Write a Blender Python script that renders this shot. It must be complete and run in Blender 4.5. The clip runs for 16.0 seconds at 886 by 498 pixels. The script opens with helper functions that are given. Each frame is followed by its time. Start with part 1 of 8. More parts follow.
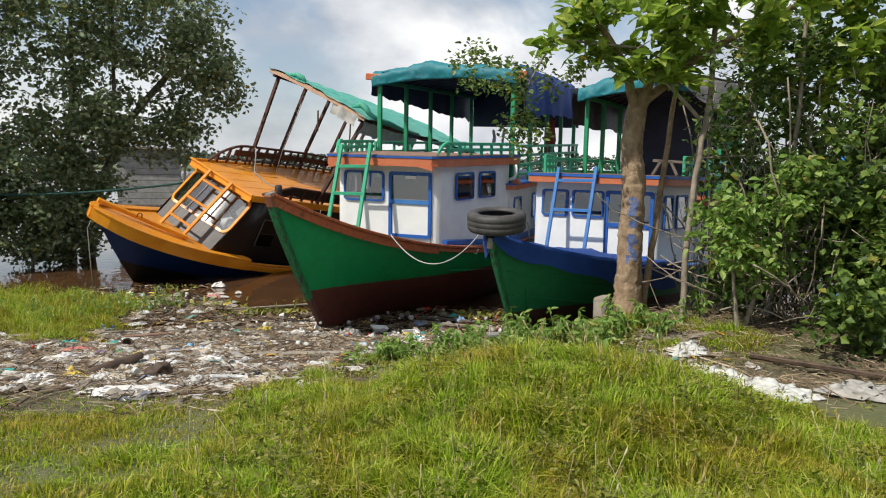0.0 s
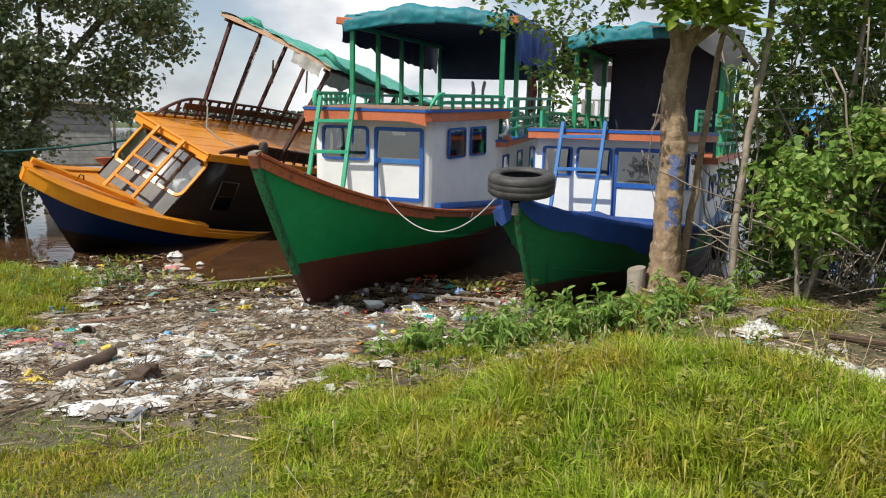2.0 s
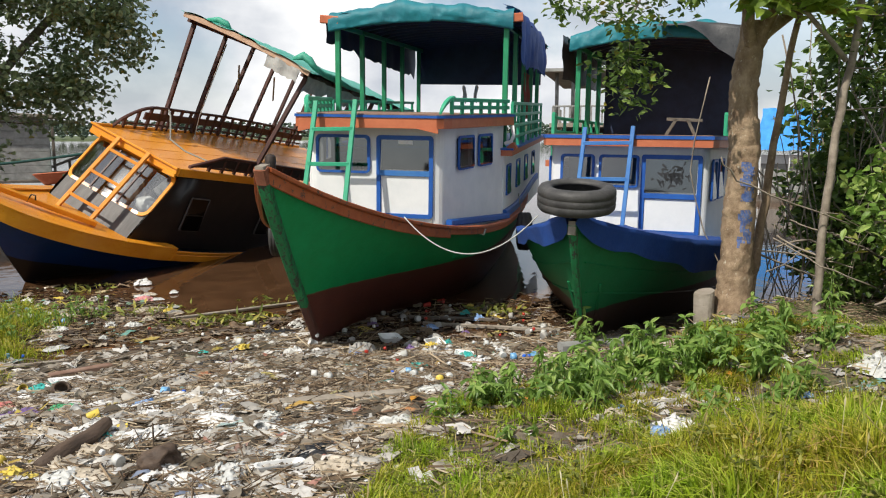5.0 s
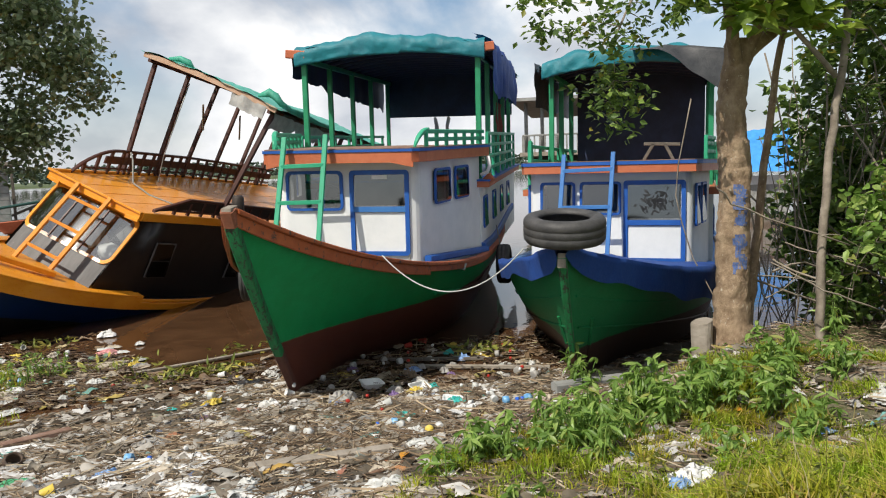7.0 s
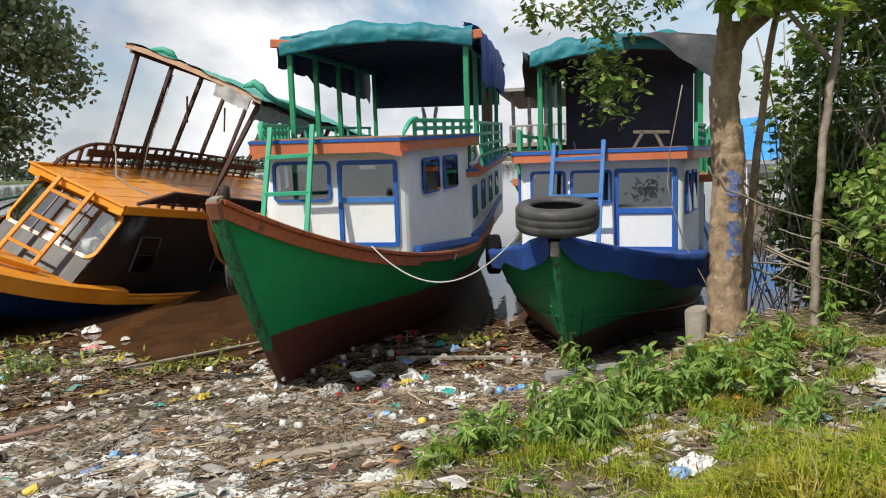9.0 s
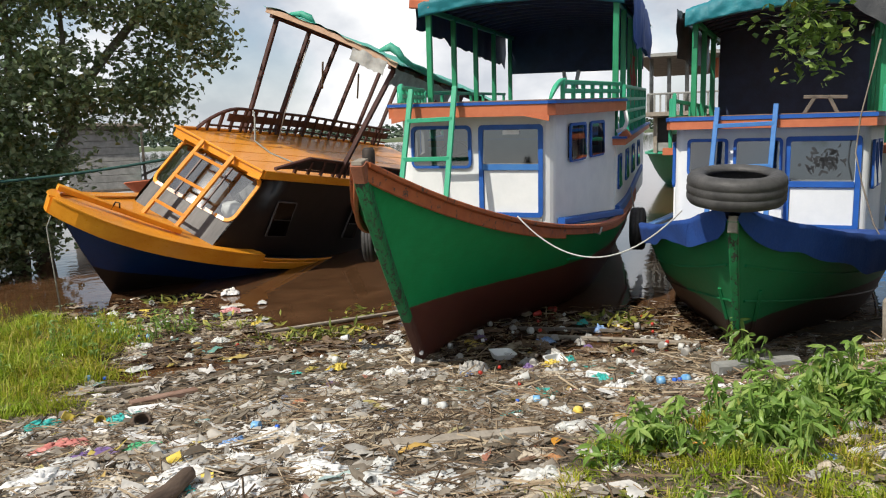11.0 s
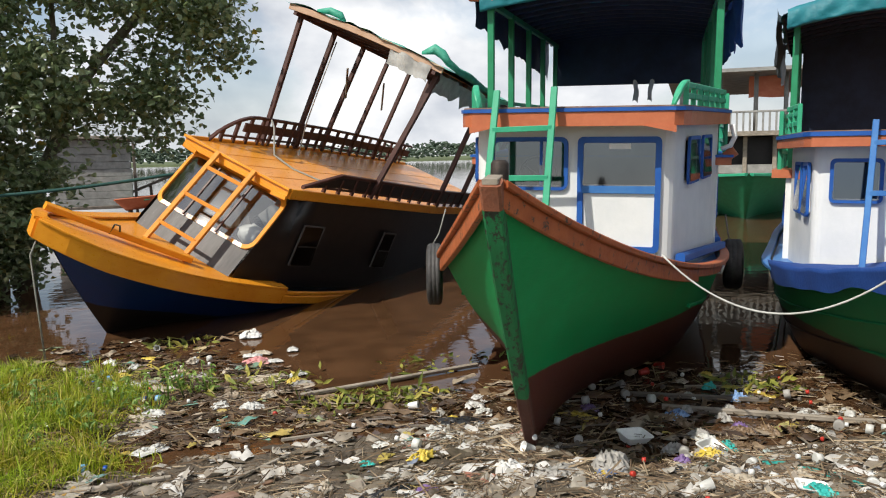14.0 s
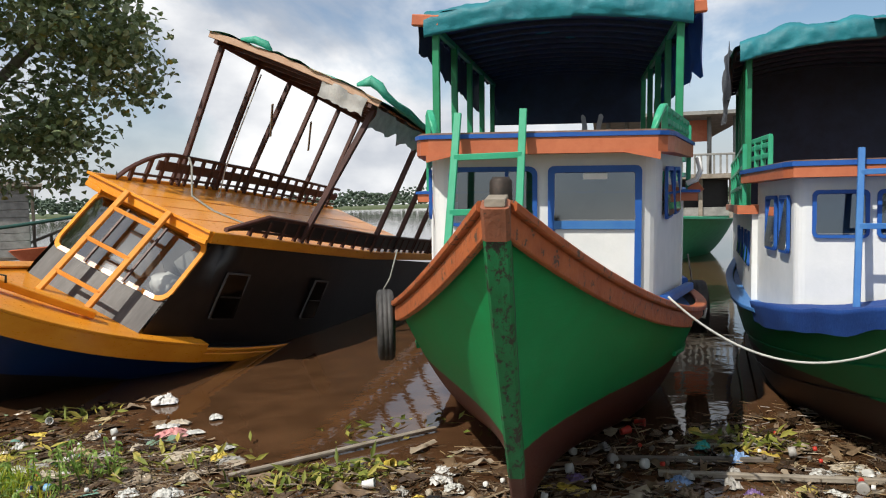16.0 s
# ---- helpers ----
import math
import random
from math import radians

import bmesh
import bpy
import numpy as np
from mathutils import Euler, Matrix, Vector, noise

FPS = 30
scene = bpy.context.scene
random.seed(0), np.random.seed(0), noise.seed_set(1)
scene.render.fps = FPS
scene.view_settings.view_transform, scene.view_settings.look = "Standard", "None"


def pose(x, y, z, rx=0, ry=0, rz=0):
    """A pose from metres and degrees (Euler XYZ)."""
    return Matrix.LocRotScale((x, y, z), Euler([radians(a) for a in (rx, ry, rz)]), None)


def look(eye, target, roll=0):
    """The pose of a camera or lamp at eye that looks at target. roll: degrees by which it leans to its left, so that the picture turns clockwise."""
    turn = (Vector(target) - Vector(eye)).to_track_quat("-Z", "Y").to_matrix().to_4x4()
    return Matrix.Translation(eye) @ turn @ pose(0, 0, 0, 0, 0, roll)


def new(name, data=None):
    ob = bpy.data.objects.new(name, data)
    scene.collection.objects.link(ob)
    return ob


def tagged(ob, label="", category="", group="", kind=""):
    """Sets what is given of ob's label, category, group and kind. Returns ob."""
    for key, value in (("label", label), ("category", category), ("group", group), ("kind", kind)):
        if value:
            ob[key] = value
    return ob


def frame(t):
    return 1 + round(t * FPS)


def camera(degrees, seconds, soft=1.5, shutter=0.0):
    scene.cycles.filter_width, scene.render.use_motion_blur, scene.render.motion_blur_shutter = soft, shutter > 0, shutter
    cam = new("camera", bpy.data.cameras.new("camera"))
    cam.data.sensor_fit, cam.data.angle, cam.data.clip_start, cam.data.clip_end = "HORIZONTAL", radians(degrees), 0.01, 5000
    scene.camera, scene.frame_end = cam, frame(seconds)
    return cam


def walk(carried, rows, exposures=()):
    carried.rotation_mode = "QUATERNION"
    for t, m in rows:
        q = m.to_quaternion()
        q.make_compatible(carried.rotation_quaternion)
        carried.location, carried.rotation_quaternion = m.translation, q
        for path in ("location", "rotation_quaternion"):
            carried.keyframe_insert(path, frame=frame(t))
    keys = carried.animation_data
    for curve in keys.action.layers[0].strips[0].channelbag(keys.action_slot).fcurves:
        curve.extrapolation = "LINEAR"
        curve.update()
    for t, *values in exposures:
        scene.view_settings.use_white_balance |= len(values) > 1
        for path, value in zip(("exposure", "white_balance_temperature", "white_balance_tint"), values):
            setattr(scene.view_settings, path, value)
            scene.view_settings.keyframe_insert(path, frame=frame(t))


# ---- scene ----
cam = camera(60.3, 16.0, 1.1)
PATH = [
    (0, (0.457, 0.431, 2.434), (0.822, 2.386, 2.221), 0.7),
    (0.5, (0.274, 0.723, 2.377), (0.666, 2.67, 2.145), 1.2),
    (1, (0.076, 1.068, 2.395), (0.529, 2.997, 2.12), -0.5),
    (1.5, (-0.037, 1.467, 2.389), (0.473, 3.377, 2.082), -0.6),
    (2, (-0.196, 1.826, 2.398), (0.338, 3.727, 2.076), 0.7),
    (2.5, (-0.39, 2.16, 2.421), (0.153, 4.067, 2.163), 0.6),
    (3, (-0.502, 2.426, 2.384), (0.041, 4.332, 2.111), -1.6),
    (3.5, (-0.548, 2.728, 2.396), (0.034, 4.62, 2.113), -2.4),
    (4, (-0.642, 3.005, 2.369), (-0.021, 4.882, 2.067), -0.5),
    (6.5, (-0.762, 3.499, 2.37), (-0.028, 5.337, 2.084), -1.4),
    (7, (-0.674, 3.685, 2.366), (0.071, 5.528, 2.151), -2.1),
    (7.5, (-0.613, 3.774, 2.345), (0.154, 5.607, 2.121), -1.7),
    (8, (-0.613, 3.785, 2.334), (0.17, 5.612, 2.107), -2.5),
    (10.5, (-0.758, 4.01, 2.317), (-0.047, 5.86, 2.05), -1.9),
    (11, (-0.746, 4.379, 2.266), (-0.272, 6.299, 1.969), -2.1),
    (11.5, (-0.728, 4.749, 2.254), (-0.282, 6.673, 1.94), -0.9),
    (12, (-0.851, 5.161, 2.231), (-0.378, 7.078, 1.913), -1.0),
    (12.5, (-0.964, 5.482, 2.226), (-0.476, 7.39, 1.876), -1.7),
    (13, (-1.029, 5.901, 2.221), (-0.54, 7.81, 1.876), -1.4),
    (13.5, (-1.126, 6.193, 2.206), (-0.641, 8.108, 1.896), -0.3),
    (14, (-1.243, 6.426, 2.216), (-0.73, 8.343, 1.971), -1.2),
    (14.5, (-1.27, 6.627, 2.207), (-0.733, 8.537, 1.954), -1.3),
    (15, (-1.197, 6.896, 2.196), (-0.627, 8.804, 2.012), -0.5),
    (15.5, (-1.187, 7.096, 2.176), (-0.591, 8.996, 1.987), 0.1),
    (16, (-1.272, 7.454, 2.077), (-0.55, 9.315, 1.955), -1.5),
]
walk(cam, [(t, look(eye, target, roll)) for t, eye, target, roll in PATH], [(0.0, 0.08), (1.5, 0.16), (4.0, 0.15), (8.0, 0.12), (10.5, 0.16), (13.0, 0.24), (14.2, 0.17), (16.0, 0.12)])


# ---- world and light ----
SUN_TO = Vector((-0.72, -0.38, 1.0)).normalized()
world = bpy.data.worlds.new("sky_world")
scene.world = world
world.use_nodes = True
wn, wl = world.node_tree.nodes, world.node_tree.links
wn.clear()
w_out = wn.new("ShaderNodeOutputWorld")
w_bg = wn.new("ShaderNodeBackground")
w_sky = wn.new("ShaderNodeTexSky")
w_sky.sky_type = "NISHITA"
w_sky.sun_disc = False
w_sky.sun_elevation = math.asin(SUN_TO.z)
w_sky.sun_rotation = math.atan2(SUN_TO.x, SUN_TO.y)
w_geo = wn.new("ShaderNodeTexCoord")
w_map = wn.new("ShaderNodeMapping")
w_map.inputs["Scale"].default_value = (1.0, 1.0, 1.7)
w_map.inputs["Location"].default_value = (0.35, 0.1, 0.0)
w_noise = wn.new("ShaderNodeTexNoise")
w_noise.inputs["Scale"].default_value = 2.6
w_noise.inputs["Detail"].default_value = 9.0
w_noise.inputs["Roughness"].default_value = 0.56
w_noise.inputs["Distortion"].default_value = 0.25
w_ramp = wn.new("ShaderNodeValToRGB")
w_ramp.color_ramp.elements[0].position = 0.40
w_ramp.color_ramp.elements[1].position = 0.54
w_tone = wn.new("ShaderNodeTexNoise")
w_tone.inputs["Scale"].default_value = 4.6
w_tone.inputs["Detail"].default_value = 8.0
w_shade = wn.new("ShaderNodeValToRGB")
w_shade.color_ramp.elements[0].position = 0.40
w_shade.color_ramp.elements[0].color = (0.47, 0.51, 0.58, 1)
w_shade.color_ramp.elements[1].position = 0.64
w_shade.color_ramp.elements[1].color = (1.0, 1.0, 1.0, 1)
w_mul = wn.new("ShaderNodeVectorMath")
w_mul.operation = "SCALE"
w_mul.inputs["Scale"].default_value = 0.11
w_mix = wn.new("ShaderNodeMix")
w_mix.data_type = "RGBA"
wl.new(w_geo.outputs["Generated"], w_map.inputs["Vector"])
wl.new(w_map.outputs["Vector"], w_noise.inputs["Vector"])
wl.new(w_map.outputs["Vector"], w_tone.inputs["Vector"])
wl.new(w_noise.outputs["Fac"], w_ramp.inputs["Fac"])
wl.new(w_tone.outputs["Fac"], w_shade.inputs["Fac"])
wl.new(w_sky.outputs["Color"], w_mul.inputs[0])
# towards the horizon the gaps between the clouds close
w_sep = wn.new("ShaderNodeSeparateXYZ")
w_low = wn.new("ShaderNodeMapRange")
w_low.inputs["From Min"].default_value = 0.0
w_low.inputs["From Max"].default_value = 0.20
w_low.inputs["To Min"].default_value = 0.92
w_low.inputs["To Max"].default_value = 0.0
w_max = wn.new("ShaderNodeMath")
w_max.operation = "MAXIMUM"
wl.new(w_geo.outputs["Generated"], w_sep.inputs["Vector"])
wl.new(w_sep.outputs["Z"], w_low.inputs["Value"])
wl.new(w_ramp.outputs["Color"], w_max.inputs[0])
wl.new(w_low.outputs["Result"], w_max.inputs[1])
wl.new(w_max.outputs["Value"], w_mix.inputs["Factor"])
wl.new(w_mul.outputs["Vector"], w_mix.inputs["A"])
wl.new(w_shade.outputs["Color"], w_mix.inputs["B"])
wl.new(w_mix.outputs["Result"], w_bg.inputs["Color"])
w_bg.inputs["Strength"].default_value = 1.0
wl.new(w_bg.outputs["Background"], w_out.inputs["Surface"])
sun_data = bpy.data.lights.new("sun", "SUN")
sun_data.energy = 4.4
sun_data.angle = radians(0.6)
sun_data.color = (1.0, 0.94, 0.84)
sun = new("sun", sun_data)
sun.matrix_world = look(SUN_TO * 50, (0, 0, 0))


# ---- materials ----
def principled(name):
    m = bpy.data.materials.new(name)
    m.use_nodes = True
    return m, m.node_tree.nodes, m.node_tree.links, m.node_tree.nodes["Principled BSDF"]


def rgba(c):
    return (c[0], c[1], c[2], 1.0)


def paint(name, a, b, scale=6.0, rough=0.5, bump=0.15, wear=None, wear_at=0.66, stretch=(1, 1, 1), metal=0.0, grain=40.0, spec=0.5):
    """Paint, wood, cloth or earth: two colours mixed at a large scale, grain at a fine one, worn patches of a third colour."""
    m, n, l, p = principled(name)
    tc = n.new("ShaderNodeTexCoord")
    mp = n.new("ShaderNodeMapping")
    mp.inputs["Scale"].default_value = stretch
    l.new(tc.outputs["Object"], mp.inputs["Vector"])
    big = n.new("ShaderNodeTexNoise")
    big.inputs["Scale"].default_value = scale
    big.inputs["Detail"].default_value = 6
    big.inputs["Roughness"].default_value = 0.65
    l.new(mp.outputs["Vector"], big.inputs["Vector"])
    fine = n.new("ShaderNodeTexNoise")
    fine.inputs["Scale"].default_value = grain
    fine.inputs["Detail"].default_value = 4
    l.new(mp.outputs["Vector"], fine.inputs["Vector"])
    mix = n.new("ShaderNodeMix")
    mix.data_type = "RGBA"
    mix.inputs["A"].default_value = rgba(a)
    mix.inputs["B"].default_value = rgba(b)
    rr = n.new("ShaderNodeValToRGB")
    rr.color_ramp.elements[0].position = 0.35
    rr.color_ramp.elements[1].position = 0.68
    l.new(big.outputs["Fac"], rr.inputs["Fac"])
    l.new(rr.outputs["Color"], mix.inputs["Factor"])
    colour = mix.outputs["Result"]
    if wear:
        wn2 = n.new("ShaderNodeTexNoise")
        wn2.inputs["Scale"].default_value = scale * 2.3
        wn2.inputs["Detail"].default_value = 8
        wn2.inputs["Roughness"].default_value = 0.75
        l.new(mp.outputs["Vector"], wn2.inputs["Vector"])
        wr = n.new("ShaderNodeValToRGB")
        wr.color_ramp.elements[0].position = wear_at
        wr.color_ramp.elements[1].position = wear_at + 0.05
        l.new(wn2.outputs["Fac"], wr.inputs["Fac"])
        m2 = n.new("ShaderNodeMix")
        m2.data_type = "RGBA"
        l.new(wr.outputs["Color"], m2.inputs["Factor"])
        l.new(colour, m2.inputs["A"])
        m2.inputs["B"].default_value = rgba(wear)
        colour = m2.outputs["Result"]
    l.new(colour, p.inputs["Base Color"])
    rm = n.new("ShaderNodeMapRange")
    rm.inputs["To Min"].default_value = max(0.03, rough - 0.12)
    rm.inputs["To Max"].default_value = min(1.0, rough + 0.15)
    l.new(fine.outputs["Fac"], rm.inputs["Value"])
    l.new(rm.outputs["Result"], p.inputs["Roughness"])
    p.inputs["Metallic"].default_value = metal
    p.inputs["Specular IOR Level"].default_value = spec
    add = n.new("ShaderNodeMath")
    add.inputs[1].default_value = 0.35
    add.operation = "MULTIPLY_ADD"
    l.new(fine.outputs["Fac"], add.inputs[0])
    l.new(big.outputs["Fac"], add.inputs[2])
    bp = n.new("ShaderNodeBump")
    bp.inputs["Strength"].default_value = bump
    bp.inputs["Distance"].default_value = 0.02
    l.new(add.outputs["Value"], bp.inputs["Height"])
    l.new(bp.outputs["Normal"], p.inputs["Normal"])
    return m


def banded(name, top, low, line, slope, wear, rough=0.4, spec=0.5):
    """A hull's paint above and another below a sloping painted line, with scuffs and faint seams between planks."""
    m, n, l, p = principled(name)
    tc = n.new("ShaderNodeTexCoord")
    sep = n.new("ShaderNodeSeparateXYZ")
    l.new(tc.outputs["Object"], sep.inputs["Vector"])
    nz = n.new("ShaderNodeTexNoise")
    nz.inputs["Scale"].default_value = 5.0
    nz.inputs["Detail"].default_value = 8
    nz.inputs["Roughness"].default_value = 0.7
    l.new(tc.outputs["Object"], nz.inputs["Vector"])
    # height above the line
    a = n.new("ShaderNodeMath")
    a.operation = "MULTIPLY_ADD"
    a.inputs[1].default_value = -slope
    l.new(sep.outputs["Y"], a.inputs[0])
    l.new(sep.outputs["Z"], a.inputs[2])
    b = n.new("ShaderNodeMath")
    b.operation = "MULTIPLY_ADD"
    b.inputs[1].default_value = 0.035
    l.new(nz.outputs["Fac"], b.inputs[0])
    l.new(a.outputs["Value"], b.inputs[2])
    r = n.new("ShaderNodeMapRange")
    r.inputs["From Min"].default_value = line + 0.01
    r.inputs["From Max"].default_value = line + 0.025
    l.new(b.outputs["Value"], r.inputs["Value"])

    def two(c, d, fac):
        x = n.new("ShaderNodeMix")
        x.data_type = "RGBA"
        x.inputs["A"].default_value = rgba(c)
        x.inputs["B"].default_value = rgba(d)
        l.new(fac, x.inputs["Factor"])
        return x.outputs["Result"]

    vr = n.new("ShaderNodeValToRGB")
    vr.color_ramp.elements[0].position = 0.38
    vr.color_ramp.elements[1].position = 0.7
    l.new(nz.outputs["Fac"], vr.inputs["Fac"])
    up = two(top[0], top[1], vr.outputs["Color"])
    dn = two(low[0], low[1], vr.outputs["Color"])
    mix = n.new("ShaderNodeMix")
    mix.data_type = "RGBA"
    l.new(r.outputs["Result"], mix.inputs["Factor"])
    l.new(dn, mix.inputs["A"])
    l.new(up, mix.inputs["B"])
    # scratches stretched along the planks
    mp = n.new("ShaderNodeMapping")
    mp.inputs["Scale"].default_value = (1.5, 1.2, 9.0)
    l.new(tc.outputs["Object"], mp.inputs["Vector"])
    sc = n.new("ShaderNodeTexNoise")
    sc.inputs["Scale"].default_value = 4.0
    sc.inputs["Detail"].default_value = 10
    sc.inputs["Roughness"].default_value = 0.8
    l.new(mp.outputs["Vector"], sc.inputs["Vector"])
    sr = n.new("ShaderNodeValToRGB")
    sr.color_ramp.elements[0].position = 0.655
    sr.color_ramp.elements[1].position = 0.70
    l.new(sc.outputs["Fac"], sr.inputs["Fac"])
    fin = n.new("ShaderNodeMix")
    fin.data_type = "RGBA"
    l.new(sr.outputs["Color"], fin.inputs["Factor"])
    l.new(mix.outputs["Result"], fin.inputs["A"])
    fin.inputs["B"].default_value = rgba(wear)
    l.new(fin.outputs["Result"], p.inputs["Base Color"])
    rm = n.new("ShaderNodeMapRange")
    rm.inputs["To Min"].default_value = rough - 0.02
    rm.inputs["To Max"].default_value = rough + 0.2
    l.new(nz.outputs["Fac"], rm.inputs["Value"])
    l.new(rm.outputs["Result"], p.inputs["Roughness"])
    p.inputs["Specular IOR Level"].default_value = 0.28
    bp = n.new("ShaderNodeBump")
    bp.inputs["Strength"].default_value = 0.35
    bp.inputs["Distance"].default_value = 0.012
    l.new(sc.outputs["Fac"], bp.inputs["Height"])
    l.new(bp.outputs["Normal"], p.inputs["Normal"])
    return m


def many(name, colours, rough=0.6, through_light=0.0, bump=0.0, spec=0.4, by_object=False):
    """Pieces that differ one by one: colours is a list of (position, colour)."""
    m, n, l, p = principled(name)
    if by_object:
        g = n.new("ShaderNodeObjectInfo")
        rnd = g.outputs["Random"]
    else:
        g = n.new("ShaderNodeNewGeometry")
        rnd = g.outputs["Random Per Island"]
    ramp = n.new("ShaderNodeValToRGB")
    ramp.color_ramp.interpolation = "LINEAR"
    els = ramp.color_ramp.elements
    while len(els) < len(colours):
        els.new(0.5)
    for e, (pos, c) in zip(els, colours):
        e.position, e.color = pos, rgba(c)
    l.new(rnd, ramp.inputs["Fac"])
    tc = n.new("ShaderNodeTexCoord")
    nz = n.new("ShaderNodeTexNoise")
    nz.inputs["Scale"].default_value = 14
    nz.inputs["Detail"].default_value = 5
    l.new(tc.outputs["Object"], nz.inputs["Vector"])
    mr = n.new("ShaderNodeMapRange")
    mr.inputs["From Min"].default_value = 0.3
    mr.inputs["From Max"].default_value = 0.7
    mr.inputs["To Min"].default_value = 0.72
    mr.inputs["To Max"].default_value = 1.12
    l.new(nz.outputs["Fac"], mr.inputs["Value"])
    sc = n.new("ShaderNodeVectorMath")
    sc.operation = "SCALE"
    l.new(ramp.outputs["Color"], sc.inputs[0])
    l.new(mr.outputs["Result"], sc.inputs["Scale"])
    l.new(sc.outputs["Vector"], p.inputs["Base Color"])
    p.inputs["Roughness"].default_value = rough
    p.inputs["Specular IOR Level"].default_value = spec
    if bump:
        bp = n.new("ShaderNodeBump")
        bp.inputs["Strength"].default_value = bump
        bp.inputs["Distance"].default_value = 0.01
        l.new(nz.outputs["Fac"], bp.inputs["Height"])
        l.new(bp.outputs["Normal"], p.inputs["Normal"])
    if through_light:
        tr = n.new("ShaderNodeBsdfTranslucent")
        l.new(sc.outputs["Vector"], tr.inputs["Color"])
        mx = n.new("ShaderNodeMixShader")
        mx.inputs["Fac"].default_value = through_light
        out = n["Material Output"]
        l.new(p.outputs["BSDF"], mx.inputs[1])
        l.new(tr.outputs["BSDF"], mx.inputs[2])
        l.new(mx.outputs["Shader"], out.inputs["Surface"])
    return m


def glass(name, tint=(0.75, 0.8, 0.8), mirror=0.35):
    m, n, l, p = principled(name)
    n.remove(p)
    tr = n.new("ShaderNodeBsdfTransparent")
    tr.inputs["Color"].default_value = rgba(tint)
    gl = n.new("ShaderNodeBsdfGlossy")
    gl.inputs["Roughness"].default_value = 0.06
    fr = n.new("ShaderNodeFresnel")
    fr.inputs["IOR"].default_value = 1.5
    ad = n.new("ShaderNodeMath")
    ad.operation = "ADD"
    ad.use_clamp = True
    ad.inputs[1].default_value = mirror
    mx = n.new("ShaderNodeMixShader")
    l.new(fr.outputs["Fac"], ad.inputs[0])
    l.new(ad.outputs["Value"], mx.inputs["Fac"])
    l.new(tr.outputs["BSDF"], mx.inputs[1])
    l.new(gl.outputs["BSDF"], mx.inputs[2])
    l.new(mx.outputs["Shader"], n["Material Output"].inputs["Surface"])
    return m


GREEN_PAINT = paint("green_paint", (0.012, 0.20, 0.085), (0.02, 0.26, 0.12), 5, 0.45, 0.12, (0.09, 0.10, 0.07), 0.72)
LIGHT_GREEN = paint("light_green_paint", (0.02, 0.30, 0.16), (0.04, 0.36, 0.20), 5, 0.45, 0.1, (0.35, 0.4, 0.36), 0.74)
ORANGE_TRIM = paint("brick_orange_paint", (0.42, 0.11, 0.045), (0.52, 0.16, 0.07), 4, 0.5, 0.15, (0.16, 0.07, 0.04), 0.68)
RAIL_ORANGE = paint("worn_orange_paint", (0.34, 0.08, 0.022), (0.44, 0.12, 0.038), 7, 0.55, 0.35, (0.07, 0.05, 0.038), 0.565)
BLUE_PAINT = paint("blue_paint", (0.008, 0.075, 0.33), (0.014, 0.105, 0.40), 6, 0.5, 0.1, (0.10, 0.14, 0.25), 0.75)
PALE_BLUE = paint("pale_blue_paint", (0.035, 0.15, 0.42), (0.06, 0.20, 0.46), 6, 0.45, 0.1, (0.3, 0.34, 0.42), 0.72)
WHITE_PAINT = paint("white_paint", (0.67, 0.69, 0.69), (0.77, 0.78, 0.77), 2.5, 0.5, 0.10, (0.40, 0.41, 0.39), 0.70)
GREY_BOARD = paint("weathered_grey_board", (0.34, 0.34, 0.30), (0.48, 0.48, 0.44), 5, 0.75, 0.3, (0.20, 0.19, 0.16), 0.62, (1, 1, 0.15))
AMBER = paint("amber_varnish_paint", (0.72, 0.255, 0.014), (0.82, 0.34, 0.028), 4, 0.30, 0.08, (0.40, 0.15, 0.03), 0.74, (1, 0.4, 1))
AMBER_MATT = paint("dull_amber_paint", (0.58, 0.20, 0.018), (0.66, 0.27, 0.03), 6, 0.7, 0.1, (0.36, 0.14, 0.03), 0.70, (1, 1, 0.4))
BLACK_WALL = paint("black_brown_stain", (0.011, 0.009, 0.009), (0.020, 0.015, 0.014), 5, 0.35, 0.1, (0.05, 0.035, 0.03), 0.74)
GREY_FRAME = paint("dull_grey_frame", (0.07, 0.065, 0.065), (0.11, 0.10, 0.10), 6, 0.5, 0.1)
DARK_WOOD = paint("dark_red_wood", (0.045, 0.016, 0.012), (0.085, 0.030, 0.020), 7, 0.5, 0.25, (0.12, 0.07, 0.05), 0.68, (1, 0.3, 0.3))
PLY = paint("brown_ply", (0.13, 0.07, 0.04), (0.22, 0.13, 0.08), 5, 0.7, 0.2, (0.30, 0.22, 0.15), 0.7, (1, 0.25, 1))
DECK = paint("grey_deck_board", (0.10, 0.085, 0.07), (0.18, 0.15, 0.12), 6, 0.8, 0.3, (0.05, 0.04, 0.035), 0.66, (1, 0.2, 1))
STEM_WOOD = paint("scuffed_stem_timber", (0.006, 0.15, 0.045), (0.010, 0.21, 0.07), 8, 0.6, 0.5, (0.030, 0.028, 0.020), 0.52, (1, 1, 0.4))
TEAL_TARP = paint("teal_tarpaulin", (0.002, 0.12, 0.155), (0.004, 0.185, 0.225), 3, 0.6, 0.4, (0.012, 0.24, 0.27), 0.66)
MINT_TARP = paint("mint_tarpaulin", (0.04, 0.33, 0.24), (0.10, 0.44, 0.35), 3, 0.5, 0.6, (0.26, 0.50, 0.44), 0.64)
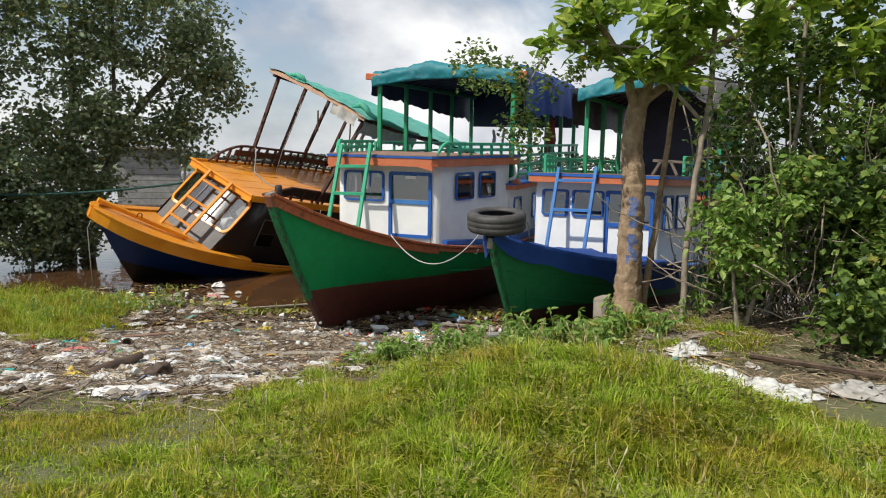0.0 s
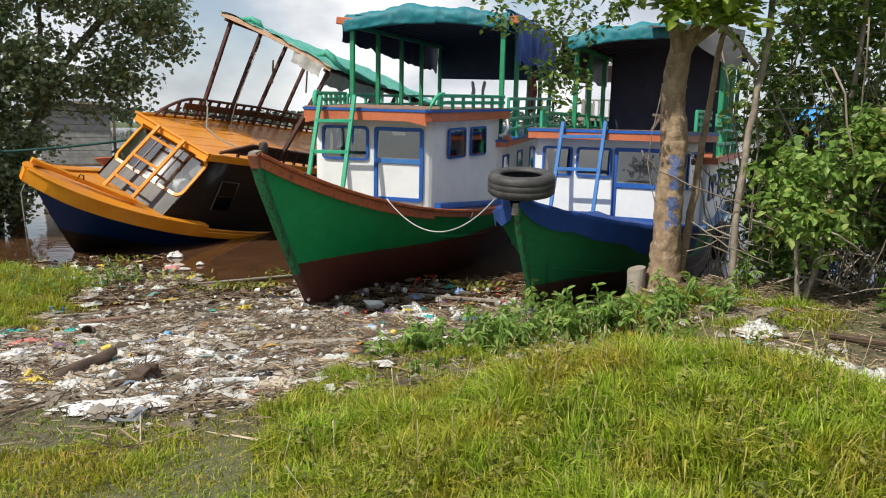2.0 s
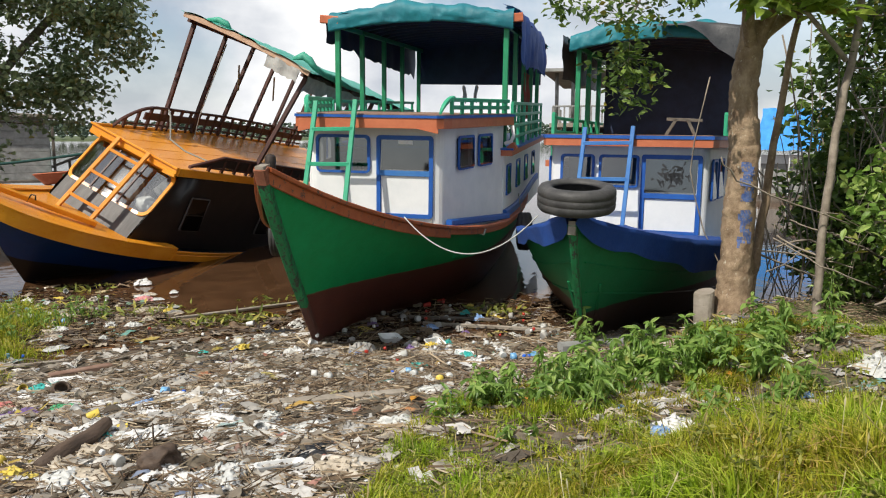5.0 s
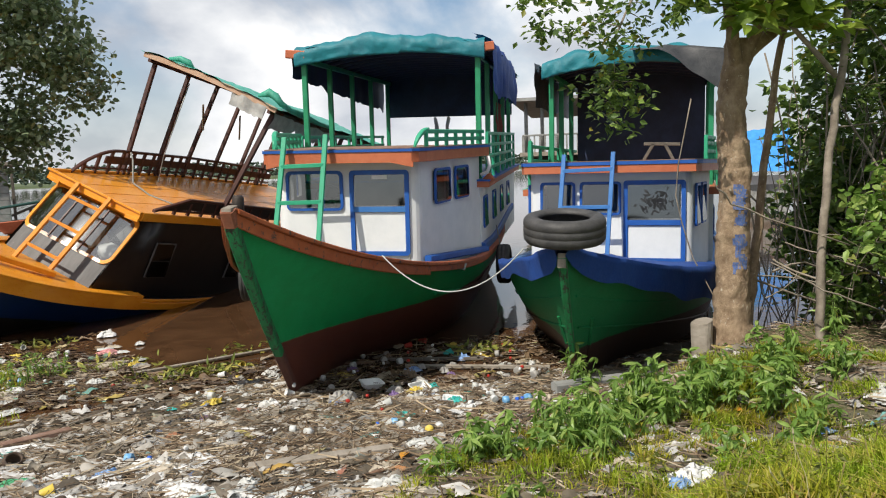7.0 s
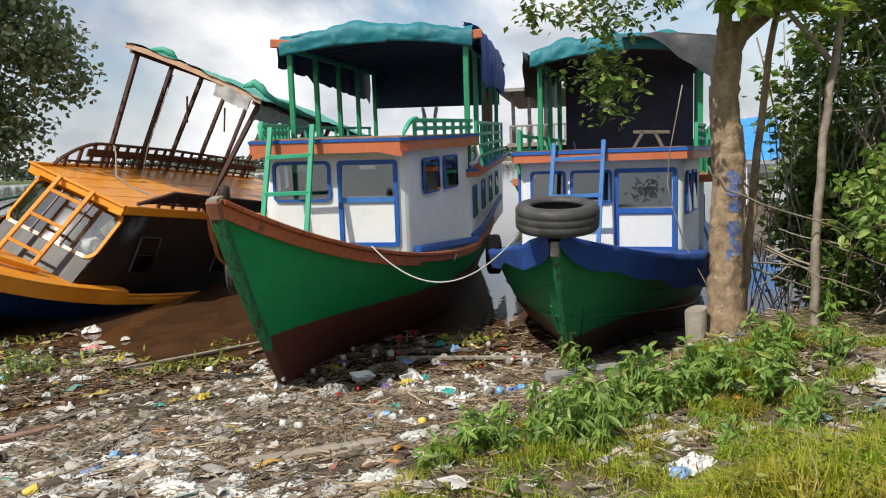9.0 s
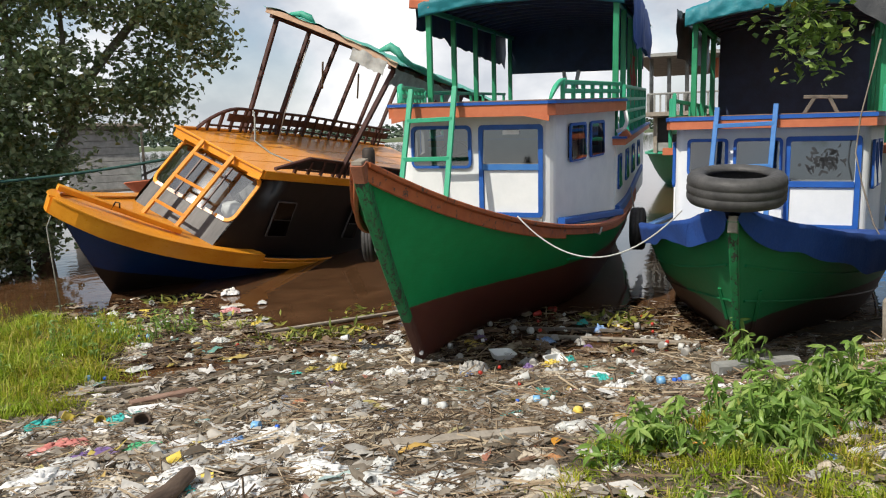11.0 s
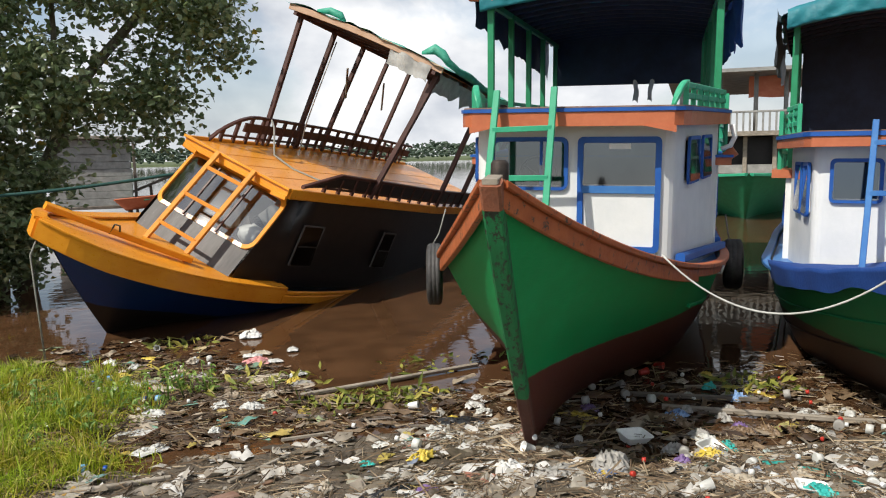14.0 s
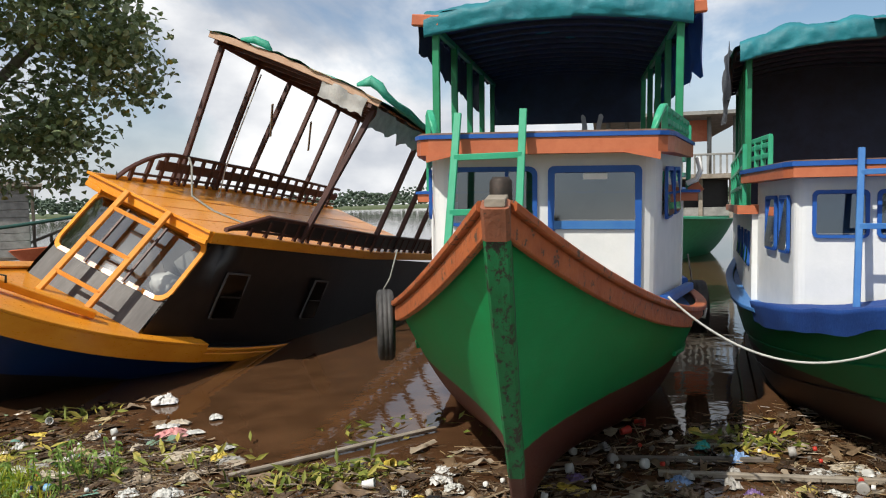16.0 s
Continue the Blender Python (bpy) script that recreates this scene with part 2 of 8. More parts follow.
BLUE_TARP = paint("blue_tarpaulin", (0.004, 0.035, 0.19), (0.008, 0.06, 0.30), 3, 0.6, 0.5, (0.02, 0.07, 0.24), 0.72)
# Navy taken near black: the shade under the awnings is in the colour.
AWNING_SHADE_NAVY = paint("navy_with_awning_shade", (0.010, 0.020, 0.052), (0.020, 0.034, 0.085), 4, 0.6, 0.3)
BLACK_TARP = paint("black_tarpaulin", (0.018, 0.02, 0.022), (0.05, 0.05, 0.05), 4, 0.5, 0.6)
GREY_CLOTH = paint("grey_cloth", (0.28, 0.28, 0.27), (0.42, 0.42, 0.40), 6, 0.85, 0.6)
RUBBER = paint("tyre_rubber", (0.028, 0.027, 0.027), (0.065, 0.062, 0.060), 7, 0.6, 0.4, (0.15, 0.145, 0.14), 0.66)
ROPE_WHITE = paint("white_rope", (0.38, 0.38, 0.36), (0.52, 0.52, 0.49), 20, 0.8, 0.4)
ROPE_GREY = paint("grey_rope", (0.18, 0.18, 0.16), (0.30, 0.30, 0.27), 20, 0.85, 0.4)
ROPE_TEAL = paint("dark_teal_rope", (0.01, 0.05, 0.045), (0.02, 0.08, 0.07), 20, 0.85, 0.4)
IRON = paint("dark_iron", (0.03, 0.028, 0.026), (0.07, 0.05, 0.04), 12, 0.6, 0.3, metal=0.6)
PALE_PLASTIC = paint("white_plastic", (0.68, 0.68, 0.66), (0.78, 0.78, 0.76), 8, 0.4, 0.1)
# Lining grey is darkened to carry the dim light inside the cabins.
ROOM_SHADE = paint("cabin_lining_in_shade", (0.10, 0.10, 0.10), (0.16, 0.155, 0.15), 4, 0.8, 0.1)
WINDSHIELD = glass("clear_window_glass", (0.60, 0.63, 0.63), 0.24)
# Low tints put the unlit cabins' darkness into the glass.
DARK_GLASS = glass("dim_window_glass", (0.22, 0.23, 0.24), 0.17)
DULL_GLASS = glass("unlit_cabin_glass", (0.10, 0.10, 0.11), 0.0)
HULL_GREEN = banded("green_hull_paint", ((0.004, 0.255, 0.072), (0.010, 0.325, 0.108)), ((0.105, 0.030, 0.022), (0.145, 0.048, 0.034)), -1.38, -0.034, (0.16, 0.22, 0.14), 0.38)
HULL_GREEN_OLD = banded("older_green_hull_paint", ((0.008, 0.15, 0.05), (0.016, 0.20, 0.075)), ((0.04, 0.024, 0.02), (0.07, 0.035, 0.026)), -0.98, -0.02, (0.22, 0.26, 0.16), 0.42)
HULL_NAVY = banded("navy_hull_paint", ((0.003, 0.028, 0.13), (0.006, 0.040, 0.175)), ((0.010, 0.009, 0.010), (0.022, 0.018, 0.018)), -1.00, -0.04, (0.05, 0.05, 0.07), 0.35)
BARK = paint("pale_bark", (0.17, 0.11, 0.065), (0.36, 0.265, 0.17), 11, 0.9, 1.0, (0.46, 0.41, 0.32), 0.60, (1, 1, 0.7))
GREY_BARK = paint("grey_bark", (0.12, 0.10, 0.075), (0.26, 0.23, 0.18), 9, 0.9, 0.8, (0.42, 0.42, 0.38), 0.64, (1, 1, 0.4))
TWIG = paint("thin_twig_bark", (0.16, 0.13, 0.10), (0.34, 0.29, 0.23), 8, 0.9, 0.3)
OLD_TIMBER = paint("weathered_timber", (0.20, 0.17, 0.13), (0.34, 0.30, 0.25), 8, 0.85, 0.5, (0.10, 0.08, 0.06), 0.64, (1, 0.2, 1))
GREY_PLANK = paint("grey_hut_plank", (0.20, 0.20, 0.19), (0.33, 0.33, 0.31), 3, 0.9, 0.3, (0.12, 0.12, 0.11), 0.66)
RUST_SHEET = paint("rusty_roof_sheet", (0.16, 0.08, 0.05), (0.30, 0.20, 0.15), 3, 0.7, 0.3)


def leaf_material(name, dark, mid, light, through_light=0.35, rough=0.45):
    return many(name, [(0.0, dark), (0.55, mid), (0.93, light), (1.0, (0.30, 0.24, 0.03))], rough, through_light, 0.0, 0.5)


LEAF_LEFT = leaf_material("dark_round_leaf", (0.14, 0.19, 0.085), (0.235, 0.315, 0.145), (0.46, 0.52, 0.33), 0.45, 0.30)
LEAF_BIG = leaf_material("glossy_long_leaf", (0.15, 0.25, 0.03), (0.29, 0.43, 0.055), (0.50, 0.60, 0.12), 0.6, 0.33)
LEAF_BUSH = leaf_material("thicket_leaf", (0.055, 0.105, 0.022), (0.115, 0.195, 0.038), (0.27, 0.38, 0.08), 0.42)
LEAF_WEED = leaf_material("broad_weed_leaf", (0.13, 0.24, 0.04), (0.24, 0.39, 0.075), (0.40, 0.52, 0.14), 0.45)


def grass_material():
    """Blades that differ one by one, with patches of lush and of drier, browner growth."""
    m = many("grass_blade", [(0.0, (0.13, 0.175, 0.010)), (0.35, (0.26, 0.35, 0.018)), (0.74, (0.44, 0.53, 0.045)), (0.90, (0.60, 0.57, 0.14)), (1.0, (0.48, 0.37, 0.17))], 0.55, 0.45)
    n, l = m.node_tree.nodes, m.node_tree.links
    p = n["Principled BSDF"]
    src = p.inputs["Base Color"].links[0].from_socket
    tc = n.new("ShaderNodeTexCoord")
    nz = n.new("ShaderNodeTexNoise")
    nz.inputs["Scale"].default_value = 2.2
    nz.inputs["Detail"].default_value = 5
    l.new(tc.outputs["Object"], nz.inputs["Vector"])
    rp = n.new("ShaderNodeValToRGB")
    e = rp.color_ramp.elements
    e[0].position, e[0].color = 0.38, (1.10, 0.88, 0.85, 1)
    e[1].position, e[1].color = 0.62, (0.96, 1.10, 0.92, 1)
    l.new(nz.outputs["Fac"], rp.inputs["Fac"])
    mu = n.new("ShaderNodeVectorMath")
    mu.operation = "MULTIPLY"
    l.new(src, mu.inputs[0])
    l.new(rp.outputs["Color"], mu.inputs[1])
    l.new(mu.outputs["Vector"], p.inputs["Base Color"])
    for q in n:
        if q.bl_idname == "ShaderNodeBsdfTranslucent":
            l.new(mu.outputs["Vector"], q.inputs["Color"])
    return m


GRASS = grass_material()


# ---- building helpers ----
def part(name, bm, material, parent, label="", smooth=False):
    me = bpy.data.meshes.new(name)
    bm.normal_update()
    bm.to_mesh(me)
    bm.free()
    me.materials.append(material)
    if smooth:
        me.polygons.foreach_set("use_smooth", [True] * len(me.polygons))
    ob = new(name, me)
    ob.parent = parent
    return tagged(ob, label)


def thing(name, label, category, m=None, group="", kind=""):
    ob = new(name)
    ob.empty_display_size = 0.1
    if m is not None:
        ob.matrix_world = m
    return tagged(ob, label, category, group, kind)


def solo(name, bm, material, label, category, m=None, group="", kind="", smooth=False):
    ob = part(name, bm, material, None, "", smooth)
    if m is not None:
        ob.matrix_world = m
    return tagged(ob, label, category, group, kind)


def faces_mesh(name, verts, faces, material, smooth=False):
    me = bpy.data.meshes.new(name)
    me.from_pydata(verts, [], faces)
    me.materials.append(material)
    if smooth:
        me.polygons.foreach_set("use_smooth", [True] * len(me.polygons))
    return new(name, me)


def beam(bm, p, q, w, h, up=(0, 0, 1), cut=0.12):
    """A bar from p to q, w wide and h high, with chamfered edges."""
    p, q = Vector(p), Vector(q)
    d = (q - p).normalized()
    s = d.cross(Vector(up))
    if s.length < 1e-4:
        s = d.cross(Vector((1, 0, 0)))
    s.normalize()
    u = s.cross(d)
    c = min(w, h) * cut
    a, b = w / 2, h / 2
    ring = [(a - c, b), (a, b - c), (a, -b + c), (a - c, -b), (-a + c, -b), (-a, -b + c), (-a, b - c), (-a + c, b)]
    lo = [bm.verts.new(p + s * x + u * y) for x, y in ring]
    hi = [bm.verts.new(q + s * x + u * y) for x, y in ring]
    for i in range(8):
        j = (i + 1) % 8
        bm.faces.new((lo[j], lo[i], hi[i], hi[j]))
    bm.faces.new(lo)
    bm.faces.new(hi[::-1])


def tube(bm, pts, radius, n=6, close=False):
    """A round rod along pts; radius is one number or one for each point."""
    pts = [Vector(p) for p in pts]
    rs = radius if isinstance(radius, (list, tuple)) else [radius] * len(pts)
    rings = []
    prev = None
    for i, p in enumerate(pts):
        if close:
            d = pts[(i + 1) % len(pts)] - pts[i - 1]
        else:
            d = pts[min(i + 1, len(pts) - 1)] - pts[max(i - 1, 0)]
        if d.length < 1e-6:
            d = Vector((0, 0, 1))
        d.normalize()
        if prev is None:
            s = d.cross(Vector((0, 0, 1)))
            if s.length < 0.1:
                s = d.cross(Vector((1, 0, 0)))
        else:
            s = prev - d * prev.dot(d)
        s.normalize()
        prev = s
        u = s.cross(d)
        rings.append([bm.verts.new(p + (s * math.cos(a) + u * math.sin(a)) * rs[i]) for a in [k * math.tau / n for k in range(n)]])
    m = len(rings)
    for i in range(m if close else m - 1):
        r0, r1 = rings[i], rings[(i + 1) % m]
        for k in range(n):
            j = (k + 1) % n
            bm.faces.new((r0[j], r0[k], r1[k], r1[j]))
    if not close:
        bm.faces.new(rings[0])
        bm.faces.new(rings[-1][::-1])


def grid(bm, rows, flip=False):
    """Faces between rows of points."""
    vs = [[bm.verts.new(p) for p in r] for r in rows]
    for a, b in zip(vs, vs[1:]):
        for i in range(len(a) - 1):
            f = (a[i], a[i + 1], b[i + 1], b[i])
            bm.faces.new(f[::-1] if flip else f)
    return vs


def slab(bm, outline, z0, z1):
    """A plate with the given outline, from z0 to z1 (numbers or functions of x and y)."""
    f0 = z0 if callable(z0) else (lambda x, y: z0)
    f1 = z1 if callable(z1) else (lambda x, y: z1)
    lo = [bm.verts.new((x, y, f0(x, y))) for x, y in outline]
    hi = [bm.verts.new((x, y, f1(x, y))) for x, y in outline]
    n = len(outline)
    for i in range(n):
        j = (i + 1) % n
        bm.faces.new((lo[i], lo[j], hi[j], hi[i]))
    bm.faces.new(lo[::-1])
    bm.faces.new(hi)


def bm_new():
    return bmesh.new()


def one(maker, *args, **kw):
    bm = bmesh.new()
    maker(bm, *args, **kw)
    return bm


def rounded(x0, x1, z0, z1, r, n=4):
    pts = []
    for cx, cz, a0 in ((x1 - r, z1 - r, 0), (x0 + r, z1 - r, 90), (x0 + r, z0 + r, 180), (x1 - r, z0 + r, 270)):
        for k in range(n + 1):
            a = radians(a0 + 90 * k / n)
            pts.append((cx + r * math.cos(a), cz + r * math.sin(a)))
    return pts


def frame_ring(bm, x0, x1, z0, z1, width, depth, r=0.06, place=None):
    """A window frame in the x-z plane, of the given width and depth, put in place by a function of (x, out, z)."""
    place = place or (lambda x, o, z: (x, -o, z))
    out = rounded(x0, x1, z0, z1, r)
    inn = rounded(x0 + width, x1 - width, z0 + width, z1 - width, max(r - width * 0.6, 0.012))
    n = len(out)
    rings = []
    for pts, o in ((inn, 0.0), (inn, depth), (out, depth), (out, 0.0)):
        rings.append([bm.verts.new(place(x, o, z)) for x, z in pts])
    for a, b in zip(rings, rings[1:]):
        for i in range(n):
            j = (i + 1) % n
            bm.faces.new((a[i], a[j], b[j], b[i]))


def pane_face(bm, x0, x1, z0, z1, out, r=0.04, place=None):
    place = place or (lambda x, o, z: (x, -o, z))
    bm.faces.new([bm.verts.new(place(x, out + 0.034 * (z1 - z) / (z1 - z0), z)) for x, z in rounded(x0, x1, z0, z1, r)])


def smoothstep(a, b, x):
    t = min(max((x - a) / (b - a), 0.0), 1.0)
    return t * t * (3 - 2 * t)


def lerp_table(table, x):
    if x <= table[0][0]:
        return table[0][1]
    for (a, va), (b, vb) in zip(table, table[1:]):
        if x <= b:
            t = (x - a) / (b - a)
            return va + (vb - va) * t
    return table[-1][1]


# ---- the bank, the river and the far shore ----
BANK = [(-60, 1.25), (-6, 1.0), (0, 0.92), (3, 0.84), (5, 0.72), (7, 0.52), (9.2, 0.29), (10.5, 0.14), (11.6, 0.05), (12.6, -0.04), (14, -0.25), (17, -0.7), (24, -1.3), (60, -1.6)]


def ground_z(x, y):
    """Height of the bank; the river's level is 0."""
    shift = 0.0
    if x < -2:  # the shore runs on along the river to the west
        shift = -min((-2 - x) * 0.9, 9) * smoothstep(-2, -4.5, x)
    if x > 3:
        shift = 0.6 * smoothstep(3, 6, x)
    # the inlet between the two green bows
    shift += 1.15 * smoothstep(0.7, 1.5, x) * smoothstep(4.6, 3.4, x) * smoothstep(10.2, 11.2, y)
    z = lerp_table(BANK, y + shift * smoothstep(6, 11, y))
    # the knoll under the trees
    d = math.hypot((x - 5.2) / 1.5, (y - 8.3) / 1.15)
    z = max(z, 0.68 * smoothstep(1.55, 0.75, d) + z * (1 - smoothstep(1.55, 0.75, d)))
    # the grassy hump
    d = math.hypot((x - 1.9) / 2.6, (y - 4.6) / 3.4)
    z += 0.10 * smoothstep(1.2, 0.2, d)
    d = math.hypot((x - 2.3) / (2.0 if x < 2.3 else 1.45), (y - 5.25) / 1.75)
    z += 0.31 * smoothstep(1.0, 0.2, d)
    return z + 0.035 * noise.noise((x * 0.9, y * 0.9, 0)) + 0.018 * noise.noise((x * 2.7, y * 2.7, 3))


def ground_material():
    m, n, l, p = principled("river_bank_mud")
    tc = n.new("ShaderNodeTexCoord")
    big = n.new("ShaderNodeTexNoise")
    big.inputs["Scale"].default_value = 0.9
    big.inputs["Detail"].default_value = 8
    fine = n.new("ShaderNodeTexNoise")
    fine.inputs["Scale"].default_value = 22
    fine.inputs["Detail"].default_value = 8
    fine.inputs["Roughness"].default_value = 0.75
    for q in (big, fine):
        l.new(tc.outputs["Object"], q.inputs["Vector"])
    r1 = n.new("ShaderNodeValToRGB")
    e = r1.color_ramp.elements
    e[0].position, e[0].color = 0.30, (0.055, 0.042, 0.030, 1)
    e[1].position, e[1].color = 0.72, (0.17, 0.135, 0.095, 1)
    l.new(fine.outputs["Fac"], r1.inputs["Fac"])
    r2 = n.new("ShaderNodeValToRGB")
    e = r2.color_ramp.elements
    e[0].position, e[0].color = 0.35, (0.075, 0.095, 0.025, 1)
    e[1].position, e[1].color = 0.65, (0.17, 0.165, 0.07, 1)
    l.new(fine.outputs["Fac"], r2.inputs["Fac"])
    sep = n.new("ShaderNodeSeparateXYZ")
    l.new(tc.outputs["Object"], sep.inputs["Vector"])
    mr = n.new("ShaderNodeMapRange")
    mr.inputs["From Min"].default_value = 0.42
    mr.inputs["From Max"].default_value = 0.75
    l.new(sep.outputs["Z"], mr.inputs["Value"])
    mx = n.new("ShaderNodeMix")
    mx.data_type = "RGBA"
    l.new(mr.outputs["Result"], mx.inputs["Factor"])
    l.new(r1.outputs["Color"], mx.inputs["A"])
    l.new(r2.outputs["Color"], mx.inputs["B"])
    l.new(mx.outputs["Result"], p.inputs["Base Color"])
    rr = n.new("ShaderNodeMapRange")
    rr.inputs["To Min"].default_value = 0.55
    rr.inputs["To Max"].default_value = 1.0
    l.new(big.outputs["Fac"], rr.inputs["Value"])
    l.new(rr.outputs["Result"], p.inputs["Roughness"])
    bp = n.new("ShaderNodeBump")
    bp.inputs["Strength"].default_value = 0.8
    bp.inputs["Distance"].default_value = 0.03
    l.new(fine.outputs["Fac"], bp.inputs["Height"])
    l.new(bp.outputs["Normal"], p.inputs["Normal"])
    return m


def spaced(lo, hi, near_lo, near_hi, step, far_step):
    v = []
    x = lo
    while x < hi:
        v.append(x)
        x += step if near_lo <= x <= near_hi else far_step
    v.append(hi)
    return v


xs = [-900, -400, -150, -70] + spaced(-40, 40, -7, 9, 0.22, 2.2) + [70, 150, 400, 900]
ys = [-900, -400, -150, -60, -35] + spaced(-20, 45, -1, 16, 0.22, 2.2) + [80, 160, 250]
gv = [(x, y, ground_z(x, y)) for y in ys for x in xs]
gf = []
for j in range(len(ys) - 1):
    for i in range(len(xs) - 1):
        a = j * len(xs) + i
        gf.append((a, a + 1, a + len(xs) + 1, a + len(xs)))
ground = faces_mesh("ground", gv, gf, ground_material(), True)
tagged(ground, "muddy brown river bank sloping to the water", "ground", kind="structure")


def water_material():
    m, n, l, p = principled("muddy_river_water")
    tc = n.new("ShaderNodeTexCoord")
    mp = n.new("ShaderNodeMapping")
    mp.inputs["Scale"].default_value = (1.0, 1.0, 1.0)
    l.new(tc.outputs["Object"], mp.inputs["Vector"])
    nz = n.new("ShaderNodeTexNoise")
    nz.inputs["Scale"].default_value = 2.2
    nz.inputs["Detail"].default_value = 5
    l.new(mp.outputs["Vector"], nz.inputs["Vector"])
    cl = n.new("ShaderNodeValToRGB")
    e = cl.color_ramp.elements
    e[0].position, e[0].color = 0.35, (0.058, 0.029, 0.014, 1)
    e[1].position, e[1].color = 0.7, (0.10, 0.050, 0.024, 1)
    l.new(nz.outputs["Fac"], cl.inputs["Fac"])
    l.new(cl.outputs["Color"], p.inputs["Base Color"])
    p.inputs["Roughness"].default_value = 0.04
    p.inputs["IOR"].default_value = 1.333
    w2 = n.new("ShaderNodeTexNoise")
    w2.inputs["Scale"].default_value = 3.5
    w2.inputs["Detail"].default_value = 3
    l.new(mp.outputs["Vector"], w2.inputs["Vector"])
    bp = n.new("ShaderNodeBump")
    bp.inputs["Strength"].default_value = 0.12
    bp.inputs["Distance"].default_value = 0.03
    l.new(w2.outputs["Fac"], bp.inputs["Height"])
    l.new(bp.outputs["Normal"], p.inputs["Normal"])
    return m


water = faces_mesh("water", [(-900, 7, 0), (900, 7, 0), (900, 900, 0), (-900, 900, 0)], [(0, 1, 2, 3)], water_material())
tagged(water, "calm brown muddy river water", "water", kind="structure")


def far_woods():
    """The wooded far shore, many small clumps of crown in uneven height."""
    rnd = random.Random(5)
    vs, fs = [], []
    for i in range(17000):
        x = rnd.uniform(-420, 520)
        depth = rnd.uniform(0, 60)
        hill = 5.0 + 4.0 * noise.noise((x * 0.011, 2.0, 0)) + 2.5 * noise.noise((x * 0.05, 7.0, 0))
        y = 320 + depth
        top = max(2.5, hill + depth * 0.06)
        z = rnd.uniform(0.3, 1.0) * top
        r = rnd.uniform(0.35, 1.05)
        b = len(vs)
        for k in range(7):
            a = math.tau * k / 7
            rr = r * rnd.uniform(0.7, 1.2)
            vs.append((x + rr * math.cos(a), y + rnd.uniform(-1, 1), max(0.02, z + rr * 0.7 * math.sin(a))))
        vs.append((x, y - r * 0.8, z + 0.3 * r))
        for k in range(7):
            fs.append((b + k, b + (k + 1) % 7, b + 7))
    # Foliage colours are greyed so that they hold the distance haze.
    ob = faces_mesh("far_woods", vs, fs, many("hazed_far_foliage", [(0, (0.06, 0.09, 0.065)), (0.6, (0.08, 0.115, 0.08)), (1, (0.105, 0.14, 0.095))], 0.9))
    tagged(ob, "low green woods along the far river shore", "woods", kind="stuff")


far_woods()
far_shore = faces_mesh("ground_far_shore", [(-900, 316, -0.3), (900, 316, -0.3), (900, 322, 0.5), (-900, 322, 0.5), (-900, 900, 1.0), (900, 900, 1.0)], [(0, 1, 2, 3), (3, 2, 5, 4)], paint("far_shore_earth", (0.06, 0.09, 0.03), (0.10, 0.12, 0.05), 0.2, 0.9, 0.1))
tagged(far_shore, "flat green far river shore", "ground", kind="structure")


# ---- boats ----
def boat_pose(h, roll, trim, x, y, z):
    """Right is local x, aft local y, up local z; the bow's tip is the origin."""
    return Matrix.Translation((x, y, z)) @ Matrix.Rotation(radians(h - 90), 4, "Z") @ Matrix.Rotation(radians(trim), 4, "X") @ Matrix.Rotation(radians(roll), 4, "Y")


class Hull:
    """A wooden hull: w(y) is the half width at the rail, rail(y) its height, keel the depth, stem the run of the stem."""

    def __init__(self, length, w, rail, stem_y, stem_z, aft_keel):
        self.length, self.w, self.rail, self.sy, self.sz, self.ak = length, w, rail, stem_y, stem_z, aft_keel

    def point(self, u, v, side):
        ys = self.sy * (1 - v) ** 1.15
        y = ys + u * (self.length - ys)
        yr = u * self.length
        zt = self.rail(yr)
        zb = self.sz + (self.ak - self.sz) * smoothstep(0.0, 0.5, u)
        k = 0.86 - 0.60 * smoothstep(0.0, 0.36, u)
        x = self.w(yr) * v ** k
        z = zb + (zt - zb) * v
        return Vector((side * max(x, 0.0), y, z))

    def build(self, bm, nu=34, nv=14, inside=0.0):
        for side in (-1, 1):
            rows = []
            for i in range(nu + 1):
                u = (i / nu) ** 1.35
                row = [self.point(u, j / nv, side) for j in range(nv + 1)]
                rows.append([Vector((side * max(abs(p.x) - inside, 0.0), p.y + 2.0 * inside * (1 - u), p.z)) for p in row])
            grid(bm, rows, side > 0)
        # transom
        a = [self.point(1, j / nv, -1) for j in range(nv + 1)]
        b = [self.point(1, j / nv, 1) for j in range(nv + 1)]
        grid(bm, [a, b])
        bmesh.ops.remove_doubles(bm, verts=bm.verts, dist=0.002)

    def rail_line(self, side, y0, y1, n=26, out=0.0, dz=0.0):
        pts = []
        for i in range(n + 1):
            y = y0 + (y1 - y0) * i / n
            pts.append(Vector((side * (self.w(y) + out), y, self.rail(y) + dz)))
        return pts


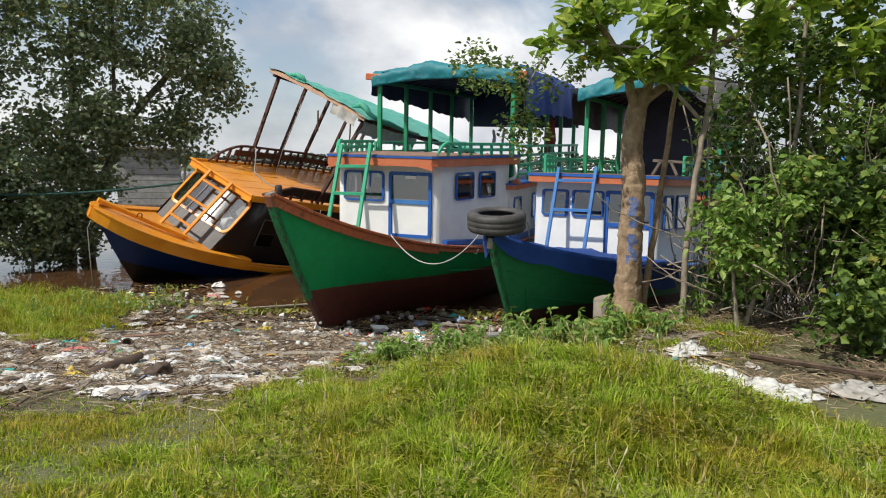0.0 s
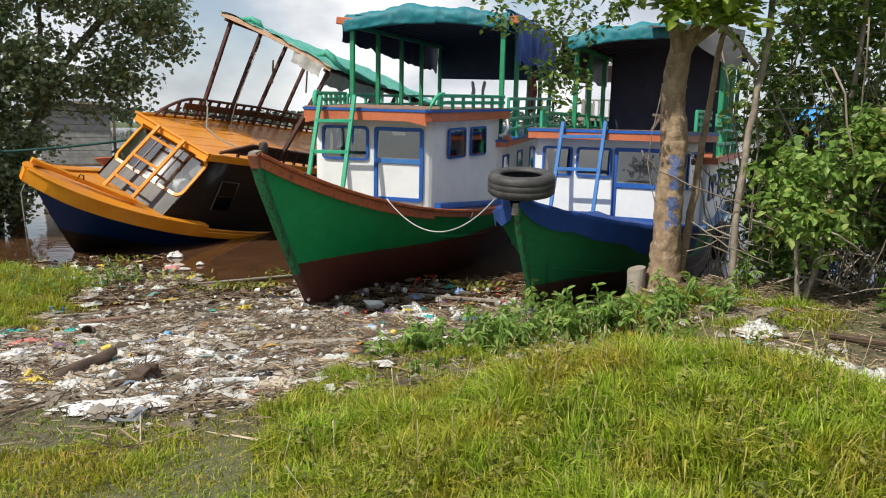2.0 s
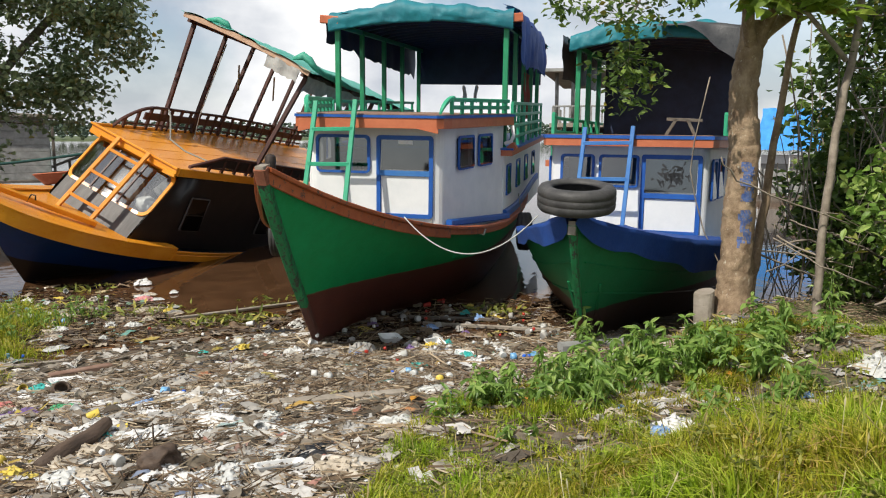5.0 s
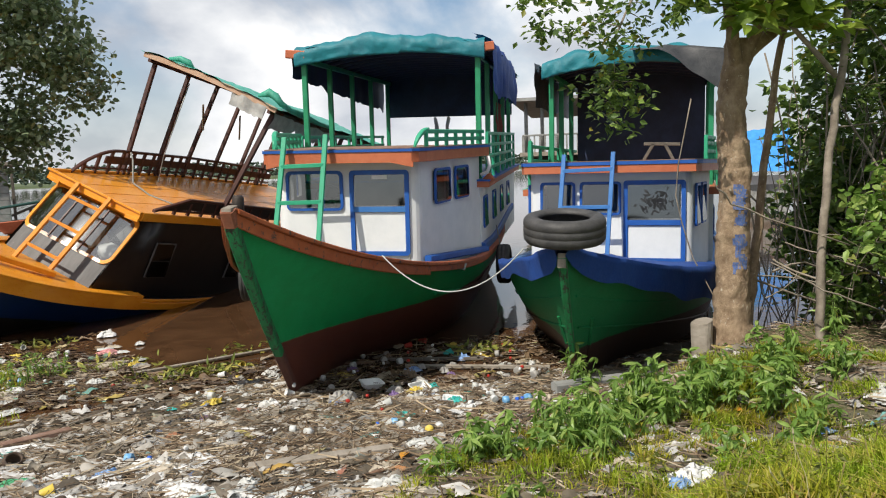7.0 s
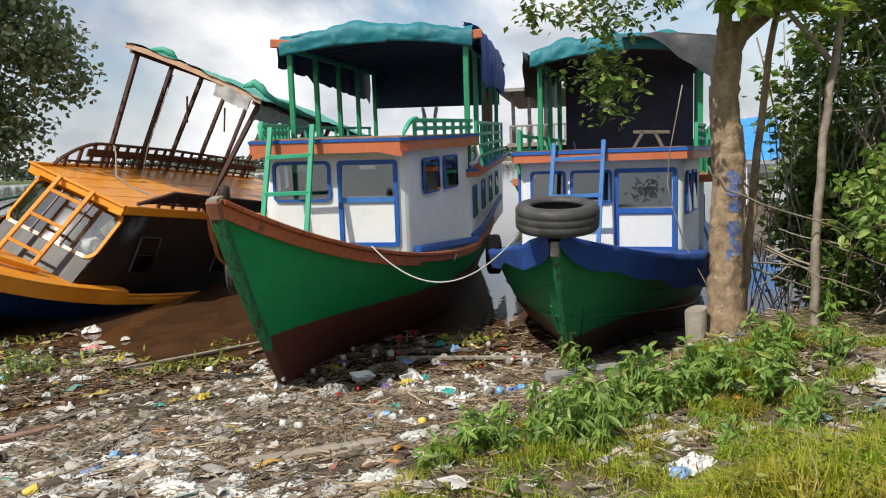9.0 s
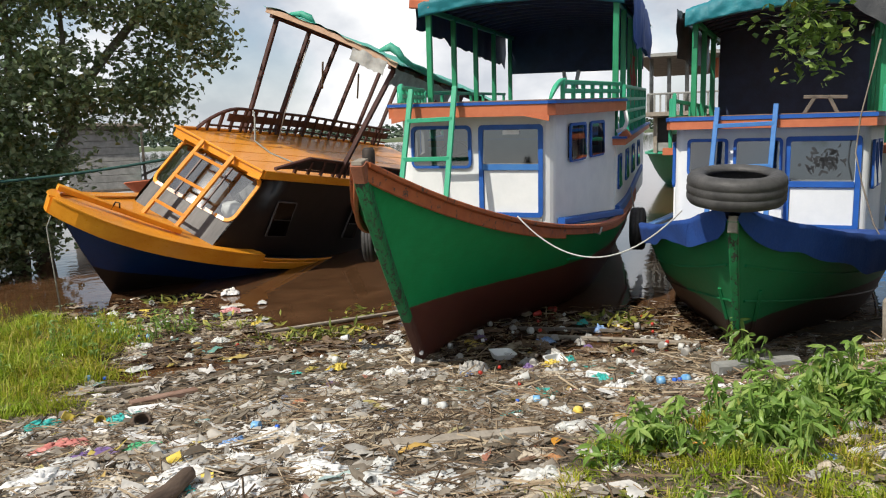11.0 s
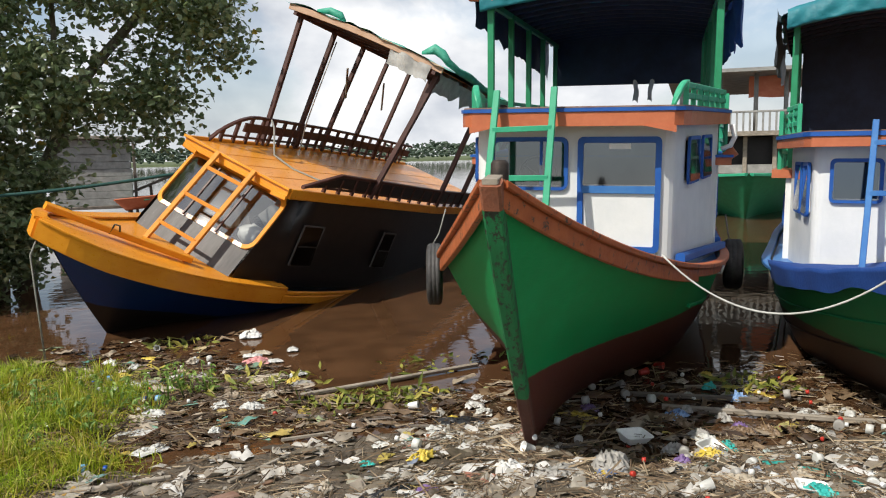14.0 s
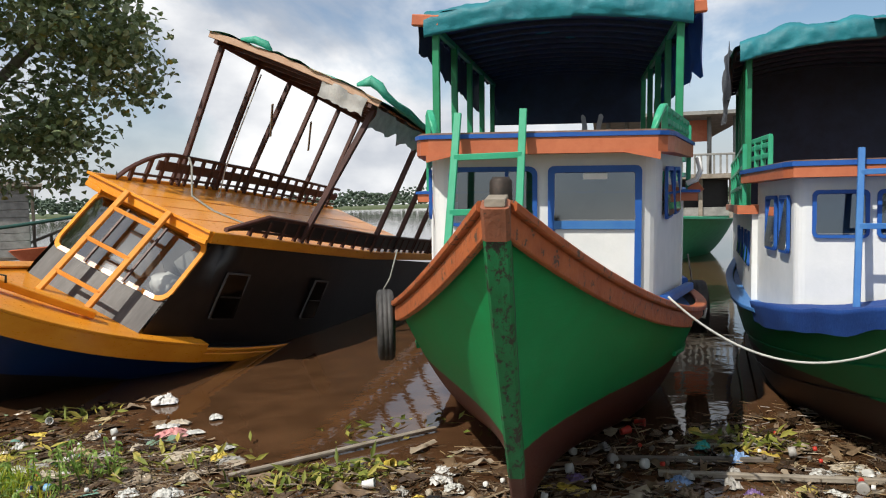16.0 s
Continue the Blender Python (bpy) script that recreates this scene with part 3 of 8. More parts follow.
def sweep(bm, pts, w, h, out_dir=None):
    """A rectangular strip, w across (x) and h high, along pts."""
    rows = []
    for i, p in enumerate(pts):
        d = (pts[min(i + 1, len(pts) - 1)] - pts[max(i - 1, 0)]).normalized()
        s = Vector((d.y, -d.x, 0)).normalized()
        c = min(w, h) * 0.18
        rows.append([p + s * a + Vector((0, 0, b)) for a, b in ((w / 2 - c, h / 2), (w / 2, h / 2 - c), (w / 2, -h / 2 + c), (w / 2 - c, -h / 2), (-w / 2 + c, -h / 2), (-w / 2, -h / 2 + c), (-w / 2, h / 2 - c), (-w / 2 + c, h / 2), (w / 2 - c, h / 2))])
    grid(bm, rows)
    bm.faces.new([bm.verts.new(p) for p in rows[0][:-1]])
    bm.faces.new([bm.verts.new(p) for p in rows[-1][:-1]][::-1])


def post_sweep(bm, pts, widths, depths):
    """A solid timber along pts, with its own width (x) and depth at each point."""
    rows = []
    for i, p in enumerate(pts):
        d = (pts[min(i + 1, len(pts) - 1)] - pts[max(i - 1, 0)]).normalized()
        f = Vector((0, d.z, -d.y)).normalized()
        w, t = widths[i] / 2, depths[i] / 2
        c = min(w, t) * 0.3
        rows.append([p + Vector((x, 0, 0)) + f * y for x, y in ((w, t - c), (w, -t + c), (w - c, -t), (-w + c, -t), (-w, -t + c), (-w, t - c), (-w + c, t), (w - c, t), (w, t - c))])
    grid(bm, rows)
    bm.faces.new([bm.verts.new(p) for p in rows[0][:-1]])
    bm.faces.new([bm.verts.new(p) for p in rows[-1][:-1]][::-1])
    bmesh.ops.remove_doubles(bm, verts=bm.verts, dist=0.0005)


def deck_part(hull, parent, dz, y0, y1, material, name="deck"):
    bm = bm_new()
    n = 24
    rows = []
    for i in range(n + 1):
        y = y0 + (y1 - y0) * i / n
        z = hull.rail(y) + dz
        u = y / hull.length
        zb = hull.sz + (hull.ak - hull.sz) * smoothstep(0.0, 0.5, u)
        v = (z - zb) / (hull.rail(y) - zb)
        ys = hull.sy * (1 - v) ** 1.15 if v < 1 else 0.0
        uu = max((y - ys - 0.04) / (hull.length - ys), 0.0)
        w = max(hull.w(uu * hull.length) * v ** (0.86 - 0.60 * smoothstep(0.0, 0.36, uu)) - 0.05, 0.004)
        rows.append([Vector((-w, y, z)), Vector((0, y, z + 0.03)), Vector((w, y, z))])
    grid(bm, rows)
    return part(name, bm, material, parent)


def wall_sheet(bm, path, z0, z1, holes=(), thick=0.04, seg=None):
    """A wall along a path of (x, y) between heights, with rectangular holes (s0, s1, z0, z1), s along the path, and its thickness inwards.
    z1 may be a function of s."""
    top = z1 if callable(z1) else (lambda s: z1)
    cum = [0.0]
    for a, b in zip(path, path[1:]):
        cum.append(cum[-1] + math.hypot(b[0] - a[0], b[1] - a[1]))

    def at(s, z, inn):
        k = 0
        while k < len(cum) - 2 and s > cum[k + 1]:
            k += 1
        a, b = path[k], path[k + 1]
        t = (s - cum[k]) / max(cum[k + 1] - cum[k], 1e-6)
        dx, dy = (b[0] - a[0]), (b[1] - a[1])
        ln = math.hypot(dx, dy)
        return Vector((a[0] + dx * t - dy / ln * inn, a[1] + dy * t + dx / ln * inn, z))

    ss = sorted(set([round(c, 4) for c in cum] + [round(v, 4) for h in holes for v in h[:2]]))
    zs = sorted(set([z0] + [v for h in holes for v in h[2:]]))
    zs = zs + [None]

    def in_hole(s, z):
        return any(h[0] < s < h[1] and h[2] < z < h[3] for h in holes)

    for s0, s1 in zip(ss, ss[1:]):
        for a, b in zip(zs, zs[1:]):
            mid = (a + (b if b is not None else a + 0.02)) / 2
            if b is not None and in_hole((s0 + s1) / 2, mid):
                continue
            za0 = za1 = a
            zb0, zb1 = (b, b) if b is not None else (top(s0), top(s1))
            outer = [at(s0, za0, 0), at(s1, za1, 0), at(s1, zb1, 0), at(s0, zb0, 0)]
            inner = [at(s0, za0, thick), at(s1, za1, thick), at(s1, zb1, thick), at(s0, zb0, thick)]
            bm.faces.new([bm.verts.new(p) for p in outer])
            bm.faces.new([bm.verts.new(p) for p in inner[::-1]])
    for h in holes:
        s0, s1, a, b = h
        ring = [(s0, a), (s1, a), (s1, b), (s0, b)]
        for (p, q), (r, t) in zip(ring, ring[1:] + ring[:1]):
            bm.faces.new([bm.verts.new(v) for v in (at(p, q, 0), at(p, q, thick), at(r, t, thick), at(r, t, 0))])
    bmesh.ops.remove_doubles(bm, verts=bm.verts, dist=0.0005)
    return at


def tyre_mesh(bm, r=0.33, width=0.22, n=40):
    """A tyre lying flat about z, with a tread of grooves and an open middle."""
    prof = [(r * 0.60, -width * 0.36), (r * 0.66, -width * 0.46), (r * 0.80, -width * 0.52), (r * 0.93, -width * 0.46), (r * 0.99, -width * 0.34), (r, -width * 0.18), (r * 0.985, -width * 0.15), (r * 0.985, -width * 0.11), (r, -width * 0.08), (r, width * 0.08), (r * 0.985, width * 0.11), (r * 0.985, width * 0.15), (r, width * 0.18), (r * 0.99, width * 0.34), (r * 0.93, width * 0.46), (r * 0.80, width * 0.52), (r * 0.66, width * 0.46), (r * 0.60, width * 0.36), (r * 0.64, width * 0.30), (r * 0.88, width * 0.36), (r * 0.94, 0), (r * 0.88, -width * 0.36), (r * 0.64, -width * 0.30)]
    rings = []
    for i in range(n):
        a = math.tau * i / n
        rings.append([bm.verts.new((math.cos(a) * q, math.sin(a) * q, z)) for q, z in prof])
    m = len(prof)
    for i in range(n):
        a, b = rings[i], rings[(i + 1) % n]
        for k in range(m):
            j = (k + 1) % m
            bm.faces.new((a[k], b[k], b[j], a[j]))


def tyre(m, label, hang=None):
    ob = thing("tyre", label, "tyre", m, "old tyres as fenders")
    part("tread", one(tyre_mesh), RUBBER, ob, "", True)
    if hang:
        bm = bm_new()
        inv = m.inverted()
        tube(bm, [inv @ Vector(p) for p in hang], 0.010, 5)
        part("rope", bm, ROPE_GREY, ob, "grey rope that holds the tyre", True)
    return ob


def ladder(parent, a0, a1, b0, b1, rungs, material, w=0.055, d=0.04, name="ladder"):
    """Two stiles, from a0 to a1 and b0 to b1, with rungs at the given shares of their length."""
    lad = new(name)
    lad.parent = parent
    a0, a1, b0, b1 = map(Vector, (a0, a1, b0, b1))
    part("stile", one(beam, a0, a1, w, d, (0, 1, 0)), material, lad)
    part("stile", one(beam, b0, b1, w, d, (0, 1, 0)), material, lad)
    for t in rungs:
        part("rung", one(beam, a0.lerp(a1, t) + Vector((0, -0.012, 0)), b0.lerp(b1, t) + Vector((0, -0.012, 0)), 0.03, 0.05, (0, 0, 1)), material, lad)
    return lad


def cloth_sheet(bm, rows, amp, seed, scale=3.0, thick=0.006):
    """A creased cloth through rows of points."""
    out = []
    for r in rows:
        out.append([Vector(p) + Vector((noise.noise((p[0] * scale + seed, p[1] * scale, p[2] * scale)), noise.noise((p[0] * scale, p[1] * scale + seed, p[2] * scale + 5)), noise.noise((p[0] * scale + 9, p[1] * scale, p[2] * scale + seed)))) * amp for p in r])
    vs = grid(bm, out)
    return vs


def rope_curve(p, q, sag, n=24):
    p, q = Vector(p), Vector(q)
    return [p.lerp(q, t / n) - Vector((0, 0, sag * 4 * (t / n) * (1 - t / n))) for t in range(n + 1)]


def rope(name, label, pts, r, material):
    return solo(name, one(tube, pts, r, 6), material, label, "rope", smooth=True)


def window_part(parent, x0, x1, z0, z1, place, frame_mat, glass_mat, fw=0.035, depth=0.025, r=0.05, name="window", mullions=()):
    """A window with its frame and pane, as one part with pieces."""
    w = part(name, one(frame_ring, x0, x1, z0, z1, fw, depth, r, place), frame_mat, parent)
    p = part("pane", one(pane_face, x0 + fw * 0.8, x1 - fw * 0.8, z0 + fw * 0.8, z1 - fw * 0.8, 0.004, 0.03, place), glass_mat, w)
    p.visible_shadow = False
    for xm in mullions:
        part("mullion", one(beam, place(xm, 0.012, z0 + fw), place(xm, 0.012, z1 - fw), 0.03, 0.02, (0, 1, 0)), frame_mat, w)
    return w


def cabin_path(y0, front, back, corner, y1):
    """Plan of a cabin's wall from the left rear round the front to the right rear."""
    pts = [(-back, y1)]
    steps = 5
    for k in range(steps + 1):
        a = math.pi / 2 * k / steps
        pts.append((-front + corner - corner * math.cos(a), y0 + corner - corner * math.sin(a)))
    for k in range(steps + 1):
        a = math.pi / 2 * k / steps
        pts.append((front - corner + corner * math.sin(a), y0 + corner - corner * math.cos(a)))
    pts.append((back, y1))
    return pts


def side_place(front, back, y0, y1, side, gap=0.0):
    """Maps (y along the side wall, out, z) onto the slanting side wall."""
    d = Vector((back - front, y1 - y0)).normalized()

    def place(s, o, z):
        x = front + (back - front) * (s - y0) / (y1 - y0)
        return (side * (x + (o + gap) * d.y), s - (o + gap) * d.x, z)
    return place


def canopy(parent, y0, y1, half, z_edge, crown, top_mat, under_mat, trim_mat, seed, posts, post_mat, post_base, rib_step=0.45):
    """An upper-deck awning: posts, side beams, cross ribs, an underside and a creased tarpaulin over it."""
    def arch(x):
        return z_edge + crown * (1 - (x / half) ** 2)
    for side in (-1, 1):
        for y in posts:
            part("post", one(beam, (side * (half - 0.18), y, post_base), (side * (half - 0.18), y, z_edge - 0.05), 0.085, 0.075, (0, 1, 0)), post_mat, parent)
        part("side_beam", one(beam, (side * (half - 0.18), y0, z_edge - 0.07), (side * (half - 0.18), y1, z_edge - 0.07), 0.06, 0.08), post_mat, parent)
    # ribs and lining carry the awning's shade in their colour
    y = y0 + 0.1
    while y < y1:
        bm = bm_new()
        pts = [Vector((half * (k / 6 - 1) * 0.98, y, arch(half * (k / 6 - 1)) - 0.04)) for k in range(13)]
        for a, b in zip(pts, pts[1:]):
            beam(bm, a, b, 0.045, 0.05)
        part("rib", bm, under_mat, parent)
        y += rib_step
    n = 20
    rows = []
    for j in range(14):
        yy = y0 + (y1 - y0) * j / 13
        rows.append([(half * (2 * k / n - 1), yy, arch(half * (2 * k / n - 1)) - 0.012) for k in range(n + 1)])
    part("awning_lining", one(cloth_sheet, rows, 0.01, seed), under_mat, parent, "awning underside with its shade in the colour", True)
    rows = []
    n, ny = 44, 40
    for j in range(ny + 1):
        yy = y0 - 0.05 + (y1 - y0 + 0.1) * j / ny
        r = []
        for k in range(n + 1):
            x = (half + 0.03) * (2 * k / n - 1)
            lip = 0.03
            r.append((x, yy, arch(min(max(x, -half), half)) + lip + 0.03 * noise.noise((x * 2.1, yy * 1.7, seed))))
        rows.append(r)
    part("tarpaulin", one(cloth_sheet, rows, 0.06, seed + 3, 3.6), top_mat, parent, "creased tarpaulin over the awning", True)
    # the cloth folded over the front edge: a piled, creased top and a flat hem
    def crease(u, v, w):
        return 1 - 2 * abs(noise.noise((u, v, w)))
    rows = []
    prof = [(0.34, 0.02), (0.22, 0.05), (0.12, 0.075), (0.04, 0.085), (-0.02, 0.07), (-0.055, 0.035), (-0.07, -0.01), (-0.075, -0.05), (-0.075, -0.09), (-0.072, -0.13), (-0.068, -0.165), (-0.062, -0.19), (-0.03, -0.195)]
    nx = 150
    for j, (py, pz) in enumerate(prof):
        r = []
        for k in range(nx + 1):
            x = (half - 0.06) * (2 * k / nx - 1)
            pile = max(0.0, noise.noise((x * 1.6, seed * 3.1, 0))) * 0.26 * max(0.0, 1 - abs(j - 3) / 4)
            fl = min(1.0, j / 5)
            c = 0.024 * crease(x * 2.6 + 0.9 * j / 12, j * 0.16, seed) + 0.012 * crease(x * 6.5 - 1.1 * j / 12, j * 0.3, seed + 4)
            step = 0.02 if x > half * 0.12 else 0.0
            r.append((x, y0 + py - c * fl - 0.5 * step, arch(min(max(x, -half), half)) + pz + pile + (1 - fl) * c * 1.6 + (step if j > 8 else 0.0)))
        rows.append(r)
    part("front_fold", one(grid, rows), top_mat, parent, "creased front edge of the tarpaulin", True)
    return arch


def top_rail(parent, line, heights, material, post_step=0.42):
    """A low fence along a line of base points: bars at the given heights, posts between."""
    for h in heights:
        part("rail_bar", one(sweep, [p + Vector((0, 0, h)) for p in line], 0.045, 0.055), material, parent)
    acc = 0.0
    for a, b in zip(line, line[1:]):
        d = (b - a).length
        while acc < d:
            p = a.lerp(b, acc / d)
            part("rail_post", one(beam, p, p + Vector((0, 0, heights[-1])), 0.05, 0.05, (0, 1, 0)), material, parent)
            acc += post_step
        acc -= d


# ---- the green boat with the brick-orange rail ----
def build_green_boat():
    m = boat_pose(58.1, 1.18, 1.93, 0.063, 10.288, 2.075)
    boat = thing("fishing_boat", "green wooden river boat with white wheelhouse and teal awning", "boat", m)
    hull = Hull(11.5, lambda y: 1.52 * (1 - (1 - min(y / 5.6, 1)) ** 1.9) - 0.25 * smoothstep(8, 11.5, y), lambda y: -1.38 * (1 - math.exp(-y / 2.5)) + 0.25 * smoothstep(7, 11.5, y), 1.40, -2.15, -2.75)
    part("hull", one(hull.build), HULL_GREEN, boat, "green hull with a brown bottom", True)
    part("hull_lining", one(hull.build, 30, 6, 0.05), DECK, boat, "bare inner planking", True)
    deck_part(hull, boat, -0.22, 0.15, 3.6, DECK)
    deck_part(hull, boat, -0.06, 3.5, 11.4, PALE_BLUE, "side_deck")
    for side in (-1, 1):
        part("rail_cap", one(sweep, hull.rail_line(side, 0.06, 11.4, 40, 0.01, 0.012), 0.10, 0.045), RAIL_ORANGE, boat)
        part("wale", one(sweep, hull.rail_line(side, 0.05, 11.4, 40, 0.012, -0.046), 0.035, 0.075), RAIL_ORANGE, boat)
        # thin rubbing strake aft
        pts = [hull.point(0.28 + 0.7 * k / 16, 0.72, side) + Vector((side * 0.012, 0, 0)) for k in range(17)]
        part("strake", one(sweep, pts, 0.03, 0.035), HULL_GREEN, boat)
    # stem post
    pts = [Vector((0, 1.44 * (1 - v) ** 1.15 + 0.0, -2.2 + 2.19 * v)) for v in [k / 16 for k in range(17)]]
    wid = [0.075 + 0.045 * (k / 16) for k in range(17)]
    part("stem", one(post_sweep, pts[5:16], wid[5:16], [0.09] * 11), STEM_WOOD, boat, "scuffed green stem post with black patches")
    part("stem_foot", one(post_sweep, pts[:6], wid[:6], [0.09] * 6), FOOT_BROWN, boat, "brown foot of the stem")
    part("stem_head", one(post_sweep, pts[15:], wid[15:], [0.10] * 2), HEAD_WORN, boat, "worn brown head of the stem")
    for side in (-1, 1):
        part("bow_wale", one(sweep, hull.rail_line(side, 0.05, 2.9, 18, 0.012, -0.072), 0.041, 0.115), RAIL_ORANGE, boat)
    part("bow_bollard", one(tube, [(0, 0.20, -0.15), (0, 0.21, 0.08), (0, 0.21, 0.10)], [0.055, 0.05, 0.035], 10), IRON, boat, "dark wooden bollard", True)
    part("bow_block", one(beam, (0, -0.035, -0.005), (0, 0.10, 0.01), 0.085, 0.03), OLD_TIMBER, boat, "pale worn block on the stem head")

    # wheelhouse
    y0, y1, fw, bw = 3.42, 5.78, 0.96, 1.42
    path = cabin_path(y0, fw, bw, 0.16, y1)
    ln_side = math.hypot(bw - fw, y1 - y0 - 0.16)
    bm = bm_new()
    zt, zb = 0.30, -1.45
    # openings on the front are measured from the front's left end
    def arc_len(k):
        return sum(math.hypot(path[i + 1][0] - path[i][0], path[i + 1][1] - path[i][1]) for i in range(k))
    s_left = arc_len(6)
    x_left = path[6][0]
    def sx(x):
        return s_left + (x - x_left)
    total = arc_len(len(path) - 1)
    s_right = arc_len(12)
    def sr(y):
        return s_right + (y - path[12][1]) / (y1 - path[12][1]) * (total - s_right)
    def sl(y):
        return (y1 - y) / (y1 - path[1][1]) * arc_len(1)
    holes = [(sx(-0.76), sx(-0.08), -0.30, 0.13), (sx(0.10), sx(0.77), -0.285, 0.115)]
    for a, b in ((3.93, 4.44), (4.70, 5.20)):
        holes.append((sr(a), sr(b), -0.27, 0.12))
        holes.append((sl(b), sl(a), -0.27, 0.12))
    wall_sheet(bm, path, zb, zt, holes, 0.045)
    part("cabin_wall", bm, WHITE_PAINT, boat, "white painted wheelhouse wall")
    front = lambda x, o, z: (x, y0 - o, z)
    window_part(boat, -0.80, -0.04, -0.34, 0.17, front, BLUE_PAINT, DARK_GLASS, 0.04, 0.03, 0.07, mullions=(-0.30,))
    door = part("door", one(frame_ring, 0.05, 0.82, -0.92, 0.17, 0.055, 0.035, 0.05, front), BLUE_PAINT, boat, "blue framed door with a white lower panel")
    part("door_panel", one(slab, [(0.11, y0 - 0.012), (0.77, y0 - 0.012), (0.77, y0 + 0.01), (0.11, y0 + 0.01)], -0.88, -0.36), WHITE_PAINT, door, "white lower door panel")
    part("lock_rail", one(beam, (0.10, y0 - 0.02, -0.325), (0.77, y0 - 0.02, -0.325), 0.035, 0.075), PALE_BLUE, door)
    pane = part("pane", one(pane_face, 0.10, 0.77, -0.29, 0.12, 0.006, 0.02, front), DARK_GLASS, door)
    pane.visible_shadow = False
    part("sticker", one(slab, [(0.34, y0 - 0.014), (0.54, y0 - 0.014), (0.54, y0 - 0.01), (0.34, y0 - 0.01)], 0.055, 0.105), PALE_PLASTIC, door, "white paper label on the glass")
    part("wall_strip", one(beam, (0.80, y0 - 0.012, -1.0), (0.80, y0 - 0.012, -0.5), 0.02, 0.02, (0, 1, 0)), GREY_BOARD, boat)
    for side in (-1, 1):
        pl = side_place(fw, bw, y0, y1, side)
        for a, b in ((3.89, 4.48), (4.66, 5.24)):
            window_part(boat, a, b, -0.31, 0.16, pl, BLUE_PAINT, DARK_GLASS, 0.035, 0.025, 0.06)
    # curtain behind one side window
    rows = [[(1.16 + 0.02 * math.sin(i * 1.7), 4.92 + 0.024 * i, 0.0 - 0.022 * j) for i in range(6)] for j in range(12)]
    part("curtain", one(cloth_sheet, rows, 0.012, 2, 20), GREY_CLOTH, boat, "rag hanging in the side window", True)
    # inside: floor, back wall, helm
    part("cabin_lining", one(slab, [(-1.1, y1 - 0.12), (1.1, y1 - 0.12), (1.1, y1 - 0.06), (-1.1, y1 - 0.06)], -1.4, 0.25), ROOM_SHADE, boat)
    bm = bm_new()
    tube(bm, [(-0.45 + 0.2 * math.cos(a), 4.1, -0.25 + 0.2 * math.sin(a)) for a in [math.tau * k / 20 for k in range(20)]], 0.014, 5, True)
    for k in range(3):
        a = math.tau * k / 3 + 0.4
        tube(bm, [(-0.45, 4.1, -0.25), (-0.45 + 0.2 * math.cos(a), 4.1, -0.25 + 0.2 * math.sin(a))], 0.012, 5)
    tube(bm, [(-0.45, 4.1, -0.25), (-0.45, 4.3, -0.3), (-0.45, 4.32, -1.3)], 0.02, 6)
    part("helm_wheel", bm, IRON, boat, "dark steering wheel behind the glass", True)
    # blue plinth along the wall's foot
    pl_r = [Vector((x * 1.07, y - 0.05 if y < y0 + 0.1 else y, hull.rail(y) + 0.065)) for x, y in path[6:]]
    part("plinth", one(sweep, pl_r[5:], 0.09, 0.09), BLUE_PAINT, boat, "blue plinth under the wall")
    pl_l = [Vector((x * 1.07, y, hull.rail(y) + 0.065)) for x, y in path[:4]]
    part("plinth", one(sweep, pl_l, 0.09, 0.09), BLUE_PAINT, boat)
    # wheelhouse roof with fascia
    ro = [(-1.56, y1 + 0.20), (-1.07, y0 - 0.05), (-1.00, y0 - 0.22), (-0.92, y0 - 0.29), (0.92, y0 - 0.29), (1.00, y0 - 0.22), (1.07, y0 - 0.05), (1.56, y1 + 0.20)]
    part("roof", one(slab, ro, 0.27, 0.40), ORANGE_TRIM, boat, "roof with brick-orange fascia")
    ro2 = [(x * 1.012, y - 0.012 if y < y0 else y) for x, y in ro]
    part("roof_edge", one(slab, ro2, 0.402, 0.435), BLUE_PAINT, boat, "blue roof edge strip")
    part("roof_sheet", one(slab, [(x * 0.99, y + 0.006) for x, y in ro], 0.437, 0.45), RUST_SHEET, boat)
    for side in (-1, 1):
        bm = bm_new()
        slab(bm, [(side * 0.66, y0 - 0.30), (side * 0.94, y0 - 0.30), (side * 0.94, y0 - 0.27), (side * 0.66, y0 - 0.27)], lambda x, y: 0.21 + 0.06 * max(0, (0.8 - abs(x)) / 0.14), 0.272)
        part("fascia_bracket", bm, ORANGE_TRIM, boat)
    # main cabin behind, lower
    ya, yb = 5.78, 12.2
    path2 = [(-1.47, yb), (-1.44, ya), (1.44, ya), (1.47, yb)]
    tot = [0, yb - ya, yb - ya + 2.88]
    holes = []
    for y in (6.12, 7.45, 8.8, 10.2):
        holes.append((tot[2] + y - ya, tot[2] + y - ya + 0.44, -0.85, -0.42))
        holes.append((yb - y - 0.44, yb - y, -0.85, -0.42))
    wall_sheet(bm := bm_new(), path2, -1.45, -0.20, holes, 0.045)
    part("main_cabin_wall", bm, WHITE_PAINT, boat)
    for side in (-1, 1):
        pl = side_place(1.44, 1.47, ya, yb, side)
        for y in (6.12, 7.45, 8.8, 10.2):
            window_part(boat, y - 0.035, y + 0.475, -0.89, -0.38, pl, BLUE_PAINT, DARK_GLASS, 0.035, 0.025, 0.05)
        part("plinth", one(sweep, [Vector((side * 1.46, y, hull.rail(y) + 0.09)) for y in [5.8 + 0.3 * k for k in range(20)]], 0.09, 0.14), BLUE_PAINT, boat)
    part("main_roof", one(slab, [(-1.58, ya - 0.1), (1.58, ya - 0.1), (1.58, yb + 0.1), (-1.58, yb + 0.1)], -0.21, -0.12), ORANGE_TRIM, boat)
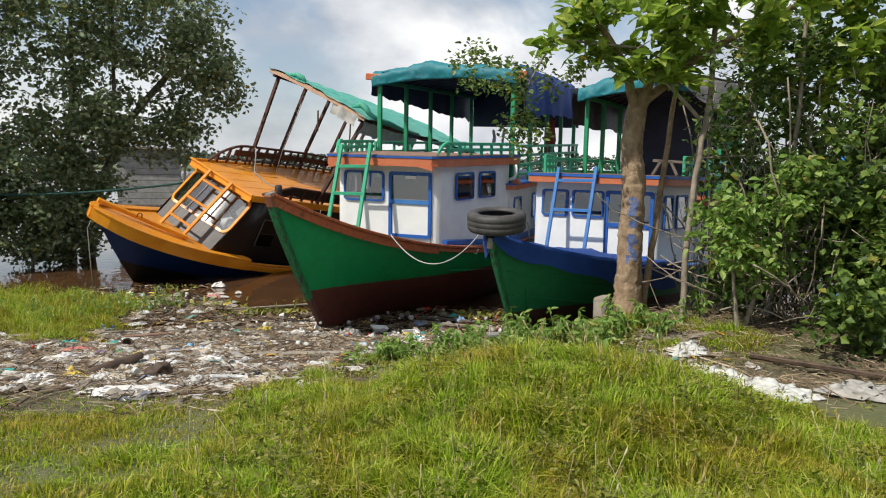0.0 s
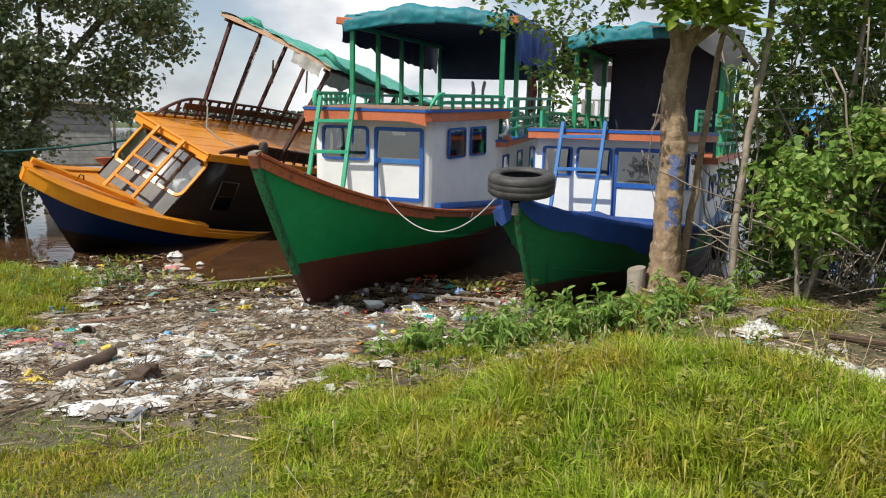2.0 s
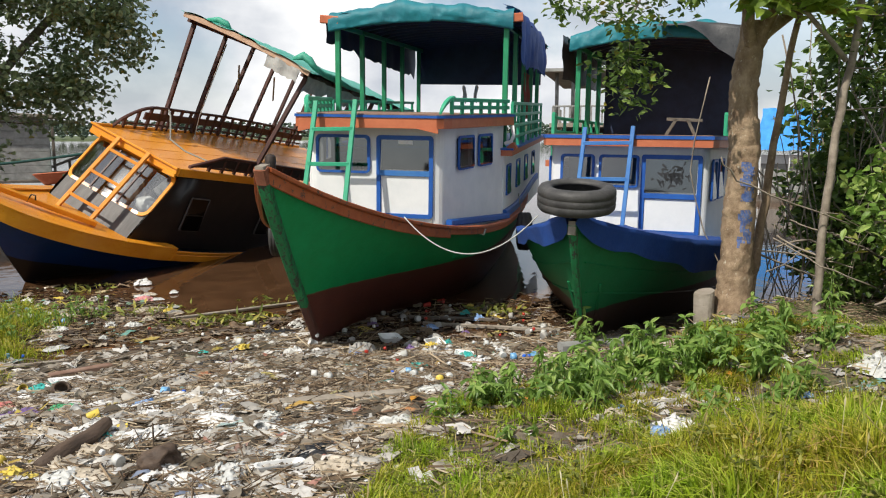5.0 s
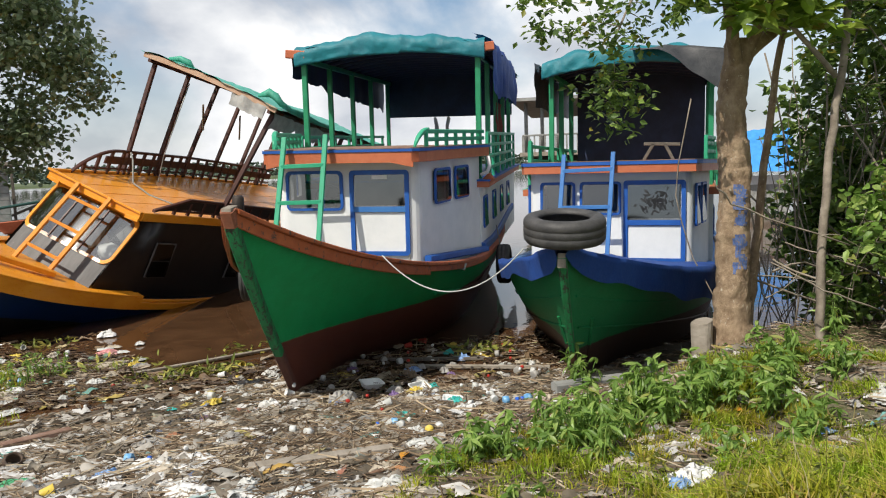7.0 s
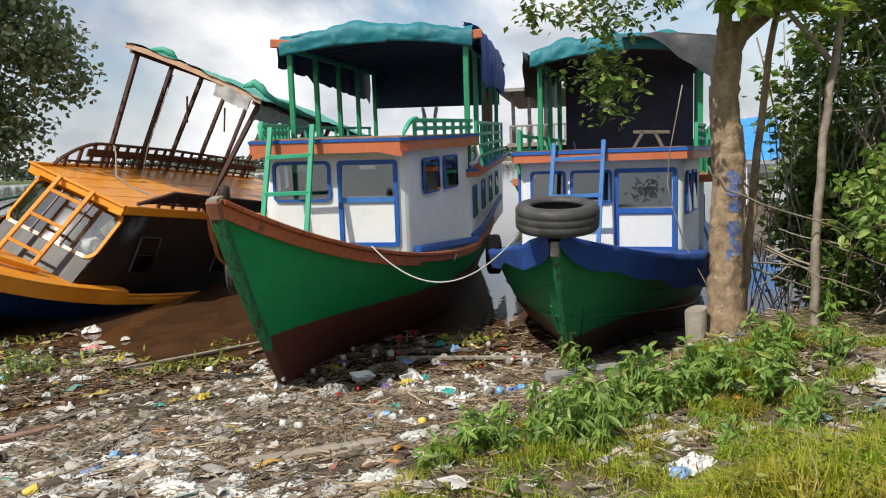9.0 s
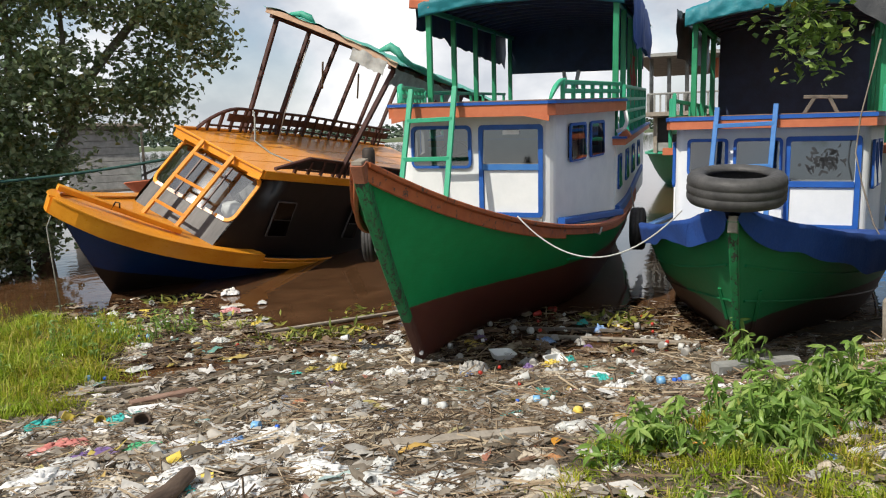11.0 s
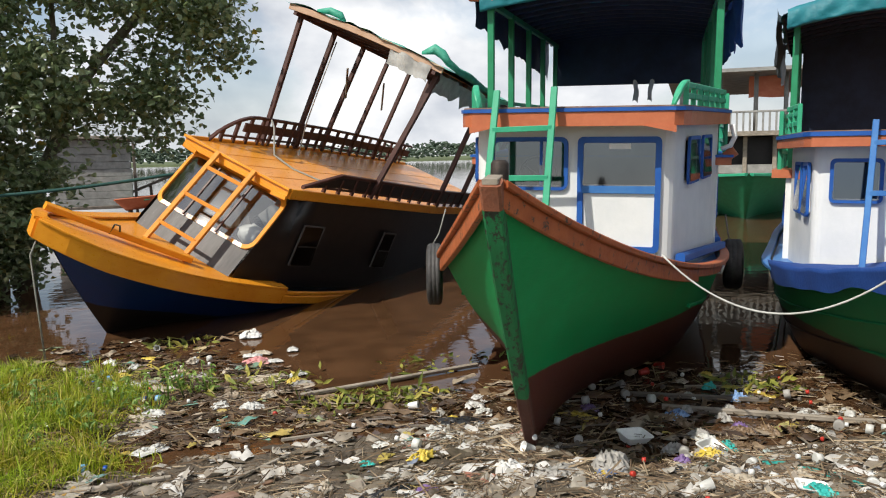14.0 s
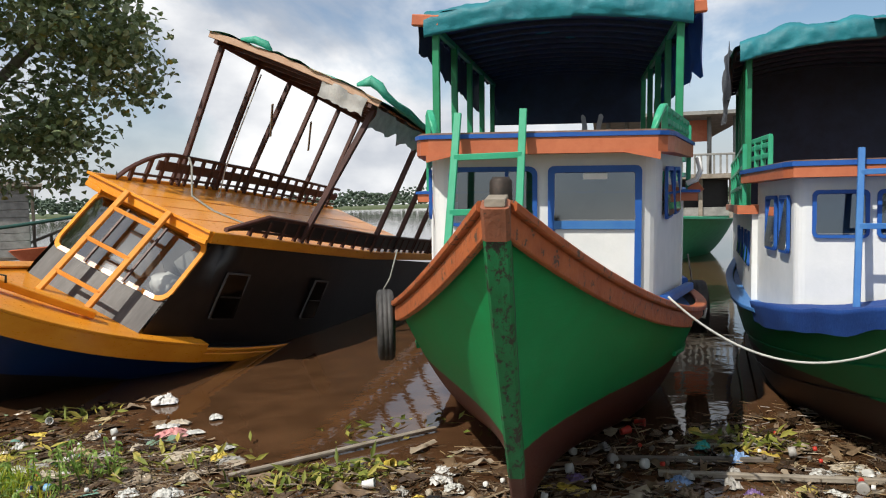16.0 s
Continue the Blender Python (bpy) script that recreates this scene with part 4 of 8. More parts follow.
    part("main_roof_edge", one(slab, [(-1.60, ya - 0.12), (1.60, ya - 0.12), (1.60, yb + 0.12), (-1.60, yb + 0.12)], -0.118, -0.09), BLUE_PAINT, boat)
    # white bent vent pipe
    part("vent_pipe", one(tube, [(1.46, 5.70, -0.02), (1.56, 5.68, 0.02), (1.60, 5.66, 0.12), (1.57, 5.70, 0.26)], 0.03, 8), PALE_PLASTIC, boat, "white bent pipe", True)
    part("side_lamp", one(beam, (1.52, 5.80, -0.12), (1.62, 5.78, -0.04), 0.10, 0.12), ORANGE_TRIM, boat, "orange lamp box")
    # fences of the upper deck
    for side in (-1, 1):
        line = [Vector((side * (0.97 + 0.205 * (y - 3.4)), y, 0.44)) for y in [3.62 + 0.25 * k for k in range(10)]]
        top_rail(boat, line, (0.10, 0.20), LIGHT_GREEN, 0.36)
        bm = bm_new()
        arc = [Vector((side * (0.90 + 0.02 * k), 3.40 + 0.30 * (1 - math.cos(radians(15 * k))), 0.44 + 0.22 * math.sin(radians(15 * k)))) for k in range(7)]
        sweep(bm, arc, 0.06, 0.06)
        part("rail_arch", bm, LIGHT_GREEN, boat)
        line = [Vector((side * 1.52, y, -0.09)) for y in [6.05 + 0.5 * k for k in range(12)]]
        top_rail(boat, line, (0.16, 0.34, 0.52, 0.70), LIGHT_GREEN, 0.9)
    arch = canopy(boat, 5.95, 12.2, 1.58, 1.90, 0.16, TEAL_TARP, AWNING_SHADE_NAVY, ORANGE_TRIM, 11, (6.0, 7.3, 8.7, 10.1, 11.6), GREEN_PAINT, -0.10)
    for side in (-1, 1):
        part("canopy_corner", one(beam, (side * 1.34, 5.90, 1.90), (side * 1.66, 5.93, 1.93), 0.10, 0.13, (0, 0, 1)), ORANGE_TRIM, boat, "orange corner block of the awning")
    # blue cloth hanging over the right side
    rows = []
    for j in range(11):
        rows.append([(1.30 + 0.33 * smoothstep(0, 4, j) + 0.03 * math.sin(k * 0.9), 6.05 + 0.125 * k, 2.16 - 0.03 * j - (0.62 + 0.18 * noise.noise((k * 0.35, 1, 0))) * smoothstep(2, 10, j)) for k in range(37)])
    part("side_tarp", one(cloth_sheet, rows, 0.05, 21, 3.0), BLUE_TARP, boat, "blue tarpaulin draped over the awning's side", True)
    rows = []
    for j in range(9):
        rows.append([(-1.62 - 0.01 * math.sin(k), 6.05 + 0.16 * k, 1.98 - (0.40 + 0.010 * k + 0.10 * noise.noise((k * 0.5, 4, 0))) * j / 8) for k in range(39)])
    part("side_tarp", one(cloth_sheet, rows, 0.03, 31, 3.0), AWNING_SHADE_NAVY, boat, "", True)
    # red cloth and fenders stowed at the rear
    rows = [[(1.42 + 0.03 * math.sin(i), 8.6 + 0.09 * i, 1.2 - 0.11 * j) for i in range(9)] for j in range(9)]
    part("red_cloth", one(cloth_sheet, rows, 0.05, 5, 5), paint("dull_red_cloth", (0.16, 0.03, 0.025), (0.24, 0.05, 0.04), 5, 0.9, 0.4), boat, "dull red cloth hanging aft", True)
    for k, x in enumerate((0.30, 0.52)):
        rows = [[(x + 0.07 * i / 4, 8.2, 0.62 + 0.05 * j + 0.02 * math.sin(i)) for i in range(5)] for j in range(7)]
        part("light_curtain", one(cloth_sheet, rows, 0.03, 8 + k, 6), GREY_CLOTH, boat, "pale cloth hanging at the rear", True)
    # Dark sheet, no real bulkhead: it stands in for the shade under the awning.
    part("stern_shade_sheet", one(slab, [(-1.45, 11.9), (1.45, 11.9), (1.45, 11.95), (-1.45, 11.95)], 1.05, 2.03), AWNING_SHADE_NAVY, boat)
    ladder(boat, (-0.72, 2.62, -0.95), (-0.66, 3.07, 0.60), (-0.16, 2.62, -0.95), (-0.13, 3.07, 0.62), (0.16, 0.49, 0.77), LIGHT_GREEN, 0.06, 0.045)
    part("cleat", one(tube, [(1.36, 4.0, -1.18), (1.42, 3.98, -1.20), (1.44, 4.02, -1.12)], 0.014, 6), ROPE_WHITE, boat, "", True)
    return boat, m, hull


# ---- the second green boat with the blue tarpaulin and the tyre ----
def build_tarp_boat():
    m = boat_pose(49.6, 0.7, -0.5, 2.718, 9.341, 1.582)
    boat = thing("fishing_boat", "green wooden river boat with blue tarpaulin over the bow", "boat", m)
    hull = Hull(11.5, lambda y: 1.50 * (1 - (1 - min(y / 5.2, 1)) ** 2.0) - 0.25 * smoothstep(8, 11.5, y), lambda y: -0.72 * (1 - math.exp(-y / 2.2)) + 0.2 * smoothstep(7, 11.5, y), 1.02, -1.62, -2.2)
    part("hull", one(hull.build), HULL_GREEN_OLD, boat, "older green hull, scratched, with a brown bottom", True)
    part("hull_lining", one(hull.build, 30, 6, 0.05), DECK, boat, "", True)
    deck_part(hull, boat, -0.03, 0.25, 11.4, PALE_BLUE)
    pts = [Vector((0, 1.05 * (1 - v) ** 1.15 - 0.02, -1.66 + 1.64 * v)) for v in [k / 12 for k in range(13)]]
    part("stem", one(post_sweep, pts[5:], [0.05 + 0.004 * k for k in range(8)], [0.07] * 8), STEM_WOOD, boat, "scuffed green stem post")
    part("stem_foot", one(post_sweep, pts[:6], [0.05] * 6, [0.07] * 6), FOOT_BROWN, boat)
    part("stem_head", one(beam, (0, -0.03, -0.12), (0, 0.0, 0.0), 0.07, 0.08), OLD_TIMBER, boat)
    for side in (-1, 1):
        part("rail_cap", one(sweep, hull.rail_line(side, 3.55, 11.4, 30, 0.01, 0.012), 0.10, 0.04), PALE_BLUE, boat)
        for v in (0.55, 0.76):
            pts = [hull.point(0.012 + 0.95 * k / 24, v, side) + Vector((side * 0.006, 0, 0)) for k in range(25)]
            part("plank_seam", one(sweep, pts, 0.022, 0.018), HULL_GREEN_OLD, boat)
        # short plank edge near the bow
        part("plank_patch", one(beam, hull.point(0.03, 0.30, side) + Vector((side * 0.012, 0, 0)), hull.point(0.035, 0.62, side) + Vector((side * 0.012, 0, 0)), 0.03, 0.02), HULL_GREEN_OLD, boat)
    # blue tarpaulin over the bow and down the sides
    rows = []
    for i in range(35):
        y = -0.05 + 3.75 * i / 34
        w = hull.w(max(y, 0.0)) + 0.055
        z = hull.rail(max(y, 0.0)) + 0.085
        r = []
        drop = 0.24 + 0.16 * smoothstep(0.4, 3.2, y) + 0.05 * noise.noise((y * 1.7, 0, 2))
        for k in range(-14, 15):
            a = abs(k) / 14
            s = 1 if k >= 0 else -1
            if a <= 0.64:
                x = w * a / 0.64
                zz = z + 0.10 * (1 - a / 0.64) * smoothstep(0.1, 1.4, y) - 0.05 * math.sin(a / 0.64 * math.pi)
            else:
                t = (a - 0.64) / 0.36
                x = w + 0.035 - 0.05 * t
                zz = z - drop * (1.0 if s > 0 else 1.0 - 0.5 * smoothstep(0.5, 1.6, y)) * t * smoothstep(-0.05, 0.5, y + 0.25)
            r.append((s * x, y, zz))
        rows.append(r)
    part("bow_tarp", one(cloth_sheet, rows, 0.035, 17, 2.4), BLUE_TARP_BRIGHT, boat, "bright blue tarpaulin over the foredeck", True)

    y0, y1, fw, bw = 3.75, 5.4, 1.06, 1.28
    path = cabin_path(y0, fw, bw, 0.10, y1)
    def arc_len(k):
        return sum(math.hypot(path[i + 1][0] - path[i][0], path[i + 1][1] - path[i][1]) for i in range(k))
    s_left, x_left = arc_len(6), path[6][0]
    def sx(x):
        return s_left + (x - x_left)
    total, s_right = arc_len(len(path) - 1), arc_len(12)
    def sr(y):
        return s_right + (y - path[12][1]) / (y1 - path[12][1]) * (total - s_right)
    def sl(y):
        return (y1 - y) / (y1 - path[1][1]) * arc_len(1)
    holes = [(sx(-0.87), sx(-0.48), 0.14, 0.50), (sx(-0.34), sx(0.12), 0.14, 0.50), (sx(0.24), sx(0.91), 0.05, 0.50)]
    for a, b in ((3.94, 4.22), (4.46, 4.84)):
        holes.append((sr(a), sr(b), -0.02, 0.46))
        holes.append((sl(b), sl(a), -0.02, 0.46))
    wall_sheet(bm := bm_new(), path, -0.95, 0.68, holes, 0.045)
    part("cabin_wall", bm, WHITE_PAINT, boat, "white painted cabin wall, stained")
    front = lambda x, o, z: (x, y0 - o, z)
    window_part(boat, -0.91, -0.44, 0.10, 0.54, front, BLUE_PAINT, DARK_GLASS, 0.035, 0.03, 0.05)
    window_part(boat, -0.38, 0.16, 0.10, 0.54, front, BLUE_PAINT, DARK_GLASS, 0.035, 0.03, 0.05)
    door = part("door", one(frame_ring, 0.19, 0.97, -0.52, 0.55, 0.055, 0.035, 0.04, front), BLUE_PAINT, boat, "blue framed door with a white lower panel")
    part("door_panel", one(slab, [(0.25, y0 - 0.012), (0.91, y0 - 0.012), (0.91, y0 + 0.01), (0.25, y0 + 0.01)], -0.47, -0.04), WHITE_PAINT, door)
    part("lock_rail", one(beam, (0.24, y0 - 0.02, 0.0), (0.91, y0 - 0.02, 0.0), 0.035, 0.07), BLUE_PAINT, door)
    pane = part("pane", one(pane_face, 0.24, 0.91, 0.035, 0.50, 0.006, 0.02, front), DARK_GLASS, door)
    # the tree's reflection in the glass, put on as dark leaf shapes
    bm = bm_new()
    rnd = random.Random(5)
    for k in range(70):
        cx, cz, a = 0.60 + rnd.gauss(0, 0.10), 0.27 + rnd.gauss(0, 0.085), rnd.uniform(0, math.tau)
        if not (0.32 < cx < 0.84 and 0.08 < cz < 0.45):
            continue
        s_, w_ = rnd.uniform(0.02, 0.05), rnd.uniform(0.008, 0.018)
        ring = [(s_ * math.cos(q), w_ * math.sin(q) * rnd.uniform(0.6, 1.3)) for q in [math.tau * i / 8 for i in range(8)]]
        lo = [front(cx + u * math.cos(a) - v * math.sin(a), 0.046, cz + u * math.sin(a) + v * math.cos(a)) for u, v in ring]
        bm.faces.new([bm.verts.new(p) for p in lo])
    tagged(part("leaf_reflection", bm, BLACK_TARP, door, "dark leaf shapes that stand in for a reflection"), kind="stuff")
    pane.visible_shadow = False
    for side in (-1, 1):
        pl = side_place(fw, bw, y0, y1, side)
        for a, b in ((3.90, 4.26), (4.42, 4.88)):
            window_part(boat, a, b, -0.06, 0.50, pl, BLUE_PAINT, DARK_GLASS, 0.035, 0.03, 0.05)
    part("cabin_lining", one(slab, [(-1.1, y1 - 0.12), (1.1, y1 - 0.12), (1.1, y1 - 0.06), (-1.1, y1 - 0.06)], -0.9, 0.62), ROOM_SHADE, boat)
    ro = [(-1.46, y1 + 0.1), (-1.16, y0 - 0.02), (-1.09, y0 - 0.20), (1.09, y0 - 0.20), (1.16, y0 - 0.02), (1.46, y1 + 0.1)]
    part("roof", one(slab, ro, 0.655, 0.755), ORANGE_TRIM, boat, "roof with brick-orange fascia")
    part("roof_edge", one(slab, [(x * 1.01, y - 0.012 if y < y0 else y) for x, y in ro], 0.757, 0.80), BLUE_PAINT, boat, "blue roof edge")
    part("roof_sheet", one(slab, [(x * 0.985, y + 0.01) for x, y in ro], 0.802, 0.812), RUST_SHEET, boat)
    # lower main cabin
    ya, yb = 5.4, 11.0
    path2 = [(-1.38, yb), (-1.34, ya), (1.34, ya), (1.38, yb)]
    tot2 = yb - ya + 2.68
    holes = []
    for y in (5.8, 6.4, 7.3, 8.2):
        holes.append((tot2 + y - ya, tot2 + y - ya + 0.30, -0.30, 0.06))
        holes.append((yb - y - 0.30, yb - y, -0.30, 0.06))
    wall_sheet(bm := bm_new(), path2, -0.95, 0.30, holes, 0.045)
    part("main_cabin_wall", bm, WHITE_PAINT, boat)
    for side in (-1, 1):
        pl = side_place(1.34, 1.38, ya, yb, side)
        for y in (5.8, 6.4, 7.3, 8.2):
            window_part(boat, y - 0.03, y + 0.33, -0.33, 0.09, pl, BLUE_PAINT, DARK_GLASS, 0.03, 0.025, 0.04)
    part("main_roof", one(slab, [(-1.5, ya - 0.05), (1.5, ya - 0.05), (1.5, yb + 0.1), (-1.5, yb + 0.1)], 0.30, 0.40), ORANGE_TRIM, boat)
    for side in (-1, 1):
        line = [Vector((side * (1.12 + 0.17 * (y - 4.0)), y, 0.81)) for y in [4.55 + 0.25 * k for k in range(4)]]
        top_rail(boat, line, (0.11, 0.22, 0.30), LIGHT_GREEN, 0.3)
        line = [Vector((side * 1.42, y, 0.40)) for y in [5.5 + 0.5 * k for k in range(11)]]
        top_rail(boat, line, (0.22, 0.45, 0.68), LIGHT_GREEN, 0.9)
    canopy(boat, 6.75, 10.9, 1.50, 2.42, 0.20, TEAL_TARP, AWNING_SHADE_NAVY, ORANGE_TRIM, 41, (6.95, 8.0, 9.2, 10.6), GREEN_PAINT, 0.40)
    # black cloth over the right half of the awning, hanging in front
    rows = []
    for j in range(13):
        rows.append([(0.05 + 0.075 * k, 6.70 - 0.03 * j * (1 - k / 40), 2.66 - 0.10 * (k / 20) ** 2 - (0.05 + 0.62 * smoothstep(4, 20, k)) * max(0, (j - 3) / 9)) for k in range(22)])
    part("black_tarp", one(cloth_sheet, rows, 0.06, 61, 2.6), BLACK_TARP, boat, "black tarpaulin hanging from the awning", True)
    rows = []
    for j in range(9):
        rows.append([(-1.56 - 0.02 * math.sin(k), 6.7 + 0.2 * k, 2.55 - 0.05 * j - 0.35 * smoothstep(0, 8, j)) for k in range(21)])
    part("side_tarp", one(cloth_sheet, rows, 0.06, 71, 3.0), BLACK_TARP, boat, "", True)
    # Added dark sheet that closes the upper deck in place of its shade.
    part("stern_shade_sheet", one(slab, [(-1.25, 9.6), (1.25, 9.6), (1.25, 9.65), (-1.25, 9.65)], 0.4, 2.58), AWNING_SHADE_NAVY, boat)
    # a stool and a red pot on the upper deck
    for a, b in (((0.30, 6.1, 0.82), (0.45, 6.1, 1.08)), ((0.75, 6.1, 0.82), (0.62, 6.1, 1.08)), ((0.30, 6.1, 1.08), (0.85, 6.1, 1.06))):
        part("trestle_bar", one(beam, a, b, 0.04, 0.05), DECK, boat)
    ladder(boat, (-0.62, 3.22, -0.62), (-0.55, 3.52, 0.90), (0.02, 3.22, -0.62), (0.08, 3.52, 0.92), (0.55, 0.86), PALE_BLUE, 0.055, 0.045)
    return boat, m, hull


# ---- the heeled amber boat ----
def build_amber_boat():
    m = boat_pose(53.65, 24.25, -5.84, -3.285, 15.486, 1.577)
    boat = thing("passenger_boat", "amber and black wooden boat heeled over in the shallows", "boat", m)
    hull = Hull(12.0, lambda y: 0.02 + 0.34 * min(max(y, 0) / 0.45, 1) ** 0.5 + 1.04 * (1 - (1 - min(max(y, 0) / 5.4, 1)) ** 2.0), lambda y: -0.52 * (1 - math.exp(-y / 1.7)) + 0.1 * smoothstep(6, 12, y), 1.75, -1.75, -2.0)
    part("hull", one(hull.build), HULL_NAVY, boat, "navy hull with a black bottom", True)
    deck_part(hull, boat, 0.02, 0.06, 3.3, AMBER, "foredeck")
    # broad amber rim at the bow
    for side in (-1, 1):
        part("rim", one(sweep, [Vector((0, -0.06, -0.06))] + hull.rail_line(side, 0.02, 3.25, 26, 0.02, -0.085), 0.07, 0.24), AMBER, boat, "broad amber bow rim")
        part("rim_cap", one(sweep, [Vector((0, -0.03, 0.05))] + hull.rail_line(side, 0.02, 3.25, 26, -0.02, 0.045), 0.16, 0.03), AMBER, boat)
        part("rub_rail", one(sweep, hull.rail_line(side, 3.2, 11.8, 26, 0.03, -0.13), 0.06, 0.13), AMBER, boat)
        part("rub_rail", one(sweep, hull.rail_line(side, 3.2, 11.8, 26, 0.02, -0.035), 0.05, 0.05), AMBER, boat)
    part("deck_beam", one(beam, (-0.42, 0.35, 0.03), (0.52, 1.95, -0.26), 0.11, 0.08), AMBER, boat, "amber beam across the foredeck")
    part("mooring_hook", one(tube, [(0.0, 0.98, -0.13), (0.02, 1.0, 0.0), (0.08, 1.02, 0.01), (0.10, 1.03, -0.06)], 0.012, 6), IRON, boat, "", True)
    # windscreen, raked forward at the foot
    yt, yb_, zt, zb = 3.02, 2.20, 0.86, -0.50
    def ws(x, o, z):
        t = (z - zb) / (zt - zb)
        y = yb_ + (yt - yb_) * t + 0.10 * (x / 0.9) ** 2
        return (x, y - o * 0.86, z + o * 0.5)
    part("lower_panel", one(pane_strip, ws, -0.86, 0.86, zb, 0.02), GREY_SHEEN, boat, "grey glossy panel under the windscreen", True)
    wnd = part("windscreen", one(frame_ring, -0.90, 0.90, 0.0, zt - 0.06, 0.05, 0.03, 0.14, ws), AMBER, boat, "amber framed windscreen")
    pane = part("pane", one(pane_strip, ws, -0.86, 0.86, 0.03, zt - 0.08), WINDSHIELD, wnd, "", True)
    pane.visible_shadow = False
    for x in (-0.30, 0.30):
        part("mullion", one(beam, ws(x, 0.01, 0.03), ws(x, 0.01, zt - 0.1), 0.03, 0.02, (0, 1, 0)), DARK_WOOD, wnd)
    # black side walls
    def wall_side(side):
        bm = bm_new()
        rows = []
        for i in range(22):
            y = 2.35 + 9.3 * i / 21
            wb = min(hull.w(y) - 0.02, 0.80 + 0.12 * (y - 2.35) + 0.1)
            wt = min(0.89 + 0.10 * (y - 2.35), 1.30)
            top = 0.88 + 0.04 * smoothstep(3, 8, y)
            yo = 0.0 if i > 0 else 0.0
            rows.append([(side * (wb + (wt - wb) * k / 6), max(y, yb_ + (yt - yb_) * k / 6 + 0.1 + (y - 2.35)) if i < 2 else y + 0.0, hull.rail(y) - 0.05 + (top - hull.rail(y) + 0.05) * k / 6) for k in range(7)])
        grid(bm, rows, side < 0)
        return bm
    for side in (-1, 1):
        part("side_wall", wall_side(side), BLACK_WALL, boat, "black stained side wall", True)
    pl = lambda s, o, z: (0.80 + 0.115 * (s - 2.35) + 0.115 + 0.02 * z + o, s, z)
    for a, b in ((3.42, 3.92), (5.6, 6.0)):
        window_part(boat, a, b, -0.16, 0.50, pl, GREY_FRAME, DULL_GLASS, 0.022, 0.02, 0.02)
        part("window_bar", one(beam, pl(a + 0.04, 0.02, 0.16), pl(b - 0.04, 0.02, 0.16), 0.02, 0.02), BLACK_WALL, boat)
    # things inside: a white sack and boards
    part("inner_back", one(slab, [(-1.0, 4.6), (1.0, 4.6), (1.0, 4.66), (-1.0, 4.66)], -0.5, 0.85), BLACK_WALL, boat)
    part("inner_floor", one(slab, [(-0.9, 2.6), (0.9, 2.6), (1.0, 4.6), (-1.0, 4.6)], -0.32, -0.28), ROOM_SHADE, boat)
    bm = bm_new()
    bmesh.ops.create_icosphere(bm, subdivisions=3, radius=0.2)
    for v in bm.verts:
        v.co = v.co * (1 + 0.35 * noise.noise(v.co * 9)) + Vector((0.60, 2.98, 0.12))
        v.co.z = 0.12 + (v.co.z - 0.12) * 0.8
    part("white_sack", bm, PALE_PLASTIC, boat, "crumpled white sack behind the windscreen", True)
    part("inner_board", one(beam, (0.50, 3.25, 0.28), (0.78, 3.15, 0.66), 0.26, 0.02, (0, 1, 0.2)), GREY_CLOTH, boat, "leaning pale board")
    part("inner_board", one(beam, (-0.1, 3.2, 0.05), (0.25, 3.2, 0.3), 0.30, 0.02, (0, 1, 0.2)), DECK, boat)
    # amber roof with a moulded front fascia
    def rw(y):
        return min(0.93 + 0.10 * (y - 2.9), 1.36)
    ro = [(-rw(11.6), 11.6), (-rw(7), 7.0), (-rw(2.9), 2.9), (rw(2.9), 2.9), (rw(7), 7.0), (rw(11.6), 11.6)]
    part("roof", one(slab, ro, lambda x, y: 0.88 + 0.02 * (y - 2.9), lambda x, y: 0.95 + 0.02 * (y - 2.9)), AMBER, boat, "amber varnished roof deck")
    part("fascia", one(beam, (-0.95, 2.87, 0.92), (0.95, 2.87, 0.92), 0.05, 0.15), AMBER, boat)
    part("fascia_lip", one(beam, (-0.97, 2.84, 0.985), (0.97, 2.84, 0.985), 0.07, 0.035), AMBER, boat)
    for side in (-1, 1):
        part("fascia_bracket", one(beam, (side * 0.70, 2.85, 0.83), (side * 0.95, 2.85, 0.85), 0.045, 0.06), AMBER, boat)
        part("roof_side", one(sweep, [Vector((side * (rw(y) + 0.02), y, 0.92 + 0.02 * (y - 2.9))) for y in [2.9 + 0.44 * k for k in range(20)]], 0.06, 0.15), AMBER, boat)
    # planks on the roof
    for k in (-2, 0, 2):
        part("roof_seam", one(beam, (k * 0.2, 2.95, 0.9535), (k * 0.26, 11.5, 1.1245), 0.02, 0.006), AMBER, boat)
    # dark rails round the roof deck
    def base(side, y):
        return Vector((side * (rw(y) + 0.0), y, 0.96 + 0.02 * (y - 2.9)))
    for side in (-1, 1):
        ys_ = [4.55 + 0.35 * k for k in range(20)]
        top = 0.46
        if side < 0:
            arc = [base(side, 3.35 + 1.2 * k / 7) + Vector((0, 0, top * math.sin(math.pi / 2 * k / 7) ** 0.8)) for k in range(8)]
        else:
            arc = [base(side, 3.15 + 1.4 * k / 7) + Vector((0, 0, 0.07 + 0.25 * min(1.0, k / 4))) for k in range(8)]
            top = 0.32
        part("top_rail", one(sweep, arc + [base(side, y) + Vector((0, 0, top)) for y in ys_], 0.06, 0.05), DARK_WOOD, boat, "dark curved handrail")
        part("lower_rail", one(sweep, [base(side, y) + Vector((0, 0, 0.10)) for y in [3.7] + ys_], 0.03, 0.035), DARK_WOOD, boat)
